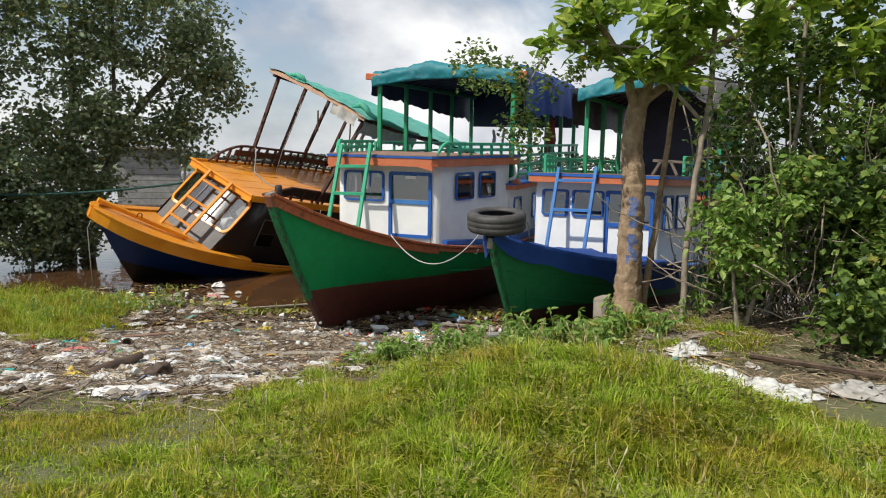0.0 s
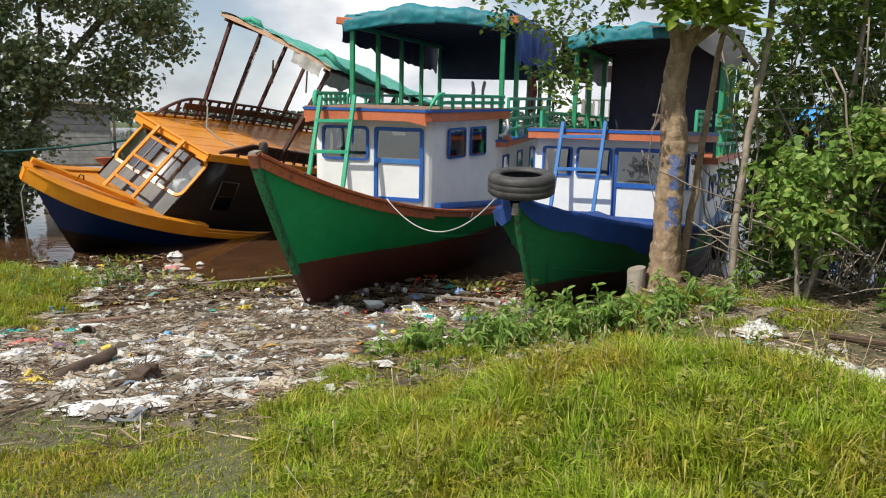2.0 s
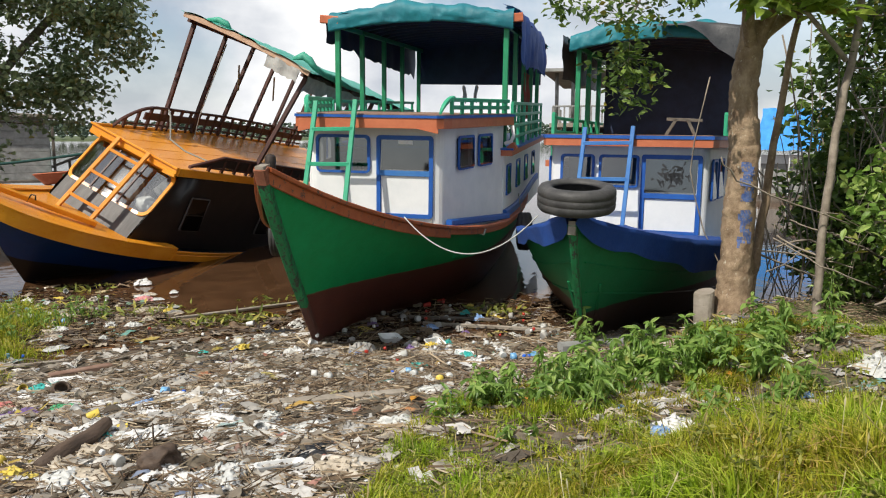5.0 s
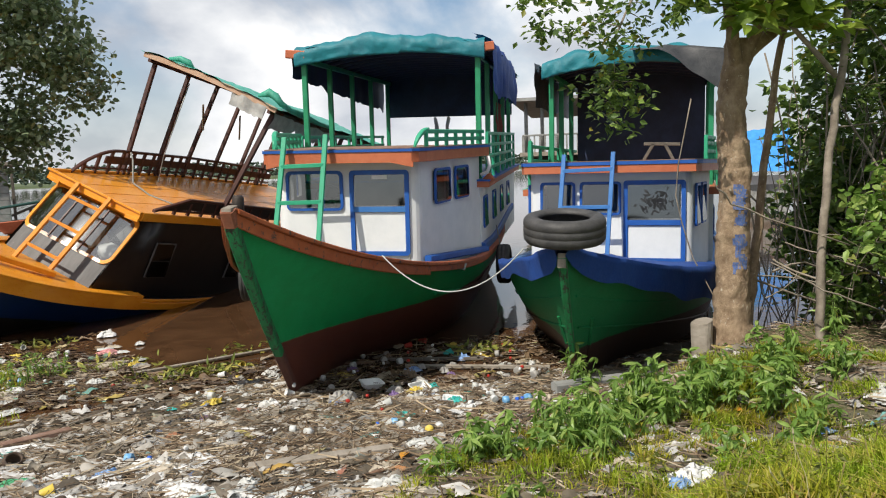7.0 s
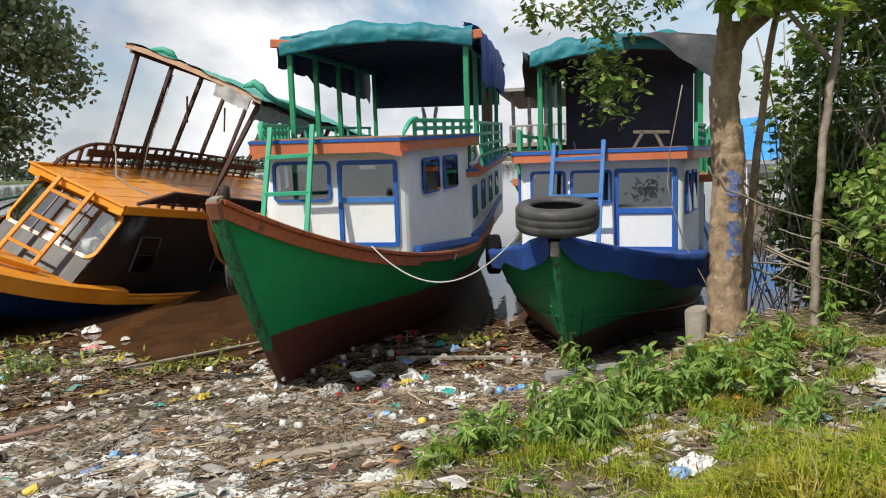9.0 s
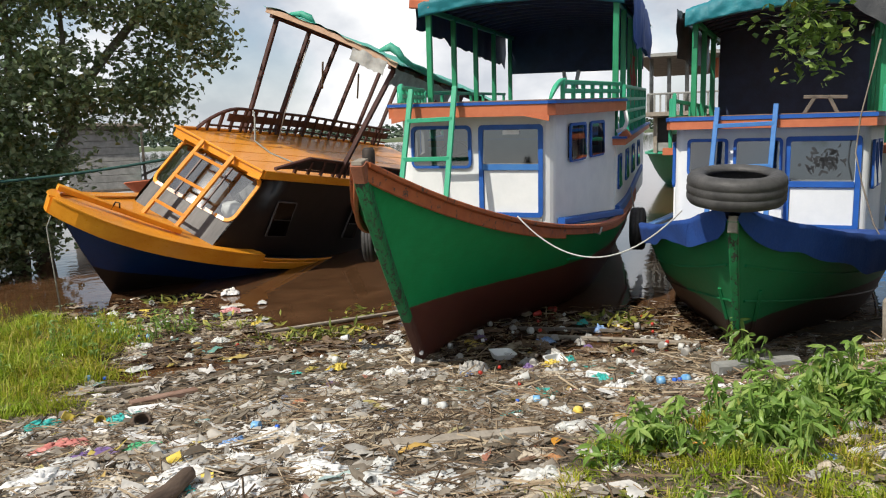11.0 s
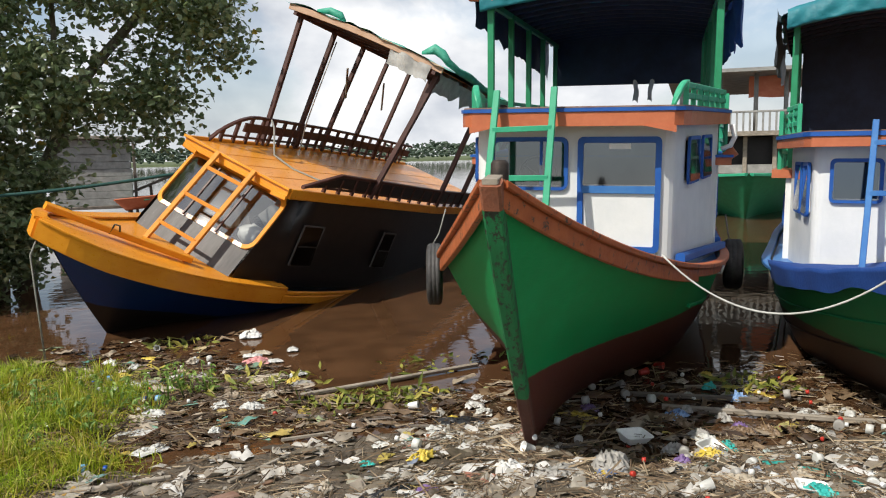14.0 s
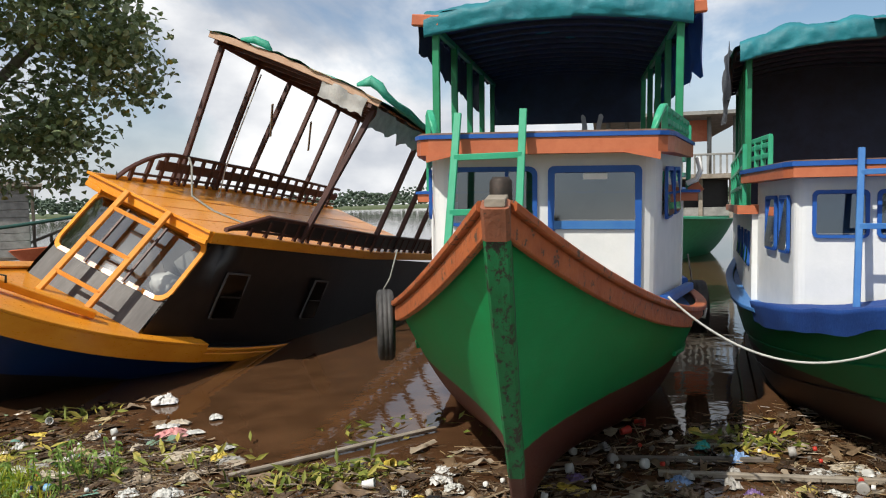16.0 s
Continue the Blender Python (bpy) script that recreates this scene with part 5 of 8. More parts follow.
        if side < 0:
            part("rail_board", one(sweep, [base(side, y) + Vector((0, 0, 0.27)) for y in [4.2] + ys_], 0.025, 0.15), DARK_WOOD, boat)
        else:
            bm = bm_new()
            for o in (-0.013, 0.013):
                grid(bm, [[base(side, y) + Vector((o, 0, h)) for y, h in row] for row in ([(3.2, 0.09), (3.95, 0.30)] + [(y, 0.31) for y in ys_], [(3.2, 0.07), (3.95, 0.13)] + [(y, 0.12) for y in ys_])], o < 0)
            part("rail_board", bm, BLACK_WALL, boat, "dark board along the roof rail, pointed at its end")
        y = 3.65
        while y < 11.2:
            h = top * min(1.0, math.sin(math.pi / 2 * min((y - 3.35) / 1.2, 1)) ** 0.8 if y < 4.55 else 1.0)
            part("baluster", one(beam, base(side, y), base(side, y) + Vector((0, 0, h)), 0.05, 0.06, (0, 1, 0)), DARK_WOOD, boat)
            y += 0.36
    # awning posts and frame
    for side in (-1, 1):
        for k in range(6):
            y = 4.90 + 1.14 * k
            if side > 0 and k == 1:
                continue
            part("post", one(beam, base(side, y), Vector((side * 1.36, y + 0.10, 3.24)), 0.085, 0.07, (0, 1, 0)), DARK_WOOD, boat)
        part("awning_beam", one(beam, (side * 1.36, 4.80, 3.26), (side * 1.36, 11.5, 3.26), 0.06, 0.09), DARK_WOOD, boat)
    for y, x in ((6.9, -1.3), (8.5, -1.3)):
        part("loose_slat", one(beam, (x, y, 2.75), (x + 0.02, y + 0.32, 2.2), 0.05, 0.02, (1, 0, 0)), OLD_TIMBER, boat)
    def arch(x):
        return 3.32 + 0.05 * (1 - (x / 1.5) ** 2)
    rows = [[(1.5 * (k / 10 - 1), 4.82 + 0.45 * j, arch(1.5 * (k / 10 - 1))) for k in range(21)] for j in range(16)]
    part("awning_ply", one(grid, rows), PLY, boat, "brown plywood awning", True)
    part("front_edge_board", one(sweep_arch, [(1.5 * (k / 10 - 1), 4.80, arch(1.5 * (k / 10 - 1)) + 0.0) for k in range(21)], 0.04, 0.10), paint("pale_edge_board", (0.40, 0.24, 0.15), (0.50, 0.34, 0.24), 5, 0.7, 0.2), boat, "pale edge board")
    y = 5.2
    while y < 11.4:
        part("rib", one(sweep_arch, [(1.48 * (k / 6 - 1), y, arch(1.48 * (k / 6 - 1)) - 0.04) for k in range(13)], 0.05, 0.06), DARK_WOOD, boat)
        y += 0.86
    rows = [[(1.58 * (k / 22 - 1), 4.74 + 0.17 * j, arch(min(max(1.58 * (k / 22 - 1), -1.5), 1.5)) + 0.06 + 0.03 * noise.noise((k * 0.3, j * 0.3, 1))) for k in range(45)] for j in range(41)]
    part("tarpaulin", one(cloth_sheet, rows, 0.05, 3, 2.6), MINT_TARP, boat, "mint green tarpaulin over the awning", True)
    # rolled knot of cloth at the front right corner
    bm = bm_new()
    tube(bm, [(1.05, 4.80, 3.46), (1.2, 4.83, 3.56), (1.38, 4.86, 3.55), (1.5, 4.9, 3.47), (1.6, 5.1, 3.40), (1.62, 5.6, 3.40), (1.62, 6.3, 3.38), (1.61, 7.2, 3.39)], [0.03, 0.07, 0.075, 0.055, 0.055, 0.06, 0.05, 0.04], 10)
    for v in bm.verts:
        v.co += Vector((noise.noise(v.co * 7), noise.noise(v.co * 7 + Vector((5, 0, 0))), noise.noise(v.co * 7 + Vector((0, 5, 0))))) * 0.05
    part("cloth_roll", bm, GREEN_CLOTH, boat, "rolled green cloth at the awning's corner", True)
    part("cloth_roll", one(tube, [(-1.0, 4.85, 3.42), (-0.8, 4.88, 3.50), (-0.6, 4.9, 3.50), (-0.5, 4.92, 3.44)], [0.03, 0.06, 0.06, 0.03], 8), GREEN_CLOTH, boat, "", True)
    # grey curtain hung from the front edge
    rows = [[(0.55 + 0.05 * k, 4.78 + 0.02 * math.sin(k * 0.8), arch(0.55 + 0.05 * k) - 0.02 - (0.26 + 0.05 * noise.noise((k * 0.4, 3, 0))) * j / 6) for k in range(16)] for j in range(7)]
    part("curtain", one(cloth_sheet, rows, 0.03, 13, 5), GREY_CLOTH, boat, "grey cloth hanging from the awning", True)
    rows = [[(1.46 + 0.01 * k, 4.85 + 0.12 * k, 3.26 - (0.30 + 0.16 * noise.noise((k * 0.5, 8, 0))) * j / 6) for k in range(20)] for j in range(7)]
    part("curtain", one(cloth_sheet, rows, 0.05, 15, 5), GREY_CLOTH, boat, "", True)
    # ladder against the windscreen
    ladder(boat, (-0.30, 1.92, -0.42), (-0.30, 2.80, 0.99), (0.36, 1.92, -0.42), (0.36, 2.80, 0.99), (0.24, 0.55, 0.84), AMBER_MATT, 0.075, 0.05)
    part("draped_rope", one(tube, [(-1.0, 4.75, 1.48), (-0.8, 4.6, 1.40), (-0.55, 4.5, 1.02), (0.0, 4.3, 0.99), (0.5, 4.5, 0.99), (0.9, 4.4, 1.1)], 0.018, 6), ROPE_GREY, boat, "grey rope over the rail", True)
    part("draped_rope", one(tube, [(-1.05, 5.8, 3.1), (-1.0, 5.75, 2.0), (-0.95, 5.7, 1.5), (-0.8, 5.6, 1.02)], 0.012, 5), ROPE_WHITE, boat, "", True)
    return boat, m, hull


def pane_strip(bm, place, x0, x1, z0, z1):
    rows = [[place(x0 + (x1 - x0) * k / 12, 0.004, z0 + (z1 - z0) * j / 3) for k in range(13)] for j in range(4)]
    grid(bm, rows)


def sweep_arch(bm, pts, w, h):
    pts = [Vector(p) for p in pts]
    for a, b in zip(pts, pts[1:]):
        beam(bm, a, b, w, h)


HEAD_WORN = paint("worn_stem_head", (0.18, 0.065, 0.035), (0.30, 0.10, 0.05), 9, 0.7, 0.5, (0.05, 0.05, 0.035), 0.56)
FOOT_BROWN = paint("brown_bottom_paint", (0.085, 0.028, 0.02), (0.12, 0.045, 0.032), 6, 0.6, 0.4, (0.05, 0.04, 0.035), 0.6)
BLUE_TARP_BRIGHT = paint("bright_blue_tarpaulin", (0.003, 0.036, 0.19), (0.006, 0.054, 0.25), 3, 0.8, 0.4, (0.02, 0.05, 0.22), 0.72)
GREEN_CLOTH = paint("crumpled_green_cloth", (0.03, 0.26, 0.17), (0.07, 0.38, 0.27), 6, 0.6, 0.5)
GREY_SHEEN = paint("grey_glossy_panel", (0.055, 0.05, 0.048), (0.11, 0.105, 0.10), 3, 0.55, 0.05, (0.20, 0.195, 0.19), 0.62, (3, 1, 0.3))
green_boat, GREEN_M, green_hull = build_green_boat()
tarp_boat, TARP_M, tarp_hull = build_tarp_boat()
amber_boat, AMBER_M, amber_hull = build_amber_boat()
tyre(TARP_M @ pose(0, 0.12, 0.21, 8, 2, 0) @ Matrix.Scale(1.09, 4), "black worn tyre lying on the blue tarpaulin at the bow")


# ---- tyres, ropes between the boats ----
def on_green(x, y, z):
    return GREEN_M @ Vector((x, y, z))


def on_tarp(x, y, z):
    return TARP_M @ Vector((x, y, z))


def on_amber(x, y, z):
    return AMBER_M @ Vector((x, y, z))


tl = on_green(-1.36, 3.30, -1.20)
tyre(Matrix.Translation(tl) @ pose(0, 0, 0, 90, 0, 74) @ Matrix.Diagonal((0.95, 0.95, 0.68, 1)), "worn black tyre hanging from the green boat's side", [on_green(-1.28, 3.45, -0.55), on_green(-1.34, 3.40, -0.8), on_green(-1.41, 3.36, -0.93)])
tr_ = on_green(1.72, 6.6, -1.55)
tyre(Matrix.Translation(tr_) @ pose(0, 0, 0, 90, 0, -32 + 90), "black tyre hanging beside the green boat's stern", [on_green(1.60, 6.6, -0.9), on_green(1.66, 6.6, -1.25), on_green(1.70, 6.6, -1.3)])
tr2 = on_tarp(1.62, 5.6, -0.95)
tyre(Matrix.Translation(tr2) @ pose(0, 0, 0, 90, 0, -40 + 90), "black tyre hanging on the tarpaulin boat's side", [on_tarp(1.5, 5.6, -0.3), on_tarp(1.56, 5.6, -0.6), on_tarp(1.6, 5.6, -0.7)])
rope("mooring_rope", "white rope sagging between the two green boats", rope_curve(on_green(0.87, 1.75, -0.66), on_tarp(-0.46, 0.55, -0.02), 0.40), 0.0075, ROPE_WHITE)
rope("mooring_rope", "dark teal rope running to the leaning boat", rope_curve((-7.5, 18.5, 1.75), on_amber(-0.95, 3.6, 0.55), 0.16), 0.028, ROPE_TEAL)
rope("hanging_rope", "thin grey rope hanging from the amber bow", [on_amber(-0.05, 0.05, -0.05), on_amber(-0.05, 0.0, -0.3) + Vector((-0.02, 0, -0.1)), on_amber(-0.05, 0, -0.3) + Vector((0.0, 0, -0.55)), on_amber(-0.05, 0, -0.3) + Vector((0.04, 0, -1.3))], 0.011, ROPE_GREY)


# ---- leaves, twigs and trees ----
def leaf_cloud(spots, size, long=1.0, seed=1, droop=0.3, rich=False):
    """Verts and faces of leaves at spots (centre, spread, count), sized about size, folded along the midrib."""
    rnd = np.random.RandomState(seed)
    vs, fs = [], []
    for c, spread, count in spots:
        p = rnd.normal(0, 1, (count, 3))
        p = p / np.maximum(np.linalg.norm(p, axis=1, keepdims=True), 1e-6) * (rnd.rand(count, 1) ** 0.45) * np.array(spread) + np.array(c)
        ang = rnd.rand(count) * math.tau
        tilt = rnd.normal(-droop, 0.45, count)
        roll = rnd.normal(0, 0.7, count)
        ln = size * long * rnd.uniform(0.65, 1.25, count)
        wd = size * rnd.uniform(0.38, 0.55, count)
        d = np.stack([np.cos(ang) * np.cos(tilt), np.sin(ang) * np.cos(tilt), np.sin(tilt)], 1)
        s0 = np.stack([-np.sin(ang), np.cos(ang), np.zeros(count)], 1)
        u0 = np.cross(d, s0)
        s = s0 * np.cos(roll)[:, None] + u0 * np.sin(roll)[:, None]
        u = np.cross(s, d)
        for i in range(count):
            b = len(vs)
            a, dd, ss, uu, L, W = p[i], d[i], s[i], -u[i], ln[i], wd[i]
            if rich:
                vs.extend([tuple(a), tuple(a + dd * L * 0.3 + ss * W * 0.85 + uu * W * 0.25), tuple(a + dd * L * 0.68 + ss * W * 0.7 + uu * W * 0.15), tuple(a + dd * L - uu * L * 0.14), tuple(a + dd * L * 0.68 - ss * W * 0.7 + uu * W * 0.15), tuple(a + dd * L * 0.3 - ss * W * 0.85 + uu * W * 0.25), tuple(a + dd * L * 0.5)])
                fs.extend([(b, b + 1, b + 6), (b + 1, b + 2, b + 6), (b + 2, b + 3, b + 6), (b + 3, b + 4, b + 6), (b + 4, b + 5, b + 6), (b + 5, b, b + 6)])
            else:
                vs.extend([tuple(a), tuple(a + dd * L * 0.45 + ss * W + uu * W * 0.3), tuple(a + dd * L), tuple(a + dd * L * 0.45 - ss * W + uu * W * 0.3)])
                fs.extend([(b, b + 1, b + 2), (b, b + 2, b + 3)])
    return vs, fs


def bent(p, q, rnd, amount, n=6):
    p, q = Vector(p), Vector(q)
    L = (q - p).length
    off = Vector((rnd.uniform(-1, 1), rnd.uniform(-1, 1), rnd.uniform(-0.4, 0.8))) * L * amount
    out = []
    for k in range(n + 1):
        t = k / n
        out.append(p.lerp(q, t) + off * math.sin(math.pi * t) + Vector((rnd.uniform(-1, 1), rnd.uniform(-1, 1), rnd.uniform(-1, 1))) * L * 0.012)
    return out


def tree(name, label, stems, blobs, leaf_mat, bark_mat, size, long, per, cluster, seed, group="", droop=0.3, rich=False, twig_r=0.010, hang=False):
    """Stems are (points, radius at foot, radius at top); blobs are (centre, radii, number of sprays). Each spray hangs on a twig from the nearest stem."""
    rnd = random.Random(seed)
    t = thing(name, label, "tree", None, group)
    nodes = []
    for pts, r0, r1 in stems:
        n = len(pts)
        smooth_pts = []
        for a, b in zip(pts, pts[1:]):
            cuts = 22 if r0 > 0.16 else 5
            for k in range(cuts):
                p = Vector(a).lerp(Vector(b), k / cuts)
                smooth_pts.append(p + Vector((rnd.uniform(-1, 1), rnd.uniform(-1, 1), 0)) * (0.004 if cuts > 5 else 0.012))
        smooth_pts.append(Vector(pts[-1]))
        m = len(smooth_pts)
        rs = [r0 + (r1 - r0) * (k / (m - 1)) ** 0.8 for k in range(m)]
        if r0 > 0.08:
            rs = [r * (1 + 0.35 * max(0, 1 - k / (12 if r0 > 0.16 else 2.2))) * rnd.uniform(0.97, 1.04) for k, r in enumerate(rs)]
        bm = bm_new()
        tube(bm, smooth_pts, rs, 40 if r0 > 0.16 else 14 if r0 > 0.08 else 7)
        if r0 > 0.08:
            for v in bm.verts:
                v.co += Vector((noise.noise(v.co * 5), noise.noise(v.co * 5 + Vector((7, 0, 0))), 0)) * 0.02
                if r0 > 0.16:
                    v.co += Vector((noise.noise(v.co * 13), noise.noise(v.co * 13 + Vector((7, 0, 0))), 0)) * 0.014 + Vector((noise.noise(v.co * 31), noise.noise(v.co * 31 + Vector((5, 0, 0))), 0)) * 0.006
        part("trunk", bm, bark_mat, t, "", True)
        nodes += [(p, r) for p, r in zip(smooth_pts[m // 3:], rs[m // 3:])]
    bm = bm_new()
    spots = []
    twigs = []
    for c, rad, count in blobs:
        for k in range(count):
            d = Vector((rnd.gauss(0, 1), rnd.gauss(0, 1), rnd.gauss(0, 1))).normalized()
            f = rnd.random() ** 0.4
            q = Vector(c) + Vector((d.x * rad[0], d.y * rad[1], d.z * rad[2])) * f
            near = min(nodes, key=lambda nd: (nd[0] - q).length_squared + (4.0 if nd[0].z > q.z + 0.3 and not hang else 0.0))
            limb = bent(near[0], q, rnd, 0.10)
            r = min(near[1] * 0.6, twig_r * (1.0 + (near[0] - q).length * 0.5))
            tube(bm, limb, [r * (1 - 0.75 * i / 6) for i in range(7)], 4)
            for i in (3, 4, 5):
                twigs.append((limb[i], r * 0.6))
            if k % 2 == 0:
                nodes.append((limb[4], r * 0.8))
            spots.append((tuple(q), (cluster, cluster, cluster * 0.75), per))
            mid = limb[4]
            spots.append((tuple(mid), (cluster * 0.7, cluster * 0.7, cluster * 0.5), per // 2))
    tagged(part("branchwork", bm, TWIG if bark_mat is not GREY_BARK else GREY_BARK, t, "thin twigs and limbs", True), kind="stuff")
    vs, fs = leaf_cloud(spots, size, long, seed, droop, rich)
    crown = faces_mesh("crown", vs, fs, leaf_mat)
    crown.parent = t
    tagged(crown, kind="stuff")
    return t


tree("tree", "leafy dark green tree with pale slanting stems on the bank", [
    ([(-5.0, 21.4, 0.0), (-4.6, 21.4, 2.0), (-3.8, 21.3, 3.6), (-2.6, 21.2, 5.0), (-1.9, 21.1, 5.6)], 0.15, 0.04),
    ([(-5.4, 21.3, 0.0), (-5.3, 21.2, 2.2), (-5.1, 21.0, 4.2), (-5.0, 20.8, 6.6)], 0.14, 0.04),
    ([(-4.3, 21.3, 2.4), (-4.1, 20.9, 4.4), (-4.0, 20.6, 6.8)], 0.07, 0.03),
], [((-3.4, 20.8, 6.2), (2.6, 2.0, 2.3), 150), ((-1.9, 20.7, 4.6), (1.15, 1.2, 1.3), 56), ((-2.8, 20.8, 3.2), (1.0, 0.9, 0.7), 30), ((-5.4, 20.4, 6.4), (2.2, 1.9, 2.3), 100), ((-4.7, 20.3, 3.4), (1.4, 1.2, 1.2), 80), ((-4.9, 20.6, 1.8), (1.1, 0.8, 1.2), 50)],
    LEAF_LEFT, GREY_BARK, 0.12, 1.15, 32, 0.50, 3, "trees by the water", rich=True)
tree("tree", "dense dark green tree by the water", [
    ([(-7.4, 19.6, 0.1), (-7.2, 19.6, 2.4), (-6.9, 19.5, 4.6), (-6.8, 19.4, 7.0)], 0.15, 0.04),
    ([(-8.6, 19.0, 0.1), (-8.8, 19.0, 3.0), (-9.2, 19.0, 6.4)], 0.15, 0.04),
], [((-7.6, 19.2, 5.8), (2.4, 1.9, 2.9), 150), ((-7.4, 19.0, 2.6), (2.0, 1.2, 1.5), 90), ((-9.9, 18.6, 4.6), (2.0, 2.0, 3.6), 90), ((-6.2, 19.4, 2.0), (1.0, 0.9, 1.4), 40)],
    LEAF_LEFT, GREY_BARK, 0.115, 1.15, 38, 0.50, 7, "trees by the water")
tree("shrub", "dark low shrubs under the bank trees", [
    ([(-5.6, 19.2, 0.0), (-5.6, 19.2, 0.9), (-5.4, 19.1, 1.6)], 0.04, 0.02), ([(-6.8, 18.6, 0.0), (-6.9, 18.6, 1.0), (-7.0, 18.5, 1.8)], 0.04, 0.02), ([(-8.4, 18.0, 0.1), (-8.4, 18.0, 1.2), (-8.5, 18.0, 2.0)], 0.04, 0.02),
], [((-5.2, 20.0, 1.0), (1.1, 0.9, 1.0), 80), ((-5.7, 19.4, 1.0), (1.0, 0.9, 0.9), 60), ((-7.0, 18.6, 1.1), (1.4, 1.0, 1.0), 80), ((-8.6, 17.8, 1.3), (1.4, 1.0, 1.2), 80)], LEAF_LEFT, GREY_BARK, 0.11, 1.1, 36, 0.40, 13)

main_tree = tree("tree", "pale barked tree with blue paint patches on its trunk", [
    ([(4.41, 9.16, 0.5), (4.42, 9.16, 1.3), (4.44, 9.16, 2.1), (4.39, 9.16, 2.75), (4.46, 9.13, 3.4)], 0.172, 0.112),
    ([(4.44, 9.13, 3.1), (4.1, 8.9, 3.7), (3.5, 8.7, 4.4)], 0.07, 0.03),
    ([(4.46, 9.13, 3.2), (5.1, 8.9, 3.8), (6.2, 8.6, 4.4)], 0.07, 0.03),
    ([(4.46, 9.13, 3.2), (4.6, 8.6, 4.0), (4.9, 8.0, 4.8)], 0.06, 0.03),
    ([(4.60, 9.2, 0.55), (4.68, 9.2, 1.1), (4.76, 9.2, 1.7), (4.84, 9.18, 2.4), (4.9, 9.1, 3.3), (5.05, 8.95, 4.7)], 0.055, 0.025),
], [((3.75, 8.7, 4.05), (0.85, 0.7, 0.55), 20), ((5.0, 8.4, 4.05), (1.0, 0.8, 0.65), 26), ((6.3, 8.3, 4.1), (1.2, 0.9, 0.9), 24), ((7.4, 8.0, 4.3), (1.1, 0.8, 0.8), 22), ((4.4, 8.65, 3.45), (0.5, 0.4, 0.25), 7)],
    LEAF_BIG, BARK, 0.125, 1.75, 16, 0.20, 17, droop=-0.15, rich=True)
# blue paint on the trunk
FADED_BLUE = paint("faded_blue_paint", (0.045, 0.085, 0.24), (0.10, 0.15, 0.30), 14, 0.8, 0.5, (0.24, 0.18, 0.13), 0.53)
trunk_mesh = [c for c in main_tree.children if c.name.startswith("trunk")][0].data
for z0, z1 in ((1.32, 1.68), (1.74, 2.10)):
    bm = bm_new()
    for p in trunk_mesh.polygons:
        c = p.center
        ang = math.degrees(math.atan2(c.y - 9.16, c.x - 4.433)) % 360
        inside = max(0, abs(ang - 250) / 24 - 0.55)
        if z0 < c.z < z1 and inside < 0.45 and noise.noise(c * 9) + 0.5 * noise.noise(c * 30) > -0.30 + 0.9 * inside:
            bm.faces.new([bm.verts.new(trunk_mesh.vertices[i].co + p.normal * 0.004) for i in p.vertices])
    part("paint_patch", bm, FADED_BLUE, main_tree, "patch of blue paint on the bark", True)
tree("tree", "sparse drooping branch tree with small leaves", [
    ([(4.85, 8.55, 0.55), (4.83, 8.55, 1.4), (4.92, 8.55, 2.4), (5.02, 8.5, 3.3), (5.0, 8.4, 4.6)], 0.042, 0.03),
    ([(4.9, 8.5, 3.0), (4.2, 8.7, 3.8), (3.3, 8.9, 3.9), (2.95, 8.9, 3.3)], 0.025, 0.008),
], [((2.95, 8.9, 2.95), (0.28, 0.25, 0.5), 22), ((2.6, 8.9, 3.6), (0.6, 0.4, 0.35), 20), ((3.3, 8.9, 3.5), (0.4, 0.3, 0.3), 12), ((5.1, 8.2, 3.9), (0.8, 0.7, 0.9), 16), ((5.6, 8.6, 3.2), (0.8, 0.6, 0.7), 20)], LEAF_BUSH, TWIG, 0.05, 1.5, 14, 0.16, 19, twig_r=0.006, hang=True)
tree("bush", "light green leafy bush at the foot of the trees", [
    ([(5.2, 8.0, 0.6), (5.1, 7.95, 1.2), (5.0, 7.9, 1.9)], 0.03, 0.012), ([(5.3, 8.05, 0.6), (5.4, 7.9, 1.5), (5.5, 7.8, 2.0)], 0.03, 0.012),
], [((4.95, 7.85, 1.85), (0.42, 0.4, 0.48), 34), ((5.35, 7.9, 1.55), (0.45, 0.4, 0.45), 26), ((5.5, 7.7, 2.2), (0.4, 0.35, 0.4), 18)], LEAF_WEED, TWIG, 0.075, 1.35, 15, 0.20, 23, rich=True, twig_r=0.006)
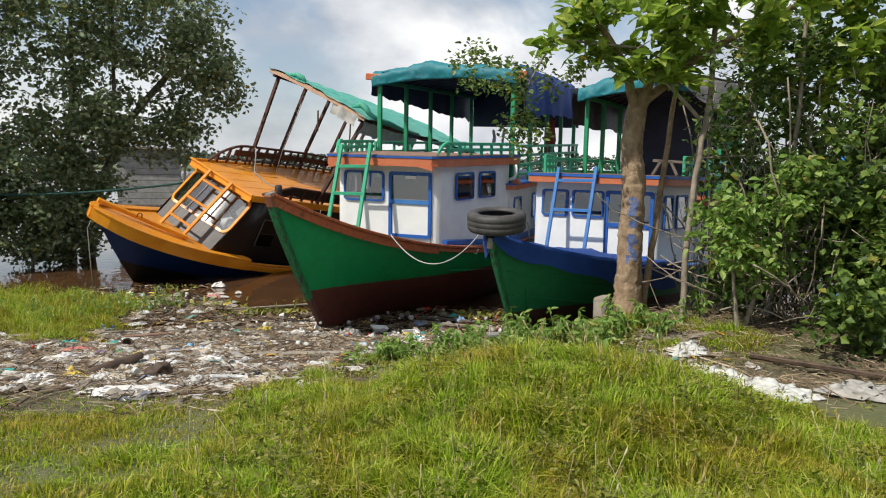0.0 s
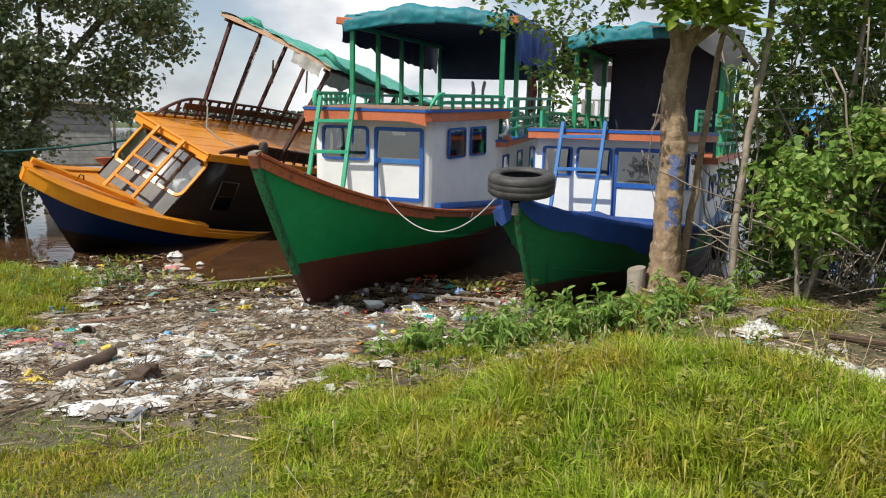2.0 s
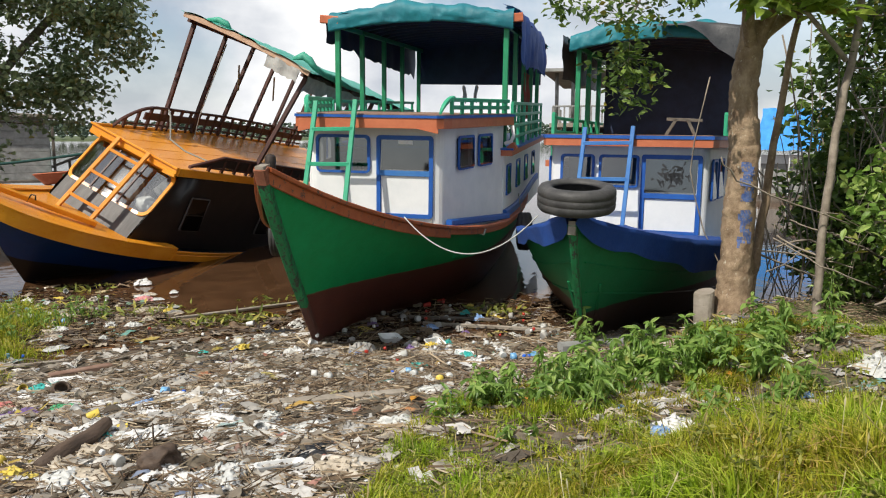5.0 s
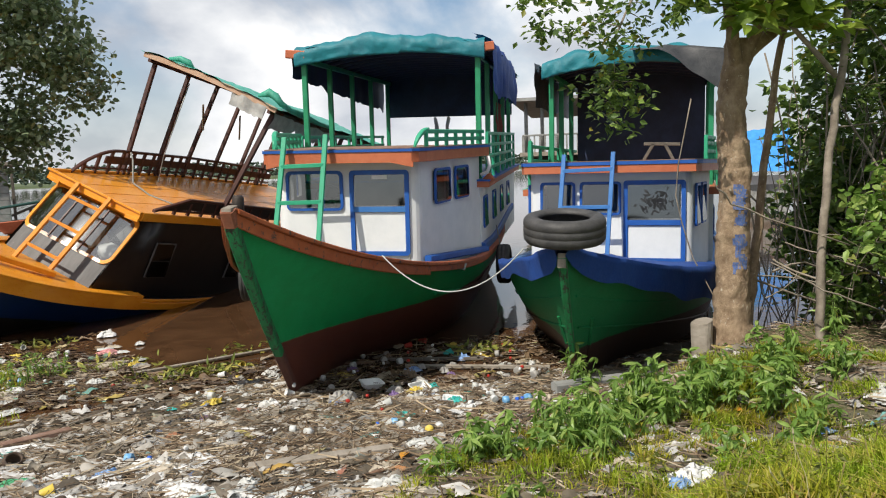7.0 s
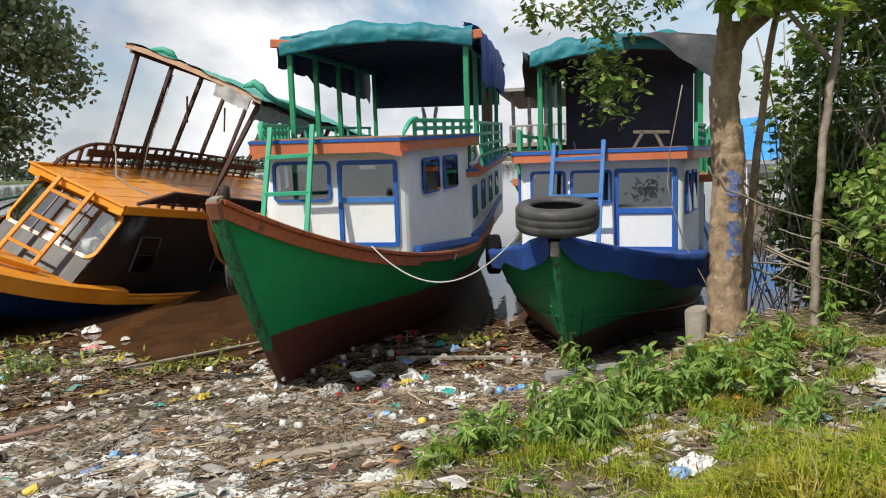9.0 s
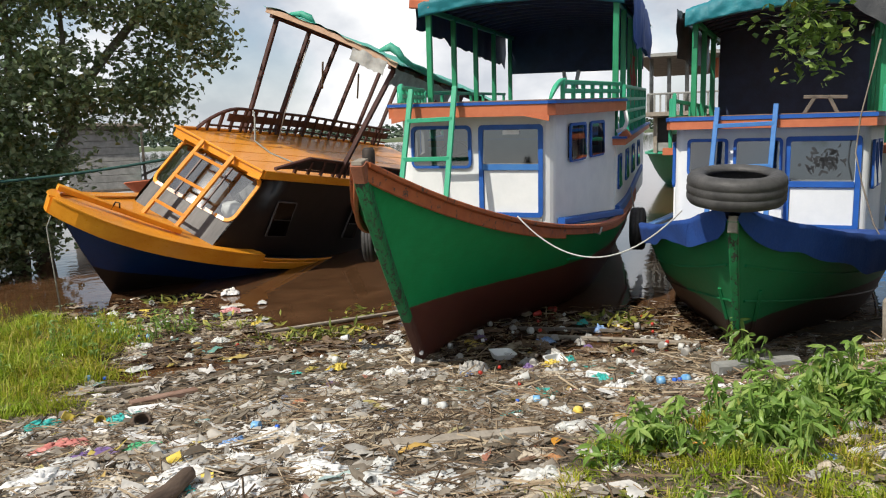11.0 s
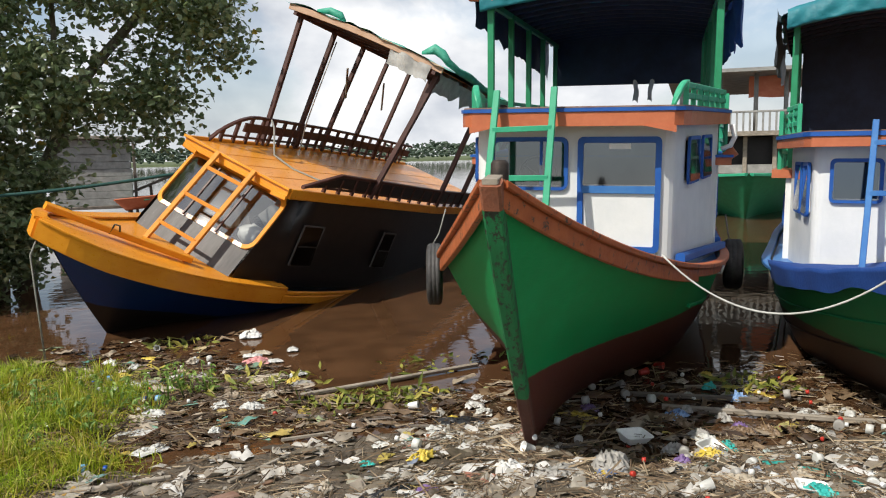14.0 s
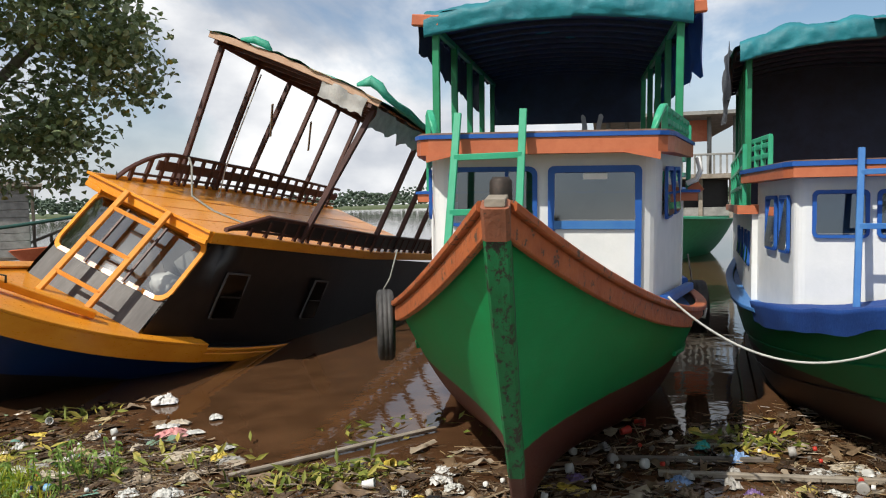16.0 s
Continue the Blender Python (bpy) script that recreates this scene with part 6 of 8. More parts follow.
tree("thicket", "tangled thicket of dark leaves and bare vines", [
    ([(6.0, 8.7, 0.5), (6.1, 8.7, 1.6), (6.2, 8.6, 2.8), (6.1, 8.4, 4.2)], 0.05, 0.02), ([(6.9, 8.4, 0.5), (7.0, 8.4, 1.8), (7.2, 8.3, 3.4), (7.1, 8.1, 5.2)], 0.06, 0.02), ([(7.8, 9.4, 0.4), (7.8, 9.4, 2.0), (8.0, 9.3, 4.4)], 0.06, 0.02), ([(6.6, 7.4, 0.6), (6.5, 7.3, 1.5), (6.4, 7.2, 2.6)], 0.03, 0.012),
], [((6.4, 7.9, 2.2), (0.9, 0.7, 1.0), 80), ((7.4, 8.4, 2.6), (1.1, 1.0, 2.0), 120), ((6.3, 8.9, 3.6), (0.9, 0.7, 0.8), 26), ((8.6, 8.6, 2.6), (1.4, 1.4, 2.4), 90), ((6.9, 7.3, 1.7), (0.9, 0.6, 0.9), 60), ((8.4, 7.4, 2.2), (1.4, 0.9, 1.6), 70), ((6.4, 9.7, 2.2), (0.8, 0.7, 1.6), 80), ((6.9, 9.4, 4.0), (1.0, 0.8, 1.1), 26), ((7.8, 10.2, 2.6), (1.1, 0.9, 2.0), 80), ((7.5, 10.5, 1.4), (0.8, 0.6, 1.4), 70), ((8.5, 10.6, 1.6), (0.9, 0.7, 1.6), 60), ((6.5, 9.9, 1.3), (0.5, 0.5, 1.0), 36), ((5.7, 8.9, 1.1), (0.35, 0.35, 0.6), 14), ((6.0, 7.1, 1.05), (0.8, 0.5, 0.4), 34), ((7.3, 6.8, 1.3), (0.9, 0.6, 0.7), 40)], LEAF_BUSH, TWIG, 0.095, 1.2, 22, 0.27, 29, twig_r=0.008)


def vine_tangle():
    rnd = random.Random(31)
    bm = bm_new()
    for k in range(230):
        x, y = rnd.uniform(5.5, 8.3), rnd.uniform(7.9, 10.3)
        p = Vector((x, y, ground_z(x, y) - 0.02))
        q = Vector((x + rnd.uniform(-0.7, 0.9), y + rnd.uniform(-0.7, 0.6), rnd.uniform(0.8, 3.6)))
        tube(bm, bent(p, q, rnd, 0.14, 8), [rnd.uniform(0.003, 0.011)] * 9, 4)
    for k in range(60):
        x, y = rnd.uniform(4.9, 7.6), rnd.uniform(7.4, 9.2)
        p = Vector((x, y, ground_z(x, y) + rnd.uniform(0.0, 1.0)))
        q = p + Vector((rnd.uniform(-1.2, 1.2), rnd.uniform(-0.6, 0.6), rnd.uniform(-0.2, 0.7)))
        tube(bm, bent(p, q, rnd, 0.2, 8), [rnd.uniform(0.004, 0.012)] * 9, 4)
    solo("vines", bm, TWIG, "bare tangled vines and dead branches", "vines", kind="stuff", smooth=True)


vine_tangle()


# ---- grass ----
def grass_edge(y):
    """The left edge of the tall grass."""
    return lerp_table([(0, -0.9), (3, -0.75), (4.7, -0.45), (6.0, -0.15), (7.1, 0.15), (8.0, 0.75), (8.5, 1.6), (8.9, 3.2)], y)


def in_tall(x, y):
    if y > 8.8 + 0.2 * noise.noise((x * 2, 0, 5)):
        return False
    edge = grass_edge(y) + 0.22 * noise.noise((y * 1.6, x * 1.6, 0))
    if x < edge:
        return False
    # litter strip under the trees on the right
    if x > 3.55 and 4.2 < y < 9 and x > 3.75 + 0.18 * (7 - y) * 0.5 + 0.2 * noise.noise((y * 2, 1, 1)):
        return x < 3.9 and y > 8.2
    return True


def grass_blades(name, label, count, area, accept, height, width, seed, tilt=0.35):
    rnd = np.random.RandomState(seed)
    vs, fs = [], []
    made = 0
    tries = 0
    while made < count and tries < count * 6:
        tries += 1
        x = rnd.uniform(area[0], area[1])
        y = rnd.uniform(area[2], area[3])
        rim = min(x - area[0], area[1] - x, y - area[2], area[3] - y)
        dens = accept(x, y) * smoothstep(0.0, 0.9, rim + 0.45 * noise.noise((x * 0.9, y * 0.9, 17)))
        if rnd.rand() > dens:
            continue
        tuft = 0.5 + 0.95 * max(0.0, noise.noise((x * 2.7, y * 2.7, 8)) + 0.35)
        h = height * rnd.uniform(0.45, 1.15) * tuft * (0.35 + 0.65 * min(dens, 1))
        a = rnd.rand() * math.tau
        lean = abs(rnd.normal(0, tilt))
        dx = math.cos(a) * lean + 0.42 * noise.noise((x * 2.6, y * 2.6, 21))
        dy = math.sin(a) * lean + 0.42 * noise.noise((x * 2.6, y * 2.6, 31))
        b = a + rnd.uniform(0.8, 2.3)
        wx, wy = math.cos(b) * width * rnd.uniform(0.6, 1.3), math.sin(b) * width * rnd.uniform(0.6, 1.3)
        z = max(ground_z(x, y), -0.02) - 0.01
        i = len(vs)
        vs.extend([(x - wx, y - wy, z), (x + wx, y + wy, z), (x + dx * h * 0.35 + wx * 0.85, y + dy * h * 0.35 + wy * 0.85, z + h * 0.55), (x + dx * h * 0.35 - wx * 0.85, y + dy * h * 0.35 - wy * 0.85, z + h * 0.55), (x + dx * h * 1.1, y + dy * h * 1.1, z + h * (1 - 0.35 * lean))])
        fs.extend([(i, i + 1, i + 2, i + 3), (i + 3, i + 2, i + 4)])
        made += 1
    ob = faces_mesh(name, vs, fs, GRASS)
    tagged(ob, label, "grass", kind="stuff")


def tall_density(x, y):
    if not in_tall(x, y):
        return 0.0
    e = smoothstep(0, 0.5, x - grass_edge(y)) * 0.6 + 0.4
    # thinner, shorter growth among the weeds near the shore
    far = smoothstep(5.9, 6.9, y)
    patch = smoothstep(-0.22, 0.28, noise.noise((x * 2.3, y * 2.3, 12)) + 0.5 * noise.noise((x * 6, y * 6, 12)))
    return e * (1.0 - far) + far * (0.16 + 0.50 * patch)


grass_blades("grass", "tall bright green grass on the hump", 205000, (-2.0, 6.2, 0.2, 9.9), tall_density, 0.165, 0.0044, 51, 0.75)
grass_blades("grass", "grass behind and beside the walk", 26000, (-8, 9, -7, 2.2), lambda x, y: 0.9 * smoothstep(2.2, 0.6, y + 0.8 * noise.noise((x * 0.7, y * 0.7, 6))), 0.25, 0.006, 52)


grass_blades("grass", "grass round the foot of the trees", 9000, (2.4, 5.6, 7.0, 9.3), lambda x, y: 0.75 * smoothstep(-0.25, 0.2, noise.noise((x * 2.0, y * 2.0, 33))), 0.19, 0.0046, 55, 0.8)


def hump_herbs():
    """Low leafy herbs and thin seed stalks that stand among the grass of the hump."""
    rnd = random.Random(57)
    spots = []
    for k in range(1500):
        x, y = rnd.uniform(-0.8, 4.6), rnd.uniform(1.2, 7.4)
        if tall_density(x, y) < 0.5 or noise.noise((x * 1.8, y * 1.8, 40)) < -0.05:
            continue
        h = rnd.uniform(0.06, 0.2)
        spots.append(((x, y, ground_z(x, y) + h), (0.05, 0.05, 0.05), rnd.randint(7, 14)))
    vs, fs = leaf_cloud(spots, 0.020, 2.0, 58, 0.1)
    ob = faces_mesh("low_herbs", vs, fs, many("olive_herb_leaf", [(0, (0.08, 0.10, 0.012)), (0.6, (0.20, 0.22, 0.03)), (1, (0.36, 0.33, 0.08))], 0.6, 0.3))
    tagged(ob, "low olive herbs among the tall grass", "herbs", kind="stuff")
    bm = bm_new()
    made = 0
    while made < 420:
        x, y = rnd.uniform(-0.6, 4.6), rnd.uniform(1.4, 6.8)
        if rnd.random() > tall_density(x, y):
            continue
        made += 1
        z, h = ground_z(x, y), rnd.uniform(0.14, 0.30)
        dx, dy = rnd.gauss(0, 0.22) * h, rnd.gauss(0, 0.22) * h
        top = Vector((x + dx, y + dy, z + h))
        tube(bm, [(x, y, z), (x + dx * 0.4, y + dy * 0.4, z + h * 0.6), top, top + Vector((dx * 0.12, dy * 0.12, 0.03 * rnd.uniform(0.3, 1.2))), top + Vector((dx * 0.2, dy * 0.2, 0.045))], [0.0016, 0.0014, 0.0016, rnd.uniform(0.003, 0.0065), 0.001], 4)
    solo("seed_stalks", bm, many("dry_seed_stalk", [(0, (0.18, 0.15, 0.05)), (0.6, (0.36, 0.30, 0.11)), (1, (0.60, 0.55, 0.36))], 0.8, 0.1), "dry seed stalks standing above the grass", "grass", kind="stuff")


hump_herbs()


def left_density(x, y):
    d = min(math.hypot((x + 3.25) / 1.75, (y - 13.1) / 2.3), math.hypot((x + 2.05) / 0.5, (y - 13.55) / 0.75) + 0.15) + 0.5 * noise.noise((x * 1.5, y * 1.5, 2))
    return max(smoothstep(1.05, 0.75, d), 0.7 * smoothstep(-4.0, -4.6, x) * smoothstep(17.5, 15, y) * smoothstep(9.5, 11, y))


grass_blades("grass", "sunlit grass tuft beside the litter", 32000, (-8, -1.7, 9.8, 17.5), left_density, 0.29, 0.0048, 53, 0.9)


def path_density(x, y):
    if in_tall(x, y):
        return 0.0
    n = noise.noise((x * 1.1, y * 1.1, 9)) + 0.4 * noise.noise((x * 4, y * 4, 9))
    return 0.85 * smoothstep(0.0, 0.45, n) * smoothstep(8.2, 6.6, y) + 0.95 * smoothstep(7.4, 6.0, y) * (0.5 + 0.5 * smoothstep(-0.25, 0.25, noise.noise((x * 1.7, y * 0.8, 4)))) + 0.5 * smoothstep(0.2, 0.5, n) * smoothstep(0.0, 0.8, x) * smoothstep(9.3, 8.4, y)


grass_blades("grass", "short trodden grass by the path", 105000, (-6.0, 2.6, 0.2, 10.2), path_density, 0.09, 0.0038, 54, 0.7)


# ---- broad-leaved weeds ----
def weed(x, y, h, seed, small=False):
    """A few upright stalks that carry whorls of long drooping leaves."""
    rnd = random.Random(seed)
    z = max(ground_z(x, y), 0.0)
    t = thing("weed_plant", "bright green broad-leaved weed on the bank", "plant", Matrix.Translation((x, y, z)), "weeds on the bank")
    bm = bm_new()
    spots = []
    for k in range(rnd.randint(2, 4)):
        a = rnd.uniform(0, math.tau)
        r = rnd.uniform(0.03, 0.16)
        hh = h * rnd.uniform(0.55, 1.1)
        pts = [(0.2 * r * math.cos(a), 0.2 * r * math.sin(a), -0.03), (0.6 * r * math.cos(a), 0.6 * r * math.sin(a), hh * 0.55), (r * math.cos(a), r * math.sin(a), hh)]
        tube(bm, pts, [0.007, 0.005, 0.003], 5)
        n = max(3, int(hh / 0.07))
        for q in range(n):
            f = 0.28 + 0.72 * q / (n - 1)
            b = rnd.uniform(0, math.tau)
            out = (0.075 if q < n - 1 else 0.0) * rnd.uniform(0.5, 1.2)
            c = (r * f * math.cos(a) + out * math.cos(b), r * f * math.sin(a) + out * math.sin(b), hh * f + 0.02)
            tube(bm, [(r * f * math.cos(a), r * f * math.sin(a), hh * f), c], 0.002, 4)
            spots.append((c, (0.012, 0.012, 0.008), rnd.randint(4, 6)))
    tagged(part("stalk", bm, LEAF_WEED, t, "", True), kind="stuff")
    vs, fs = leaf_cloud(spots, 0.024 if small else 0.039, 2.6, seed, 0.5, True)
    lf = faces_mesh("foliage", vs, fs, LEAF_WEED)
    lf.parent = t
    tagged(lf, kind="stuff")


rw_ = random.Random(77)
# clumps: centre, spread, number, height
CLUMPS = [((1.99, 7.85), 0.26, 11, 0.36), ((2.15, 8.35), 0.28, 8, 0.30), ((2.72, 8.46), 0.20, 7, 0.46), ((2.97, 8.12), 0.22, 8, 0.38), ((3.36, 7.95), 0.24, 9, 0.38), ((3.85, 8.05), 0.24, 6, 0.32), ((4.24, 7.9), 0.16, 3, 0.34), ((1.42, 8.18), 0.18, 6, 0.22)]
for (cx_, cy_), sp_, count_, h_ in CLUMPS:
    for k in range(count_):
        weed(cx_ + rw_.gauss(0, sp_ * 0.6), cy_ + rw_.gauss(0, sp_ * 0.6), h_ * rw_.uniform(0.7, 1.15), rw_.randint(1, 99999))
for k, (x, y, h) in enumerate([(3.18, 9.75, 0.42), (3.05, 9.55, 0.3), (5.1, 8.6, 0.35), (4.7, 8.2, 0.3), (1.0, 7.9, 0.16), (1.2, 7.3, 0.14), (2.6, 7.3, 0.18), (3.2, 7.2, 0.16), (3.6, 7.4, 0.2)]):
    weed(x, y, h, 300 + k)
for k, (x, y, h) in enumerate([(-1.78, 13.75, 0.34), (-1.62, 13.85, 0.26), (-1.95, 13.6, 0.36), (-2.15, 13.75, 0.34), (-1.85, 13.95, 0.30), (-2.4, 13.5, 0.3), (-2.05, 13.35, 0.24), (-2.6, 13.9, 0.32), (-2.8, 12.6, 0.28), (-3.2, 12.3, 0.3), (-2.5, 12.9, 0.26), (-3.6, 12.8, 0.34), (-3.0, 13.4, 0.34), (-2.4, 12.3, 0.22), (-3.9, 12.2, 0.3), (-3.3, 13.8, 0.34), (-2.7, 13.2, 0.3)]):
    weed(x, y, h, 340 + k, True)


# ---- litter ----


def thin_plastic(name, tint, body, share):
    """Thin clear plastic: mostly see-through, with a milky glossy share."""
    m, n, l, p = principled(name)
    p.inputs["Base Color"].default_value = rgba(body)
    p.inputs["Roughness"].default_value = 0.18
    tr = n.new("ShaderNodeBsdfTransparent")
    tr.inputs["Color"].default_value = rgba(tint)
    nz = n.new("ShaderNodeTexNoise")
    nz.inputs["Scale"].default_value = 30
    mr = n.new("ShaderNodeMapRange")
    mr.inputs["To Min"].default_value = share - 0.12
    mr.inputs["To Max"].default_value = share + 0.12
    mx = n.new("ShaderNodeMixShader")
    l.new(nz.outputs["Fac"], mr.inputs["Value"])
    l.new(mr.outputs["Result"], mx.inputs["Fac"])
    l.new(tr.outputs["BSDF"], mx.inputs[1])
    l.new(p.outputs["BSDF"], mx.inputs[2])
    l.new(mx.outputs["Shader"], n["Material Output"].inputs["Surface"])
    return m


CLEAR_PLASTIC = thin_plastic("clear_bottle_plastic", (0.82, 0.86, 0.86), (0.36, 0.40, 0.41), 0.62)
BLUE_PLASTIC = thin_plastic("blue_bottle_plastic", (0.25, 0.55, 0.85), (0.10, 0.36, 0.70), 0.62)
AMBER_PLASTIC = thin_plastic("stained_bottle_plastic", (0.75, 0.55, 0.34), (0.34, 0.22, 0.11), 0.6)
SCRAPS = many("plastic_scraps", [(0.0, (0.07, 0.055, 0.04)), (0.18, (0.16, 0.13, 0.09)), (0.40, (0.28, 0.24, 0.19)), (0.66, (0.44, 0.405, 0.35)), (0.84, (0.58, 0.555, 0.51)), (0.95, (0.75, 0.74, 0.72)), (0.955, (0.10, 0.36, 0.33)), (0.975, (0.48, 0.17, 0.12)), (0.985, (0.50, 0.40, 0.06)), (1.0, (0.12, 0.20, 0.42))], 0.5, 0.15, 0.4)
WET_STRAW = many("wet_reed_bits", [(0.0, (0.03, 0.02, 0.012)), (0.5, (0.10, 0.065, 0.035)), (0.85, (0.22, 0.155, 0.08)), (1.0, (0.40, 0.31, 0.17))], 0.4)
STRAW = many("dead_straw", [(0.0, (0.05, 0.034, 0.02)), (0.45, (0.15, 0.10, 0.06)), (0.8, (0.29, 0.215, 0.135)), (1.0, (0.48, 0.40, 0.28))], 0.85)


def litter_density(x, y):
    if in_tall(x, y) and y < 8.5:
        return 0.16 * smoothstep(6.5, 7.0, y)
    left = smoothstep(-5.2, -3.2, x)
    if y > 12.4:
        # afloat: among the boats' bows
        far = 13.5 + 1.6 * smoothstep(-0.4, -1.1, x)
        return 0.30 * smoothstep(13.5, 12.6, y) * smoothstep(0.2, 0.9, x) + 0.60 * smoothstep(far, far - 0.9, y) * smoothstep(-3.6, -2.6, x) * smoothstep(0.9, 0.3, x) + 0.38 * smoothstep(17.5, 15, y) * smoothstep(-1.0, -2.0, x) * smoothstep(-4.2, -3.0, x)
    if left_density(x, y) > 0.5:
        return 0.05
    band = smoothstep(6.2, 7.4, y) + 0.0
    if x < -1.1:
        band = smoothstep(6.9, 7.9, y)
    core = 1.0 - 0.70 * smoothstep(10.7, 11.5, y) * smoothstep(0.6, -0.3, x)
    core *= 1.0 - 0.65 * smoothstep(10.8, 11.8, y) * smoothstep(1.4, 2.2, x)
    return left * band * core * max(0.08, 0.62 + 0.5 * noise.noise((x * 0.9, y * 0.9, 4)) + 0.7 * noise.noise((x * 2.6, y * 2.6, 14))) * smoothstep(5.0, 3.8, x)


def surface_z(x, y):
    return max(ground_z(x, y), 0.004)


WET_SCRAPS = many("wet_brown_scraps", [(0.0, (0.035, 0.022, 0.014)), (0.45, (0.10, 0.062, 0.036)), (0.75, (0.22, 0.15, 0.09)), (0.93, (0.42, 0.36, 0.28)), (0.965, (0.45, 0.33, 0.06)), (1.0, (0.10, 0.30, 0.28))], 0.25, 0.05, 0.4, 0.6)


def in_wet(x, y):
    return y > 10.9 and x > 0.9 or y > 12.2


def scraps_mesh(name, label, count, seed, material, wet):
    """Crumpled scraps with ragged rounded outlines, each its own island."""
    rnd = np.random.RandomState(seed)
    vs, fs = [], []
    made = 0
    while made < count:
        x, y = rnd.uniform(-5.0, 5.0), rnd.uniform(6.2, 16.5)
        if in_wet(x, y) != wet or rnd.rand() > litter_density(x, y):
            continue
        made += 1
        s = 0.02 + 0.15 * rnd.rand() ** 2.3
        a = rnd.normal(0.1, 0.7)
        asp = rnd.uniform(0.2, 0.65)
        ca, sa = math.cos(a), math.sin(a)
        z = surface_z(x, y)
        tx, ty = rnd.normal(0, 0.09, 2)
        lift = rnd.uniform(0.0, 0.018) + s * 0.08
        b = len(vs)
        n = 10
        ph = rnd.rand(4) * math.tau
        fold = rnd.uniform(0.05, 0.22)
        rim = rnd.normal(0, 0.13, n)
        crump = rnd.normal(0, 1, (3, n))

        def put(u, v, h):
            vs.append((x + u * ca - v * sa, y + u * sa + v * ca, max(z + 0.002, z + lift + u * tx + v * ty + h)))

        put(0, 0, s * rnd.uniform(0.0, 0.2))
        for ri, ring in enumerate((0.36, 0.7, 1.0)):
            for k in range(n):
                t = math.tau * k / n
                q = ring * s * (0.8 + 0.25 * math.sin(2 * t + ph[0]) + 0.22 * math.sin(3 * t + ph[1]) + rim[k] + 0.06 * crump[ri, k])
                u, v = q * math.cos(t), q * math.sin(t) * asp
                put(u, v, s * (fold * math.sin(u / s * 4.2 + ph[2]) * math.cos(v / s * 5.0 + ph[3]) + 0.06 * crump[ri, k]))
        for k in range(n):
            j = (k + 1) % n
            fs.append((b, b + 1 + k, b + 1 + j))
            for ri in (0, 1):
                o = b + 1 + n * ri
                fs.append((o + k, o + n + k, o + n + j, o + j))
    ob = faces_mesh(name, vs, fs, material, True)
    tagged(ob, label, "litter", kind="stuff")


def straw_mesh(name, label, count, seed, material, wet):
    rnd = np.random.RandomState(seed)
    vs, fs = [], []
    made = 0
    while made < count:
        x, y = rnd.uniform(-4.5, 7.0), rnd.uniform(4.6, 15.2)
        if in_wet(x, y) != wet:
            continue
        root = math.hypot((x - 0.50) / 0.85, (y - 9.15) / 0.45) < 1
        if rnd.rand() > max(litter_density(x, y) * 0.9, 0.16 if 6 < y < 12.0 and not in_tall(x, y) else 0, 0.3 * smoothstep(5.2, 6.4, y + 0.5 * noise.noise((x, y, 3))) * smoothstep(7.0, 6.0, x) if x > 3.9 and y < 9 else 0, 1.0 if root else 0):
            continue
        made += 1
        L = rnd.uniform(0.04, 0.16) + (0.35 * rnd.rand() if rnd.rand() < 0.08 else 0)
        r = rnd.uniform(0.0014, 0.004) * (1.8 if L > 0.25 else 1)
        a = rnd.rand() * math.tau
        e = rnd.normal(0, 0.12)
        d = np.array([math.cos(a) * math.cos(e), math.sin(a) * math.cos(e), math.sin(e)])
        s = np.array([-math.sin(a), math.cos(a), 0]) * r
        u = np.array([0, 0, r])
        c = np.array([x, y, surface_z(x, y) + rnd.uniform(0.004, 0.05)])
        p, q = c - d * L / 2, c + d * L / 2
        b = len(vs)
        vs.extend([tuple(p + s), tuple(p - s), tuple(p + u * 1.6), tuple(q + s), tuple(q - s), tuple(q + u * 1.6)])
        fs.extend([(b, b + 3, b + 5, b + 2), (b + 1, b + 2, b + 5, b + 4), (b, b + 1, b + 4, b + 3)])
    ob = faces_mesh(name, vs, fs, material)
    tagged(ob, label, "straw", kind="stuff")


scraps_mesh("litter_scraps", "crumpled scraps of plastic and paper washed ashore", 8600, 61, SCRAPS, False)
scraps_mesh("wet_scraps", "wet brown scraps afloat between the hulls", 2600, 63, WET_SCRAPS, True)
straw_mesh("dead_straw", "dead straw, twigs and reed bits on the shore", 27000, 62, STRAW, False)
straw_mesh("wet_straw", "dark wet twigs and reed bits afloat", 5200, 64, WET_STRAW, True)


def rag_colours(name, a, b, rough=0.5):
    return paint(name, a, b, 9, rough, 0.5, tuple(0.55 * c + 0.04 for c in a), 0.68)


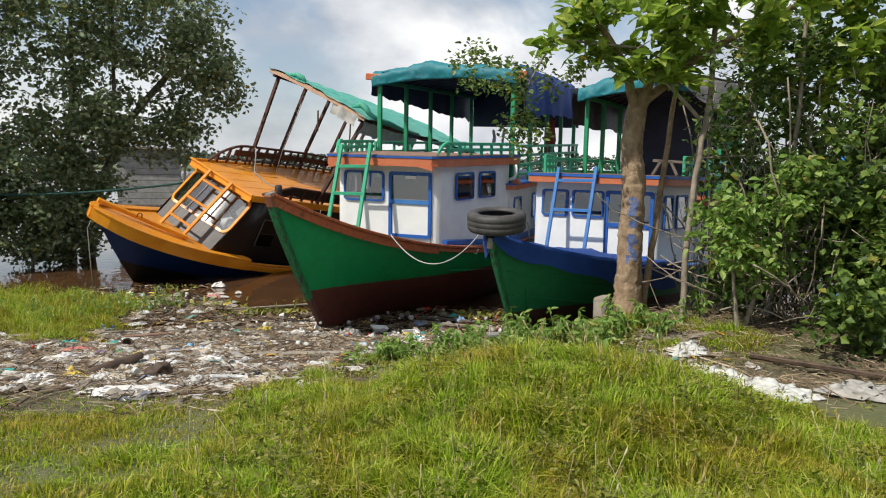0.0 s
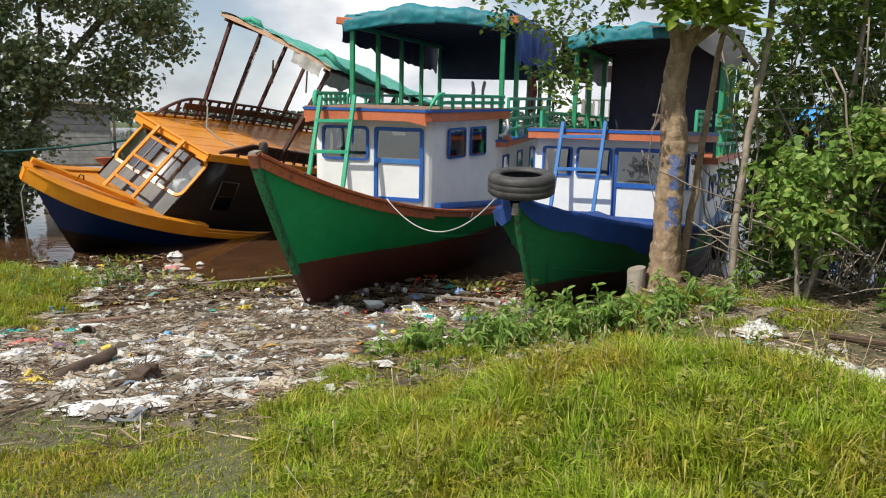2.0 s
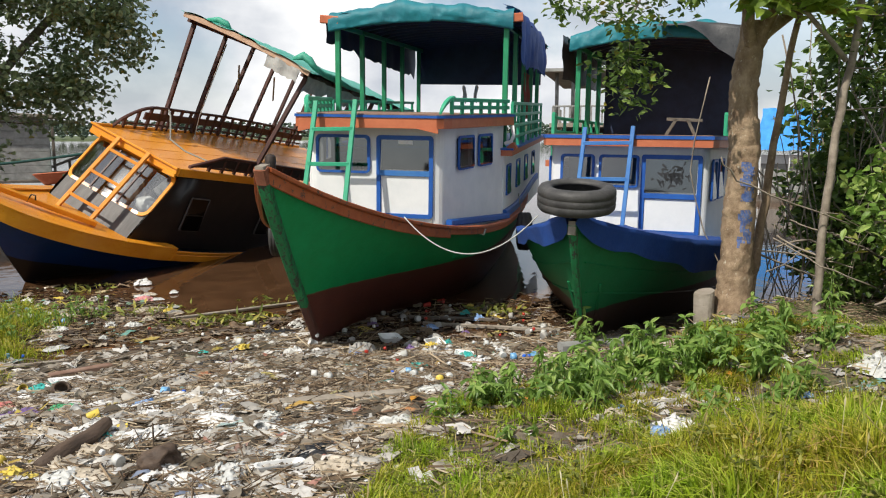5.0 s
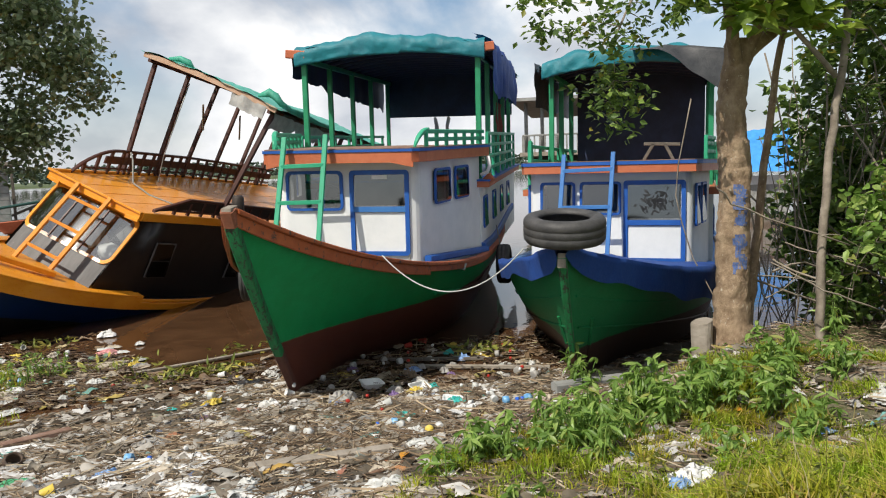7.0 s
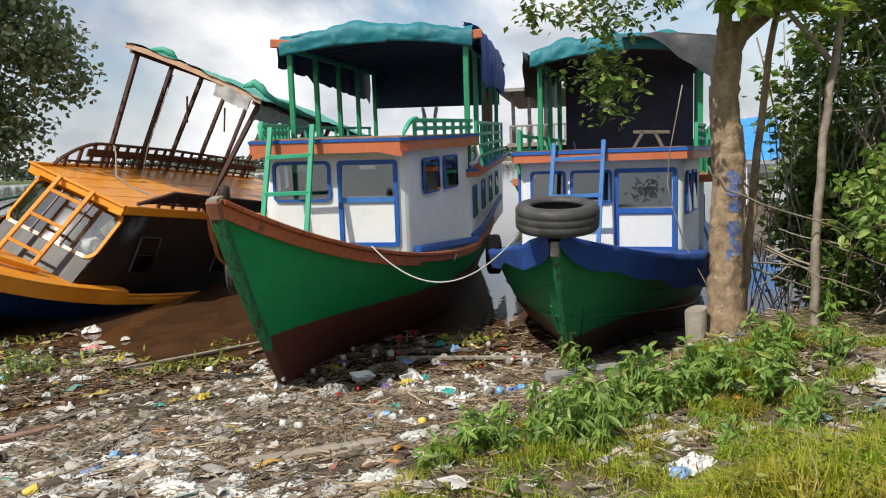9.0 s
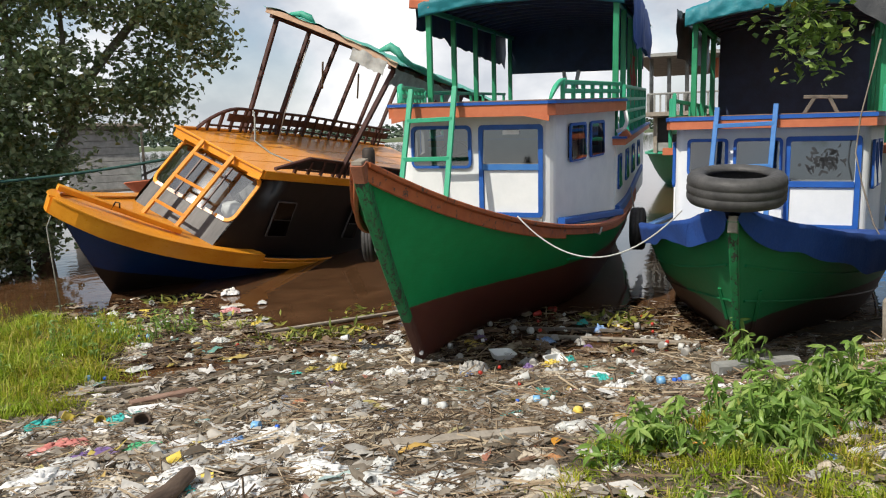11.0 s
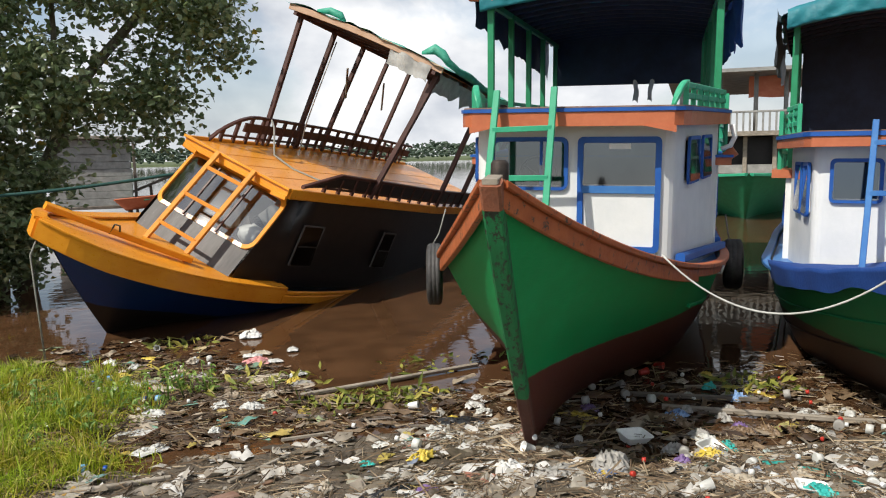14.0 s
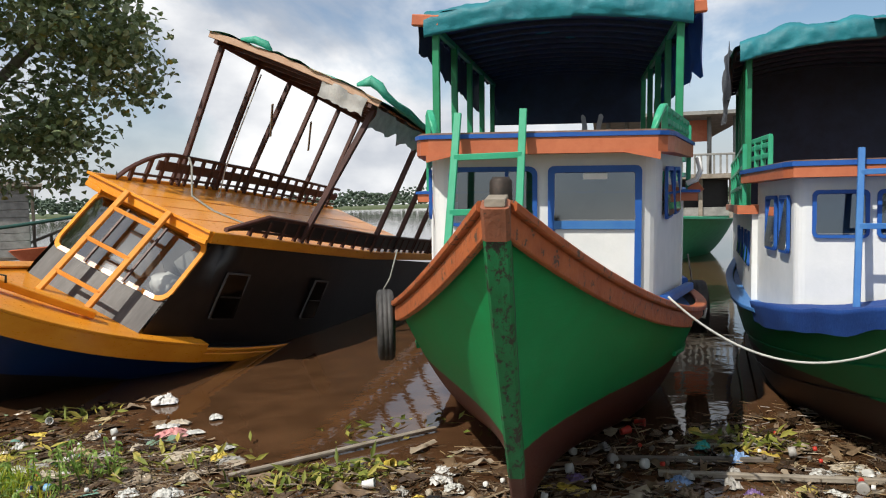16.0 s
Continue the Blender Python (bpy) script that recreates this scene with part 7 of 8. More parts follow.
RAG = {
    "white": rag_colours("white_film", (0.58, 0.57, 0.54), (0.74, 0.73, 0.71)),
    "grey": rag_colours("grey_film", (0.26, 0.25, 0.23), (0.40, 0.38, 0.35)),
    "beige": rag_colours("beige_film", (0.36, 0.30, 0.22), (0.52, 0.46, 0.37)),
    "teal": rag_colours("teal_film", (0.02, 0.34, 0.30), (0.05, 0.42, 0.38)),
    "green": rag_colours("green_film", (0.04, 0.30, 0.12), (0.10, 0.40, 0.2)),
    "red": rag_colours("faded_red_film", (0.45, 0.12, 0.10), (0.60, 0.26, 0.22)),
    "pink": rag_colours("pink_film", (0.55, 0.20, 0.20), (0.66, 0.36, 0.34)),
    "purple": rag_colours("purple_film", (0.12, 0.06, 0.20), (0.26, 0.18, 0.36)),
    "black": rag_colours("black_film", (0.012, 0.012, 0.014), (0.03, 0.03, 0.032), 0.4),
    "blue": rag_colours("pale_blue_film", (0.12, 0.25, 0.50), (0.30, 0.42, 0.62)),
    "yellow": rag_colours("yellow_film", (0.55, 0.40, 0.04), (0.66, 0.52, 0.12)),
    "brown": rag_colours("stained_brown_film", (0.14, 0.09, 0.05), (0.26, 0.18, 0.11), 0.35),
    "clear": rag_colours("pale_clear_film", (0.48, 0.48, 0.45), (0.62, 0.62, 0.59), 0.3),
}


def bottle_base():
    b = thing("plastic_bottle", "empty clear plastic drink bottle lying in the litter", "bottle", Matrix.Translation((0, 0, -50)), "plastic bottles in the litter")
    body = bm_new()
    prof = [(0.0, 0.0), (0.024, 0.0), (0.031, 0.008), (0.032, 0.05), (0.030, 0.055), (0.032, 0.06), (0.032, 0.10), (0.030, 0.105), (0.032, 0.11), (0.032, 0.145), (0.026, 0.172), (0.014, 0.195), (0.0125, 0.212)]
    tube(body, [(0, z, 0) for r, z in prof], [max(r, 0.001) for r, z in prof], 14)
    return b, body


def bottle(x, y, yaw, material, cap_mat, label, scale=1.0, dz=0.0, tilt=0.0):
    b, body = bottle_base()
    b.matrix_world = Matrix.Translation((x, y, surface_z(x, y) + 0.030 * scale + dz)) @ pose(0, 0, 0, tilt, 0, yaw) @ Matrix.Scale(scale, 4)
    tagged(b, label)
    part("bottle_body", body, material, b, "", True)
    part("cap", one(tube, [(0, 0.205, 0), (0, 0.206, 0), (0, 0.228, 0), (0, 0.229, 0)], [0.012, 0.016, 0.016, 0.013], 12), cap_mat, b, "plastic screw cap", True)
    if cap_mat is not CAP_BLUE and (int(x * 97) + int(y * 31)) % 3:
        return
    part("wrapper", one(tube, [(0, 0.058, 0), (0, 0.0585, 0), (0, 0.1035, 0), (0, 0.104, 0)], [0.0315, 0.0332, 0.0332, 0.0315], 14), (BLUE_LABEL if cap_mat is CAP_BLUE else RAG["grey"] if material is AMBER_PLASTIC else RAG["clear"]), b, "", True)


CAP_BLUE = paint("blue_cap", (0.02, 0.10, 0.55), (0.03, 0.14, 0.6), 20, 0.35, 0.05)
CAP_WHITE = paint("white_cap", (0.65, 0.65, 0.63), (0.72, 0.72, 0.7), 20, 0.35, 0.05)
CAP_RED = paint("red_cap", (0.45, 0.03, 0.02), (0.5, 0.05, 0.03), 20, 0.35, 0.05)
BLUE_LABEL = paint("blue_label", (0.05, 0.25, 0.55), (0.3, 0.5, 0.65), 30, 0.4, 0.05)
bottle(1.28, 9.50, 80, BLUE_PLASTIC, CAP_BLUE, "blue plastic water bottle lying on the debris", 1.05)
bottle(-0.92, 9.68, 65 - 180, CLEAR_PLASTIC, CAP_BLUE, "clear water bottle with blue label and cap", 1.15, 0.02)
bottle(-2.48, 12.08, 260, CLEAR_PLASTIC, CAP_BLUE, "clear water bottle beside the grass", 1.1, 0.02)
bottle(0.50, 9.80, 70, CLEAR_PLASTIC, CAP_WHITE, "crushed clear bottle by the grey plank", 1.1, 0.01)
bottle(0.10, 9.56, 250, CLEAR_PLASTIC, CAP_WHITE, "clear bottle among wet straw", 1.0)
bottle(2.12, 9.50, 260, CLEAR_PLASTIC, CAP_BLUE, "crushed clear bottle under the weeds", 1.1, 0.02)
rb = random.Random(91)
for k in range(100):
    for _ in range(60):
        bx, by = rb.uniform(-3.2, 3.9), rb.uniform(7.4, 15.8)
        if k < 66:
            bx, by = rb.uniform(1.0, 3.6), rb.uniform(10.2, 12.8)
        if rb.random() < litter_density(bx, by) * 1.3 and not in_tall(bx, by):
            break
    if k < 66 and k % 5 in (0, 2, 3):
        bottle(bx, by, rb.uniform(0, 360), AMBER_PLASTIC, CAP_RED if k % 5 == 3 else DECK, "stained brown plastic bottle afloat", rb.uniform(0.9, 1.3), 0.012, rb.uniform(-14, 14))
        continue
    mat_, cap_ = rb.choice([(CLEAR_PLASTIC, CAP_BLUE), (CLEAR_PLASTIC, CAP_WHITE), (CLEAR_PLASTIC, CAP_RED), (CLEAR_PLASTIC, CAP_WHITE), (BLUE_PLASTIC, CAP_BLUE)] if k % 14 == 0 else [(CLEAR_PLASTIC, CAP_WHITE), (CLEAR_PLASTIC, CAP_WHITE), (CLEAR_PLASTIC, CAP_RED), (CLEAR_PLASTIC, CAP_WHITE)])
    lab = "blue plastic bottle afloat among the litter" if mat_ is BLUE_PLASTIC else "clear plastic bottle lying in the litter"
    bottle(bx, by, rb.uniform(0, 360), mat_, cap_, lab, rb.uniform(0.85, 1.25), 0.012, rb.uniform(-14, 14))


def bag(x, y, sx, sy, h, colour, label, seed, yaw=0.0):
    """A crumpled bag: a lumpy folded sheet that lies on the shore."""
    bm = bm_new()
    n = 20
    rows = []
    c, s = math.cos(radians(yaw)), math.sin(radians(yaw))
    z0 = surface_z(x, y)
    for j in range(n + 1):
        r = []
        for i in range(n + 1):
            u, v = 2 * i / n - 1, 2 * j / n - 1
            k = 0.78 + 0.35 * noise.noise((math.atan2(v, u) * 1.3, seed, 0))
            px, py = u * sx * 0.5 * k, v * sy * 0.5 * k
            q = (u * 2.4 + seed * 1.7, v * 2.4, seed)
            ridge = 1 - 2 * abs(noise.noise((q[0] * 0.9 + 0.8 * q[1], q[1] * 1.4, seed + 8)))
            wrinkle = ridge * 0.7 + abs(noise.noise(q)) * 0.9 + abs(noise.noise((q[0] * 2.3, q[1] * 2.3, seed + 3))) * 0.55 + abs(noise.noise((q[0] * 4.1, q[1] * 4.1, seed + 6))) * 0.2
            dome = max(0.0, 1 - max(abs(u), abs(v)) ** 2.5)
            px += 0.12 * sx * noise.noise((q[0] * 1.7, q[1] * 1.7, 5))
            py += 0.12 * sy * noise.noise((q[0] * 1.7, q[1] * 1.7, 9))
            gx, gy = x + px * c - py * s, y + px * s + py * c
            r.append((gx - x, gy - y, max(surface_z(gx, gy) - z0, 0) + 0.006 + h * dome * (0.22 + 0.48 * wrinkle) + 0.008 * (1 - dome)))
        rows.append(r)
    grid(bm, rows)
    solo("plastic_bag", bm, RAG[colour], label, "bag", Matrix.Translation((x, y, z0)), "bags and wrappers in the litter", smooth=True)


bag(-2.44, 10.55, 0.34, 0.24, 0.08, "teal", "crumpled teal plastic bag on the shore", 1, 20)
bag(-2.14, 9.86, 0.50, 0.30, 0.09, "red", "faded red plastic bag on the shore", 2, 10)
bag(-1.90, 9.55, 0.40, 0.20, 0.05, "purple", "dark purple plastic wrapper lying flat", 3, 30)
bag(-1.58, 9.65, 0.28, 0.15, 0.05, "green", "bright green plastic scrap", 4, -10)
bag(-0.45, 10.90, 0.38, 0.22, 0.06, "black", "torn black plastic bag", 5, 15)
bag(-0.40, 10.58, 0.24, 0.14, 0.04, "black", "small black plastic shred", 6, 80)
bag(-0.18, 10.86, 0.16, 0.22, 0.05, "purple", "pale purple plastic wrapper", 7, 40)
bag(-0.47, 11.53, 0.13, 0.10, 0.04, "teal", "small teal plastic scrap", 8, 0)
bag(-0.98, 9.40, 0.24, 0.16, 0.06, "blue", "light blue cloth scrap beside a bottle", 9, 35)
bag(1.12, 10.95, 0.44, 0.32, 0.16, "grey", "muddy grey sack at the green boat's stem", 10, 60)
bag(0.72, 10.90, 0.40, 0.22, 0.07, "grey", "wet grey plastic sheet", 11, 10)
bag(0.42, 11.05, 0.30, 0.22, 0.10, "white", "crumpled white plastic bag by the stem", 12, 0)
bag(1.86, 9.53, 0.30, 0.22, 0.10, "white", "crumpled white plastic bag by the weeds", 13, 25)
bag(1.57, 9.66, 0.19, 0.10, 0.05, "pink", "flattened pink printed packet", 14, 5)
bag(1.57, 12.22, 0.20, 0.14, 0.08, "purple", "purple plastic bag at the hull's foot", 15, 0)
bag(2.19, 11.85, 0.26, 0.18, 0.09, "blue", "blue plastic film bundle afloat", 16, 20)
bag(-1.17, 16.04, 0.34, 0.20, 0.13, "white", "white bundle floating by the amber boat", 17, 0)
bag(-1.15, 14.75, 0.36, 0.20, 0.10, "pink", "faded pink bundle at the water's edge", 18, 0)
bag(-1.05, 14.1, 0.50, 0.28, 0.06, "beige", "beige plastic sheet at the water's edge", 19, 10)
bag(0.38, 12.37, 0.20, 0.08, 0.05, "yellow", "yellow plastic wrapper at the water's edge", 20, 30)
bag(-2.30, 15.3, 0.24, 0.12, 0.05, "yellow", "yellow and red wrapper by the reeds", 21, 0)
bag(2.09, 6.95, 0.36, 0.24, 0.11, "white", "crumpled white packet in the grass", 22, 15)
bag(0.63, 7.98, 0.34, 0.22, 0.09, "clear", "clear plastic sheet at the grass edge", 23, 0)
bag(-0.05, 7.62, 0.48, 0.24, 0.05, "black", "torn black plastic at the grass edge", 24, 20)
bag(-0.95, 7.0, 0.85, 0.26, 0.08, "white", "long white plastic sheet at the litter's edge", 25, 5)
bag(-1.95, 7.9, 0.34, 0.28, 0.10, "white", "white plastic bag in short grass", 26, 0)
bag(-2.08, 9.06, 0.44, 0.30, 0.10, "white", "pale plastic bag on the heap", 27, 50)
bag(4.05, 6.45, 1.00, 0.50, 0.16, "clear", "large pale plastic sheet under the trees", 28, -60)
bag(4.15, 5.75, 0.80, 0.50, 0.16, "clear", "pale plastic sheeting along the bank", 29, -70)
bag(4.75, 5.55, 0.70, 0.40, 0.16, "grey", "grey striped plastic sheet beside the path", 30, -60)
bag(4.25, 7.35, 0.50, 0.40, 0.10, "clear", "pale plastic sheet under the trees", 31, 10)
rg = random.Random(131)
KINDS = ["white", "beige", "clear", "grey", "grey", "beige", "beige", "beige", "clear", "clear", "clear", "beige", "grey", "black", "beige", "clear", "clear", "teal", "yellow", "grey"]
WORDS = {"white": "crumpled white plastic bag in the litter", "grey": "muddy grey plastic bag in the litter", "beige": "stained beige plastic bag in the litter", "clear": "pale clear plastic film in the litter", "black": "torn black plastic in the litter", "brown": "stained brown plastic in the litter", "teal": "teal plastic scrap in the litter", "blue": "pale blue plastic wrapper in the litter", "yellow": "yellow food wrapper in the litter"}
for k in range(150):
    for _ in range(60):
        bx, by = rg.uniform(-4.0, 3.6), rg.uniform(6.4, 13.2)
        if k < 70:
            bx, by = rg.uniform(-3.4, 0.6), rg.uniform(7.2, 10.6)
        if rg.random() < litter_density(bx, by) and not in_tall(bx, by):
            break
    col = rg.choice(KINDS)
    s_ = rg.uniform(0.09, 0.30) if rg.random() < 0.75 else rg.uniform(0.3, 0.48)
    bag(bx, by, s_, s_ * rg.uniform(0.45, 0.85), rg.uniform(0.03, 0.09), col, WORDS[col], 200 + k, rg.uniform(0, 180))


# paler and larger sheets on the heap beside the path
rh = random.Random(141)
for k in range(66):
    bx, by = rh.uniform(-3.0, -0.2), rh.uniform(6.6, 9.6)
    if in_tall(bx, by) or by < 7.2 + 0.5 * noise.noise((bx * 1.3, 2, 2)) + 0.5 * smoothstep(-1.2, -2.4, bx):
        continue
    col = rh.choice(["white", "white", "clear", "clear", "grey", "white", "beige"])
    s_ = rh.uniform(0.16, 0.5)
    bag(bx, by, s_, s_ * rh.uniform(0.4, 0.8), rh.uniform(0.03, 0.08), col, WORDS[col].replace("in the litter", "on the heap"), 700 + k, rh.uniform(-40, 40))

rg2 = random.Random(133)
for k in range(22):
    bx, by = rg2.uniform(1.2, 4.2), rg2.uniform(6.7, 8.6)
    col = rg2.choice(["clear", "white", "beige", "grey", "clear", "blue"])
    bag(bx, by, rg2.uniform(0.10, 0.22), rg2.uniform(0.07, 0.13), rg2.uniform(0.05, 0.09), col, WORDS[col].replace("in the litter", "in the short grass"), 500 + k, rg2.uniform(0, 180))


# bundles afloat by the grass tuft and between the hulls
rg3 = random.Random(135)
for k in range(30):
    bx, by = rg3.uniform(-2.9, -0.7), rg3.uniform(13.0, 15.3)
    col = rg3.choice(["clear", "white", "beige", "grey", "beige", "clear", "yellow"])
    bag(bx, by, rg3.uniform(0.10, 0.30), rg3.uniform(0.08, 0.16), rg3.uniform(0.05, 0.10), col, WORDS[col].replace("in the litter", "afloat by the reeds"), 560 + k, rg3.uniform(-30, 30))
for k in range(28):
    by = rg3.uniform(10.9, 12.9)
    bx = rg3.uniform(1.25 + 0.45 * (by - 10.9), 3.1)
    col = rg3.choice(["clear", "brown", "brown", "teal", "blue", "purple", "yellow", "brown", "grey", "grey", "brown"])
    word = {"purple": "purple plastic bag afloat between the hulls"}.get(col, WORDS.get(col, "").replace("in the litter", "afloat between the hulls"))
    bag(bx, by, rg3.uniform(0.10, 0.24), rg3.uniform(0.08, 0.15), rg3.uniform(0.06, 0.11), col, word, 600 + k, rg3.uniform(0, 180))
for k in range(12):
    bottle(rg3.uniform(-2.8, -0.8), rg3.uniform(13.2, 15.4), rg3.uniform(-30, 30) + 90, CLEAR_PLASTIC, CAP_BLUE if k % 4 == 0 else CAP_WHITE, "clear plastic bottle afloat by the reeds", rg3.uniform(0.9, 1.25), 0.012, rg3.uniform(-8, 8))


def cup(x, y, m_tilt, yaw, material, label, r=0.035, h=0.09):
    bm = bm_new()
    prof = [(r * 0.72, 0), (r * 0.74, 0.002), (r, h), (r * 1.08, h), (r * 1.08, h + 0.004), (r * 0.94, h), (r * 0.68, 0.008)]
    rings = [[bm.verts.new((q * math.cos(a), q * math.sin(a), z)) for a in [math.tau * k / 16 for k in range(16)]] for q, z in prof]
    for a, b in zip(rings, rings[1:]):
        for k in range(16):
            bm.faces.new((a[k], a[(k + 1) % 16], b[(k + 1) % 16], b[k]))
    bm.faces.new(rings[0][::-1])
    bm.faces.new(rings[-1])
    z = surface_z(x, y)
    solo("plastic_cup", bm, material, label, "cup", Matrix.Translation((x, y, z + r * abs(math.sin(radians(m_tilt))) * 0.95 + 0.002)) @ pose(0, 0, 0, m_tilt, 0, yaw), "cups in the litter", smooth=True)


cup(-2.03, 10.49, 70, 30, RAG["yellow"], "yellow plastic cup lying on its side")
cup(0.11, 12.76, 80, 60, PALE_PLASTIC, "white plastic cup in the debris")
cup(0.40, 13.12, 75, 20, RAG["yellow"], "yellow and green paper cup")
cup(-2.24, 15.77, 80, 0, PALE_PLASTIC, "white cup floating by the bow")
cup(2.78, 13.20, 85, 40, CAP_RED, "red drink can by the hull")
cup(2.50, 13.00, 85, 100, CAP_RED, "red and white can by the hull")
rc = random.Random(151)
for k in range(20):
    for _ in range(60):
        bx, by = rc.uniform(-2.6, 3.6), rc.uniform(8.0, 13.0)
        if rc.random() < litter_density(bx, by) and not in_tall(bx, by):
            break
    mat_, lab = rc.choice([(PALE_PLASTIC, "white plastic cup in the litter"), (RAG["brown"], "stained brown cup in the litter"), (RAG["yellow"], "yellow paper cup in the litter"), (RAG["clear"], "clear plastic cup in the litter"), (RAG["beige"], "stained plastic cup in the litter")])
    cup(bx, by, rc.uniform(60, 115), rc.uniform(0, 360), mat_, lab, rc.uniform(0.024, 0.04), rc.uniform(0.05, 0.09))


def foam_tray(x, y, yaw, tilt, label, w=0.26, d=0.17, h=0.045):
    bm = bm_new()
    rings = []
    for sx, sy, z in ((w * 0.40, d * 0.36, 0), (w * 0.5, d * 0.5, h), (w * 0.53, d * 0.53, h), (w * 0.53, d * 0.53, h + 0.006), (w * 0.47, d * 0.47, h + 0.004), (w * 0.38, d * 0.34, 0.008)):
        rings.append([bm.verts.new((px, py, z)) for px, py in rounded(-sx, sx, -sy, sy, 0.03, 3)])
    n = len(rings[0])
    for a, b in zip(rings, rings[1:]):
        for k in range(n):
            bm.faces.new((a[k], a[(k + 1) % n], b[(k + 1) % n], b[k]))
    bm.faces.new(rings[0][::-1])
    bm.faces.new(rings[-1])
    solo("foam_tray", bm, PALE_PLASTIC, label, "tray", Matrix.Translation((x, y, surface_z(x, y) + 0.02)) @ pose(0, 0, 0, tilt, 6, yaw), "foam trays")


foam_tray(1.57, 11.45, 10, 8, "white foam food box, dented", 0.24, 0.17, 0.06)
foam_tray(1.99, 11.08, 30, 22, "open white foam food tray")
foam_tray(1.91, 9.98, -25, 6, "small white foam tray", 0.18, 0.12, 0.03)
foam_tray(-1.69, 10.67, 20, 2, "flat white foam plate", 0.26, 0.15, 0.02)
foam_tray(-0.22, 7.42, 12, 2, "narrow strip of white foam", 0.28, 0.07, 0.035)


WET_LOG = paint("wet_rotten_wood", (0.045, 0.028, 0.018), (0.13, 0.085, 0.055), 9, 0.7, 0.8, (0.24, 0.18, 0.12), 0.62, (0.3, 1, 1))


def plank(x, y, yaw, L, w, h, material, label, name="plank", tilt=0.0, category="wood"):
    bm = bm_new()
    d = Vector((math.cos(radians(yaw)), math.sin(radians(yaw)), 0))
    p, q = Vector((x, y, 0)) - d * L / 2, Vector((x, y, 0)) + d * L / 2
    p.z, q.z = surface_z(p.x, p.y) + h * 0.5 + 0.01, surface_z(q.x, q.y) + h * 0.5 + 0.01 + tilt
    beam(bm, p, q, w, h, (0, 0, 1), 0.2)
    for v in bm.verts:
        v.co += Vector((noise.noise(v.co * 9), noise.noise(v.co * 9 + Vector((3, 0, 0))), 0)) * 0.02
    solo(name, bm, material, label, category, None, "driftwood on the shore")


plank(0.92, 9.75, 45, 0.46, 0.12, 0.025, GREY_PLANK, "grey weathered board lying in the litter")
plank(1.02, 9.86, 48, 0.40, 0.09, 0.02, GREY_PLANK, "grey weathered board lying in the litter")
plank(0.42, 8.79, -10, 1.0, 0.08, 0.05, OLD_TIMBER, "pale driftwood plank at the grass edge")
plank(-1.60, 11.04, 24, 0.55, 0.09, 0.05, RUST_SHEET, "orange-brown rotten board lying on mud")
plank(0.16, 13.61, 14, 1.9, 0.045, 0.04, OLD_TIMBER, "long pale pole in the shallows")
plank(2.9, 11.6, -32, 1.7, 0.05, 0.045, OLD_TIMBER, "long pale pole afloat between the hulls")
plank(2.6, 12.2, -28, 1.2, 0.045, 0.04, DECK, "dark stick afloat between the hulls")
plank(2.2, 10.4, 100, 0.9, 0.10, 0.02, RAG["teal"], "teal plastic strip among bottles", "plastic_strip", 0.0, "strip")
bm = bm_new()
tube(bm, [(-0.36, 0, 0.02), (-0.34, 0, 0.025), (-0.12, 0.015, 0.03), (0.12, -0.012, 0.04), (0.30, 0.01, 0.055), (0.33, 0.012, 0.06)], [0.03, 0.05, 0.056, 0.05, 0.042, 0.025], 14)
for v in bm.verts:
    v.co += Vector((noise.noise(v.co * 11), noise.noise(v.co * 11 + Vector((3, 0, 0))), noise.noise(v.co * 11 + Vector((0, 3, 0))))) * 0.022
solo("log", bm, WET_LOG, "dark wet log lying on the litter", "wood", Matrix.Translation((-1.35, 8.36, surface_z(-1.35, 8.36) + 0.03)) @ pose(0, 0, 0, 0, 0, 60), "driftwood on the shore", smooth=True)
plank(-2.2, 10.15, 60, 0.62, 0.05, 0.04, DECK, "dark stick beside a teal bag")
plank(-2.9, 11.2, 20, 0.9, 0.06, 0.04, OLD_TIMBER, "weathered stick in the litter")
plank(3.35, 9.85, 8, 0.75, 0.16, 0.07, OLD_TIMBER, "sawn plank end beside the hull", "plank")
plank(3.15, 9.62, 4, 0.8, 0.13, 0.10, GREY_PLANK, "grey log end below the tarpaulin boat", "log")
plank(4.75, 8.15, -30, 0.7, 0.12, 0.03, OLD_TIMBER, "flat board under the trees")
plank(4.6, 7.75, 10, 0.9, 0.10, 0.03, OLD_TIMBER, "flat board under the trees")
# The pipe takes the dark log colour in place of the trees' shade.
plank(5.2, 6.6, -50, 1.3, 0.05, 0.05, WET_LOG, "pipe under the thicket, darkened to show tree shade", "pipe")
rp = random.Random(171)
for k in range(60):
    for _ in range(60):
        bx, by = rp.uniform(-3.6, 3.4), rp.uniform(7.2, 13.4)
        if rp.random() < litter_density(bx, by) + 0.1 and not in_tall(bx, by):
            break
    mt = rp.choice([OLD_TIMBER, DECK, OLD_TIMBER, PLY])
    plank(bx, by, rp.uniform(-40, 60), rp.uniform(0.25, 0.8), rp.uniform(0.012, 0.04), rp.uniform(0.012, 0.03), mt, "dark wet stick on the shore" if mt is DECK else "pale dry stick on the shore", "stick")

# stump beside the tree
bm = bm_new()
tube(bm, [(0, 0, -0.1), (-0.01, 0, 0.1), (-0.02, 0.01, 0.34), (-0.02, 0.01, 0.35)], [0.105, 0.098, 0.092, 0.084], 16)
for v in bm.verts:
    if v.co.z > 0.3:
        v.co.z += 0.25 * v.co.x
for v in bm.verts:
    v.co += Vector((noise.noise(v.co * 8), noise.noise(v.co * 8 + Vector((4, 0, 0))), 0)) * 0.02
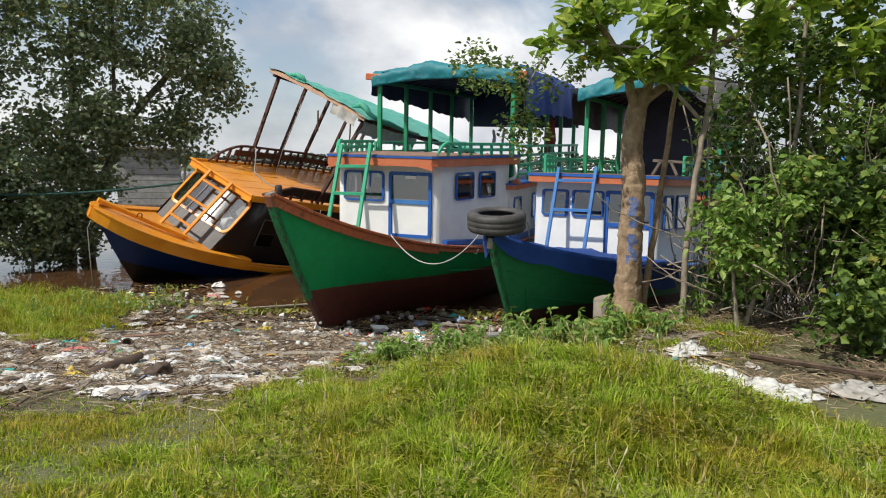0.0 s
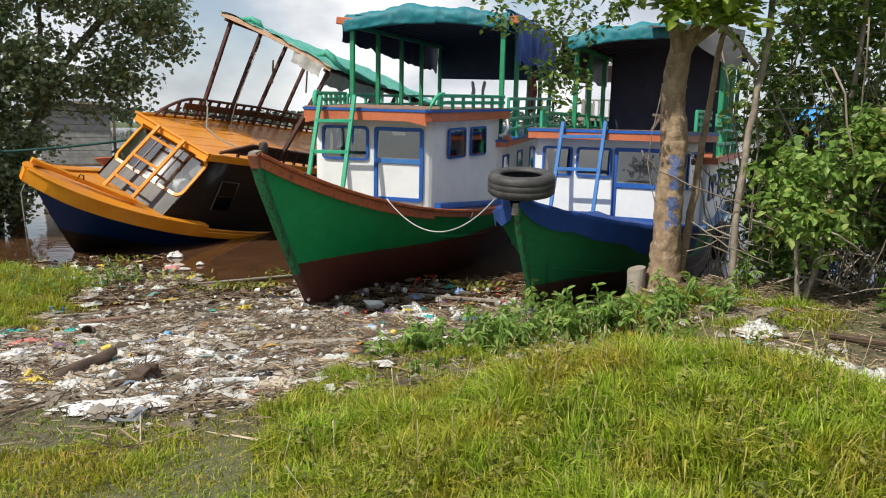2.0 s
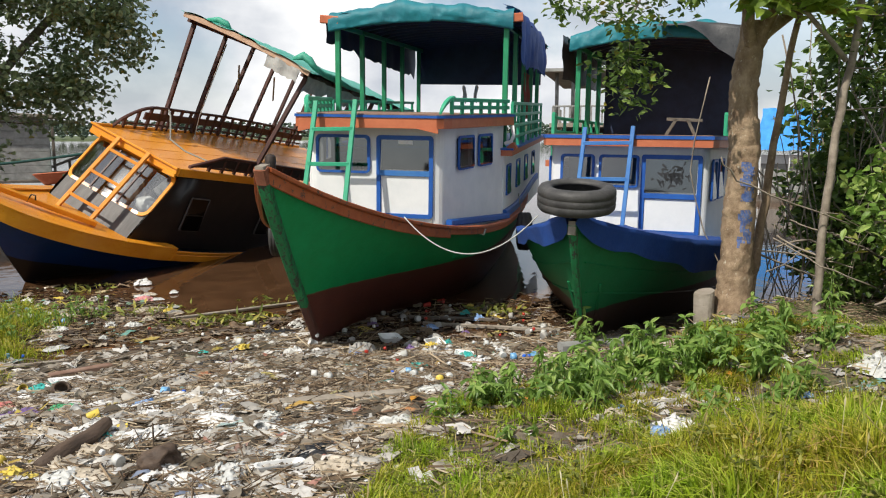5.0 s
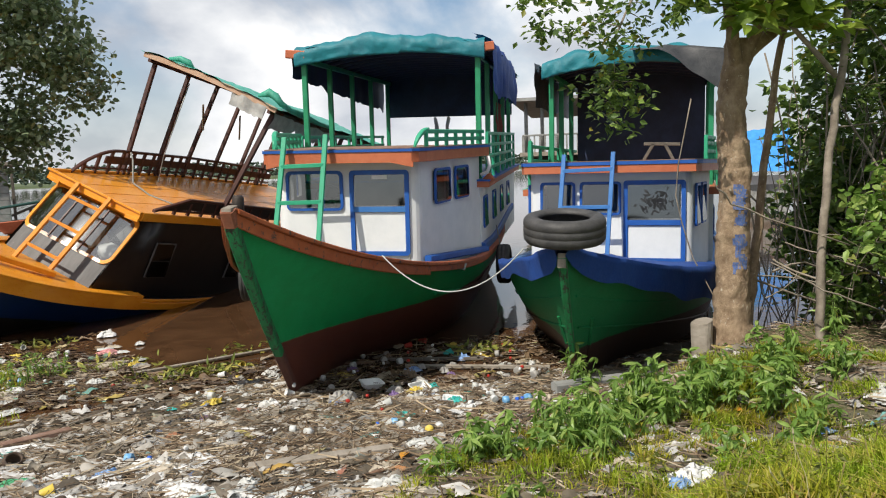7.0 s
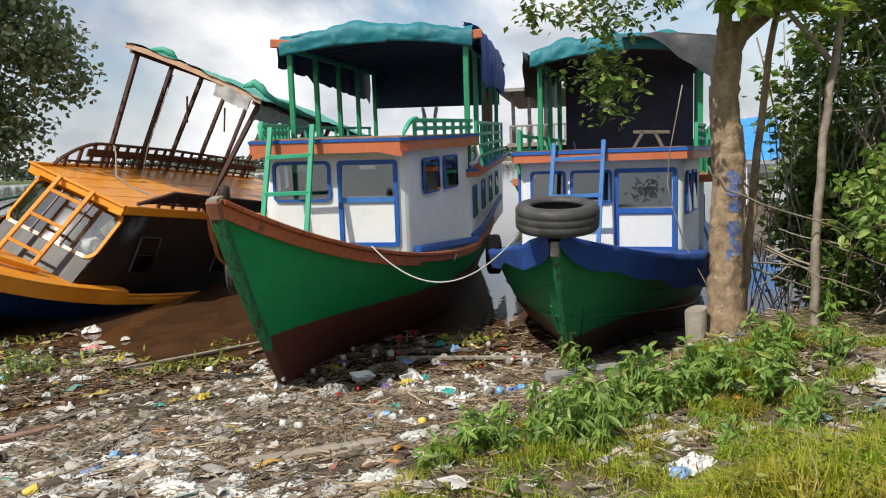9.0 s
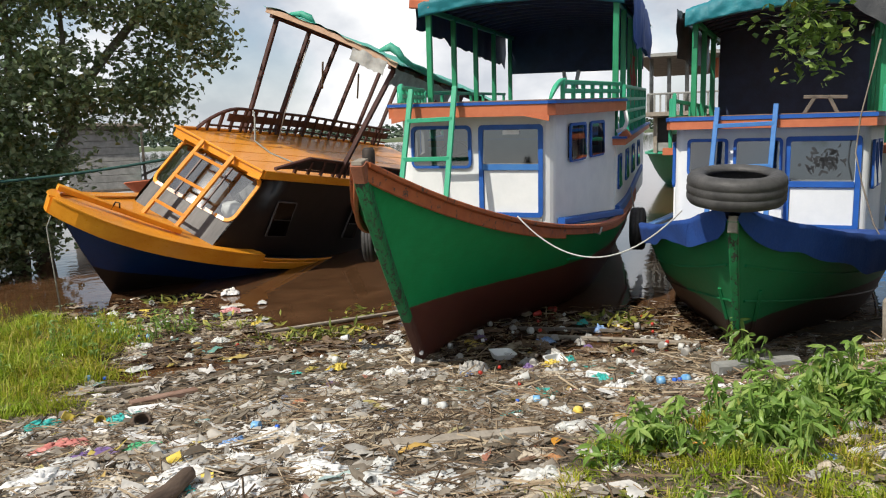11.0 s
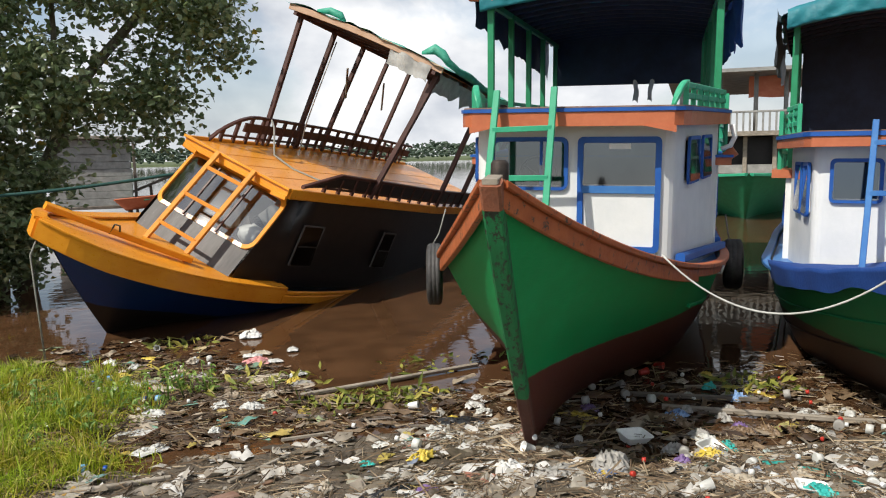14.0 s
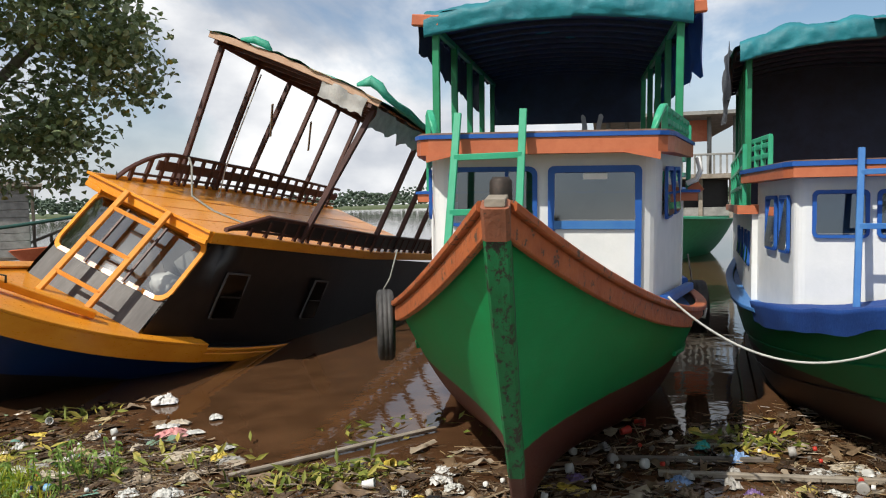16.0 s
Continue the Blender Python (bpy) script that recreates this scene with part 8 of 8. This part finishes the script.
solo("tree_stump", bm, OLD_TIMBER, "sawn weathered stump beside the tree", "stump", Matrix.Translation((4.10, 9.18, ground_z(4.1, 9.18))), smooth=False)
# old brown pot and a half-buried tyre
bm = bm_new()
rings = []
for q, z in ((0.05, 0), (0.10, 0.03), (0.115, 0.09), (0.09, 0.13), (0.085, 0.14), (0.07, 0.12), (0.08, 0.06)):
    rings.append([bm.verts.new((q * math.cos(a), q * math.sin(a), z)) for a in [math.tau * k / 18 for k in range(18)]])
for a, b in zip(rings, rings[1:]):
    for k in range(18):
        bm.faces.new((a[k], a[(k + 1) % 18], b[(k + 1) % 18], b[k]))
solo("clay_pot", bm, WET_LOG, "small brown pot half buried in litter", "pot", Matrix.Translation((-1.68, 10.28, surface_z(-1.68, 10.28))) @ pose(0, 0, 0, 35, 10, 0) @ Matrix.Scale(0.72, 4), smooth=True)
bm = bm_new()
bmesh.ops.create_icosphere(bm, subdivisions=4, radius=0.10)
for v in bm.verts:
    d = v.co.normalized()
    v.co *= 1 + 0.28 * noise.noise(d * 1.7) + 0.14 * noise.noise((d.x * 9, d.y * 3, d.z * 9))
    v.co.x *= 1.25
    if (d - Vector((0.35, -0.9, 0.25)).normalized()).length < 0.5:
        v.co -= Vector((0.35, -0.9, 0.25)).normalized() * 0.05
solo("coconut_husk", bm, WET_LOG, "dark fibrous coconut husk, hollow on one side", "husk", Matrix.Translation((-0.85, 7.74, surface_z(-0.85, 7.74) + 0.055)) @ pose(0, 0, 0, 0, 0, 20), smooth=True)


def floating_weeds():
    rnd = np.random.RandomState(5)
    vs, fs = leaf_cloud([((-0.15, 13.1, 0.03), (0.85, 0.32, 0.02), 260), ((-1.2, 14.0, 0.03), (0.9, 0.5, 0.02), 110), ((-2.6, 14.6, 0.03), (0.7, 0.5, 0.02), 60), ((0.4, 14.1, 0.02), (0.4, 0.5, 0.012), 24), ((3.3, 12.3, 0.05), (0.5, 0.35, 0.04), 110), ((-2.0, 15.9, 0.04), (0.4, 0.3, 0.03), 50), ((1.2, 14.0, 0.02), (0.9, 0.6, 0.01), 20)], 0.045, 3.2, 12, 0.02)
    ob = faces_mesh("floating_reeds", vs, fs, many("yellow_green_reed", [(0, (0.10, 0.14, 0.02)), (0.6, (0.25, 0.27, 0.05)), (1, (0.45, 0.38, 0.08))], 0.6, 0.2))
    tagged(ob, "yellow-green reeds and leaves afloat", "reeds", kind="stuff")


floating_weeds()


# ---- across the water ----
def hut():
    h = thing("hut", "grey wooden waterside hut with a flat roof", "hut", Matrix.Translation((-6.9, 40.6, 0.0)) @ pose(0, 0, 0, 0, 0, 8))
    for sx in (-1.3, 1.3):
        for sy in (-1.2, 1.2):
            part("pile", one(beam, (sx, sy, -1.6), (sx, sy, 0.5), 0.16, 0.16, (0, 1, 0)), DECK, h)
    part("floor_deck", one(beam, (-1.7, 0, 0.42), (1.7, 0, 0.42), 3.2, 0.12), DECK, h)
    for k in range(9):
        part("wall_board", one(beam, (-1.4, -1.3, 0.62 + 0.29 * k), (1.4, -1.3, 0.62 + 0.29 * k), 0.06, 0.275), GREY_PLANK, h)
        part("wall_board", one(beam, (1.4, -1.3, 0.62 + 0.29 * k), (1.4, 1.3, 0.62 + 0.29 * k), 0.06, 0.275), GREY_PLANK, h)
    part("back_wall", one(beam, (-1.4, 1.3, 1.75), (1.4, 1.3, 1.75), 0.06, 2.6), GREY_PLANK, h)
    part("side_wall", one(beam, (-1.4, -1.3, 1.75), (-1.4, 1.3, 1.75), 0.06, 2.6), GREY_PLANK, h)
    part("roof", one(beam, (-1.9, 0, 3.25), (1.9, 0, 3.10), 3.4, 0.14), OLD_TIMBER, h)


hut()


def jetty():
    j = thing("jetty_rail", "dark posts and slanting rail standing in the water", "rail")
    for x, y, t in ((-5.6, 43.0, 3.3), (-4.9, 43.2, 1.2), (-3.0, 43.5, 1.0)):
        part("post", one(beam, (x, y, -1.5), (x - 0.1 * (t < 2), y, t), 0.12, 0.12, (0, 1, 0)), DECK, j)
    part("rail", one(beam, (-7.5, 43, 0.55), (-4.6, 43.2, 0.6), 0.14, 0.16), DECK, j)
    part("rail", one(beam, (-6.4, 43, 0.6), (-2.2, 43.2, 2.3), 0.12, 0.12), DECK, j)


jetty()


def rowing_boat():
    m = Matrix.Translation((-5.9, 38.6, 0.72)) @ pose(0, 0, 0, 6, -16, -62)
    b = thing("rowing_boat", "small orange rowing boat with green inside", "boat", m)
    hl = Hull(3.2, lambda y: 0.48 * (1 - (1 - min(y / 1.6, 1)) ** 2) + 0.02 - 0.25 * smoothstep(2.2, 3.2, y), lambda y: -0.18 * math.sin(min(y / 3.2, 1) * math.pi), 0.35, -0.5, -0.52)
    part("hull", one(hl.build, 18, 6), ORANGE_BRIGHT, b, "", True)
    part("lining", one(hl.build, 18, 6, 0.03), LIGHT_GREEN, b, "green inside", True)
    for s in (-1, 1):
        part("gunwale", one(sweep, hl.rail_line(s, 0.02, 3.15, 14, 0.0, 0.01), 0.07, 0.05), ORANGE_BRIGHT, b)
    for y in (1.1, 2.1):
        part("thwart", one(beam, (-hl.w(y), y, -0.26), (hl.w(y), y, -0.26), 0.22, 0.03), LIGHT_GREEN, b)


ORANGE_BRIGHT = paint("bright_orange_paint", (0.55, 0.14, 0.06), (0.62, 0.2, 0.1), 5, 0.5, 0.1)
rowing_boat()


def house_boat():
    m = boat_pose(57, 0, 0, 13.6, 26.2, 1.42) @ Matrix.Diagonal((1.0, 1.0, 0.8, 1.0))
    b = thing("house_boat", "two-storey wooden boat with a green hull moored behind", "boat", m)
    hl = Hull(14, lambda y: 2.3 * (1 - (1 - min(y / 5, 1)) ** 2.2), lambda y: -0.25 * (1 - math.exp(-y / 3)), 1.5, -2.2, -2.4)
    part("hull", one(hl.build, 24, 8), GREEN_PAINT, b, "", True)
    for s in (-1, 1):
        part("rail_cap", one(sweep, hl.rail_line(s, 0.05, 13.8, 20, 0.02, 0.02), 0.14, 0.12), LIGHT_GREEN, b)
    deck_part(hl, b, -0.05, 0.2, 13.8, OLD_TIMBER)
    part("front_wall", one(beam, (-1.9, 2.3, 0.16), (1.9, 2.3, 0.16), 0.08, 0.36), GREY_PLANK, b)
    # Black block stands in for the shade behind the open lower storey.
    part("opening_shade_block", one(slab, [(-1.8, 2.6), (1.8, 2.6), (1.8, 12), (-1.8, 12)], -0.1, 1.45), BLACK_WALL, b)
    for x in (-1.85, -0.9, 0.0, 0.9, 1.85):
        part("post", one(beam, (x, 2.25, -0.1), (x, 2.25, 1.5), 0.13, 0.13, (0, 1, 0)), OLD_TIMBER, b)
    part("upper_deck", one(slab, [(-2.2, 1.7), (2.2, 1.7), (2.2, 12.5), (-2.2, 12.5)], 1.5, 1.68), OLD_TIMBER, b)
    part("balustrade_cap", one(beam, (-2.1, 1.8, 2.45), (2.1, 1.8, 2.45), 0.08, 0.08), GREY_PLANK, b)
    for k in range(22):
        part("baluster", one(beam, (-2.05 + 0.195 * k, 1.8, 1.68), (-2.05 + 0.195 * k, 1.8, 2.43), 0.06, 0.05, (0, 1, 0)), GREY_PLANK, b)
    for k in range(14):
        part("side_baluster", one(beam, (-2.1, 1.9 + 0.3 * k, 1.68), (-2.1, 1.9 + 0.3 * k, 2.43), 0.06, 0.05, (0, 1, 0)), GREY_PLANK, b)
    for x in (-2.0, -1.4, -0.8, 0.3, 1.2, 2.0):
        part("column", one(tube, [(x, 2.4, 1.68), (x, 2.4, 4.0)], 0.07, 8), GREY_PLANK, b, "pale column", True)
    rows = [[(0.1 + 0.08 * k, 2.7, 3.9 - 0.12 * j) for k in range(16)] for j in range(8)]
    part("orange_cloth", one(cloth_sheet, rows, 0.06, 7, 2), ORANGE_BRIGHT, b, "orange cloth hanging", True)
    part("roof", one(slab, [(-2.5, 1.5), (2.5, 1.5), (2.5, 12.5), (-2.5, 12.5)], 4.0, 4.14), GREY_PLANK, b)


house_boat()


def blue_shelter():
    b = thing("water_shelter", "floating shelter with blue tarpaulin roof beyond the trees", "shelter", Matrix.Translation((20.6, 25.2, 0)) @ pose(0, 0, 0, 0, 0, -45) @ Matrix.Diagonal((0.36, 0.8, 0.78, 1)))
    part("float", one(beam, (-3, 0, 0.1), (3, 0, 0.1), 3.0, 0.5), DECK, b)
    part("wall", one(beam, (-2.6, -1.2, 1.2), (2.6, -1.2, 1.2), 0.08, 1.7), GREY_PLANK, b)
    part("white_band", one(beam, (-2.6, -1.26, 1.9), (2.6, -1.26, 1.9), 0.04, 0.4), PALE_PLASTIC, b)
    rows = [[(-3 + 0.4 * k, -1.9 + 0.5 * j, 2.3 + 0.28 * j) for k in range(16)] for j in range(8)]
    part("tarp_roof", one(cloth_sheet, rows, 0.12, 9, 1.2), paint("sky_blue_tarpaulin", (0.03, 0.22, 0.60), (0.06, 0.30, 0.7), 2, 0.5, 0.3), b, "sky-blue tarpaulin", True)
    for x in (-2.6, 0, 2.6):
        part("post", one(beam, (x, -1.6, 0.3), (x, -1.6, 2.4), 0.1, 0.1, (0, 1, 0)), PALE_PLASTIC, b)


blue_shelter()


# ---- fallen yellow leaves ----
def fallen_leaf(x, y, yaw, s, z=0.0):
    bm = bm_new()
    rows = []
    for j in range(5):
        w = 0.42 * math.sin(math.pi * (0.08 + 0.84 * j / 4))
        rows.append([(s * (i - 1) * w, s * (j / 4 - 0.5) * 2, s * (0.16 * abs(i - 1) + 0.12 * math.sin(j))) for i in range(3)])
    grid(bm, rows)
    solo("fallen_leaf", bm, YELLOW_LEAF, "fallen orange-yellow leaf on the bank", "leaf", Matrix.Translation((x, y, surface_z(x, y) + 0.02 + z)) @ pose(0, 0, 0, 12, 8, yaw), "fallen leaves", smooth=True)


YELLOW_LEAF = paint("orange_yellow_leaf", (0.52, 0.20, 0.02), (0.62, 0.32, 0.03), 14, 0.5, 0.2)
rl = random.Random(8)
for x, y in ((4.51, 8.55), (4.45, 8.19), (4.75, 7.6), (2.5, 8.0), (1.6, 8.0), (3.3, 7.9), (2.9, 8.3), (4.2, 7.2), (1.9, 7.6), (0.9, 8.4)):
    fallen_leaf(x, y, rl.uniform(0, 360), rl.uniform(0.05, 0.085), 0.02)
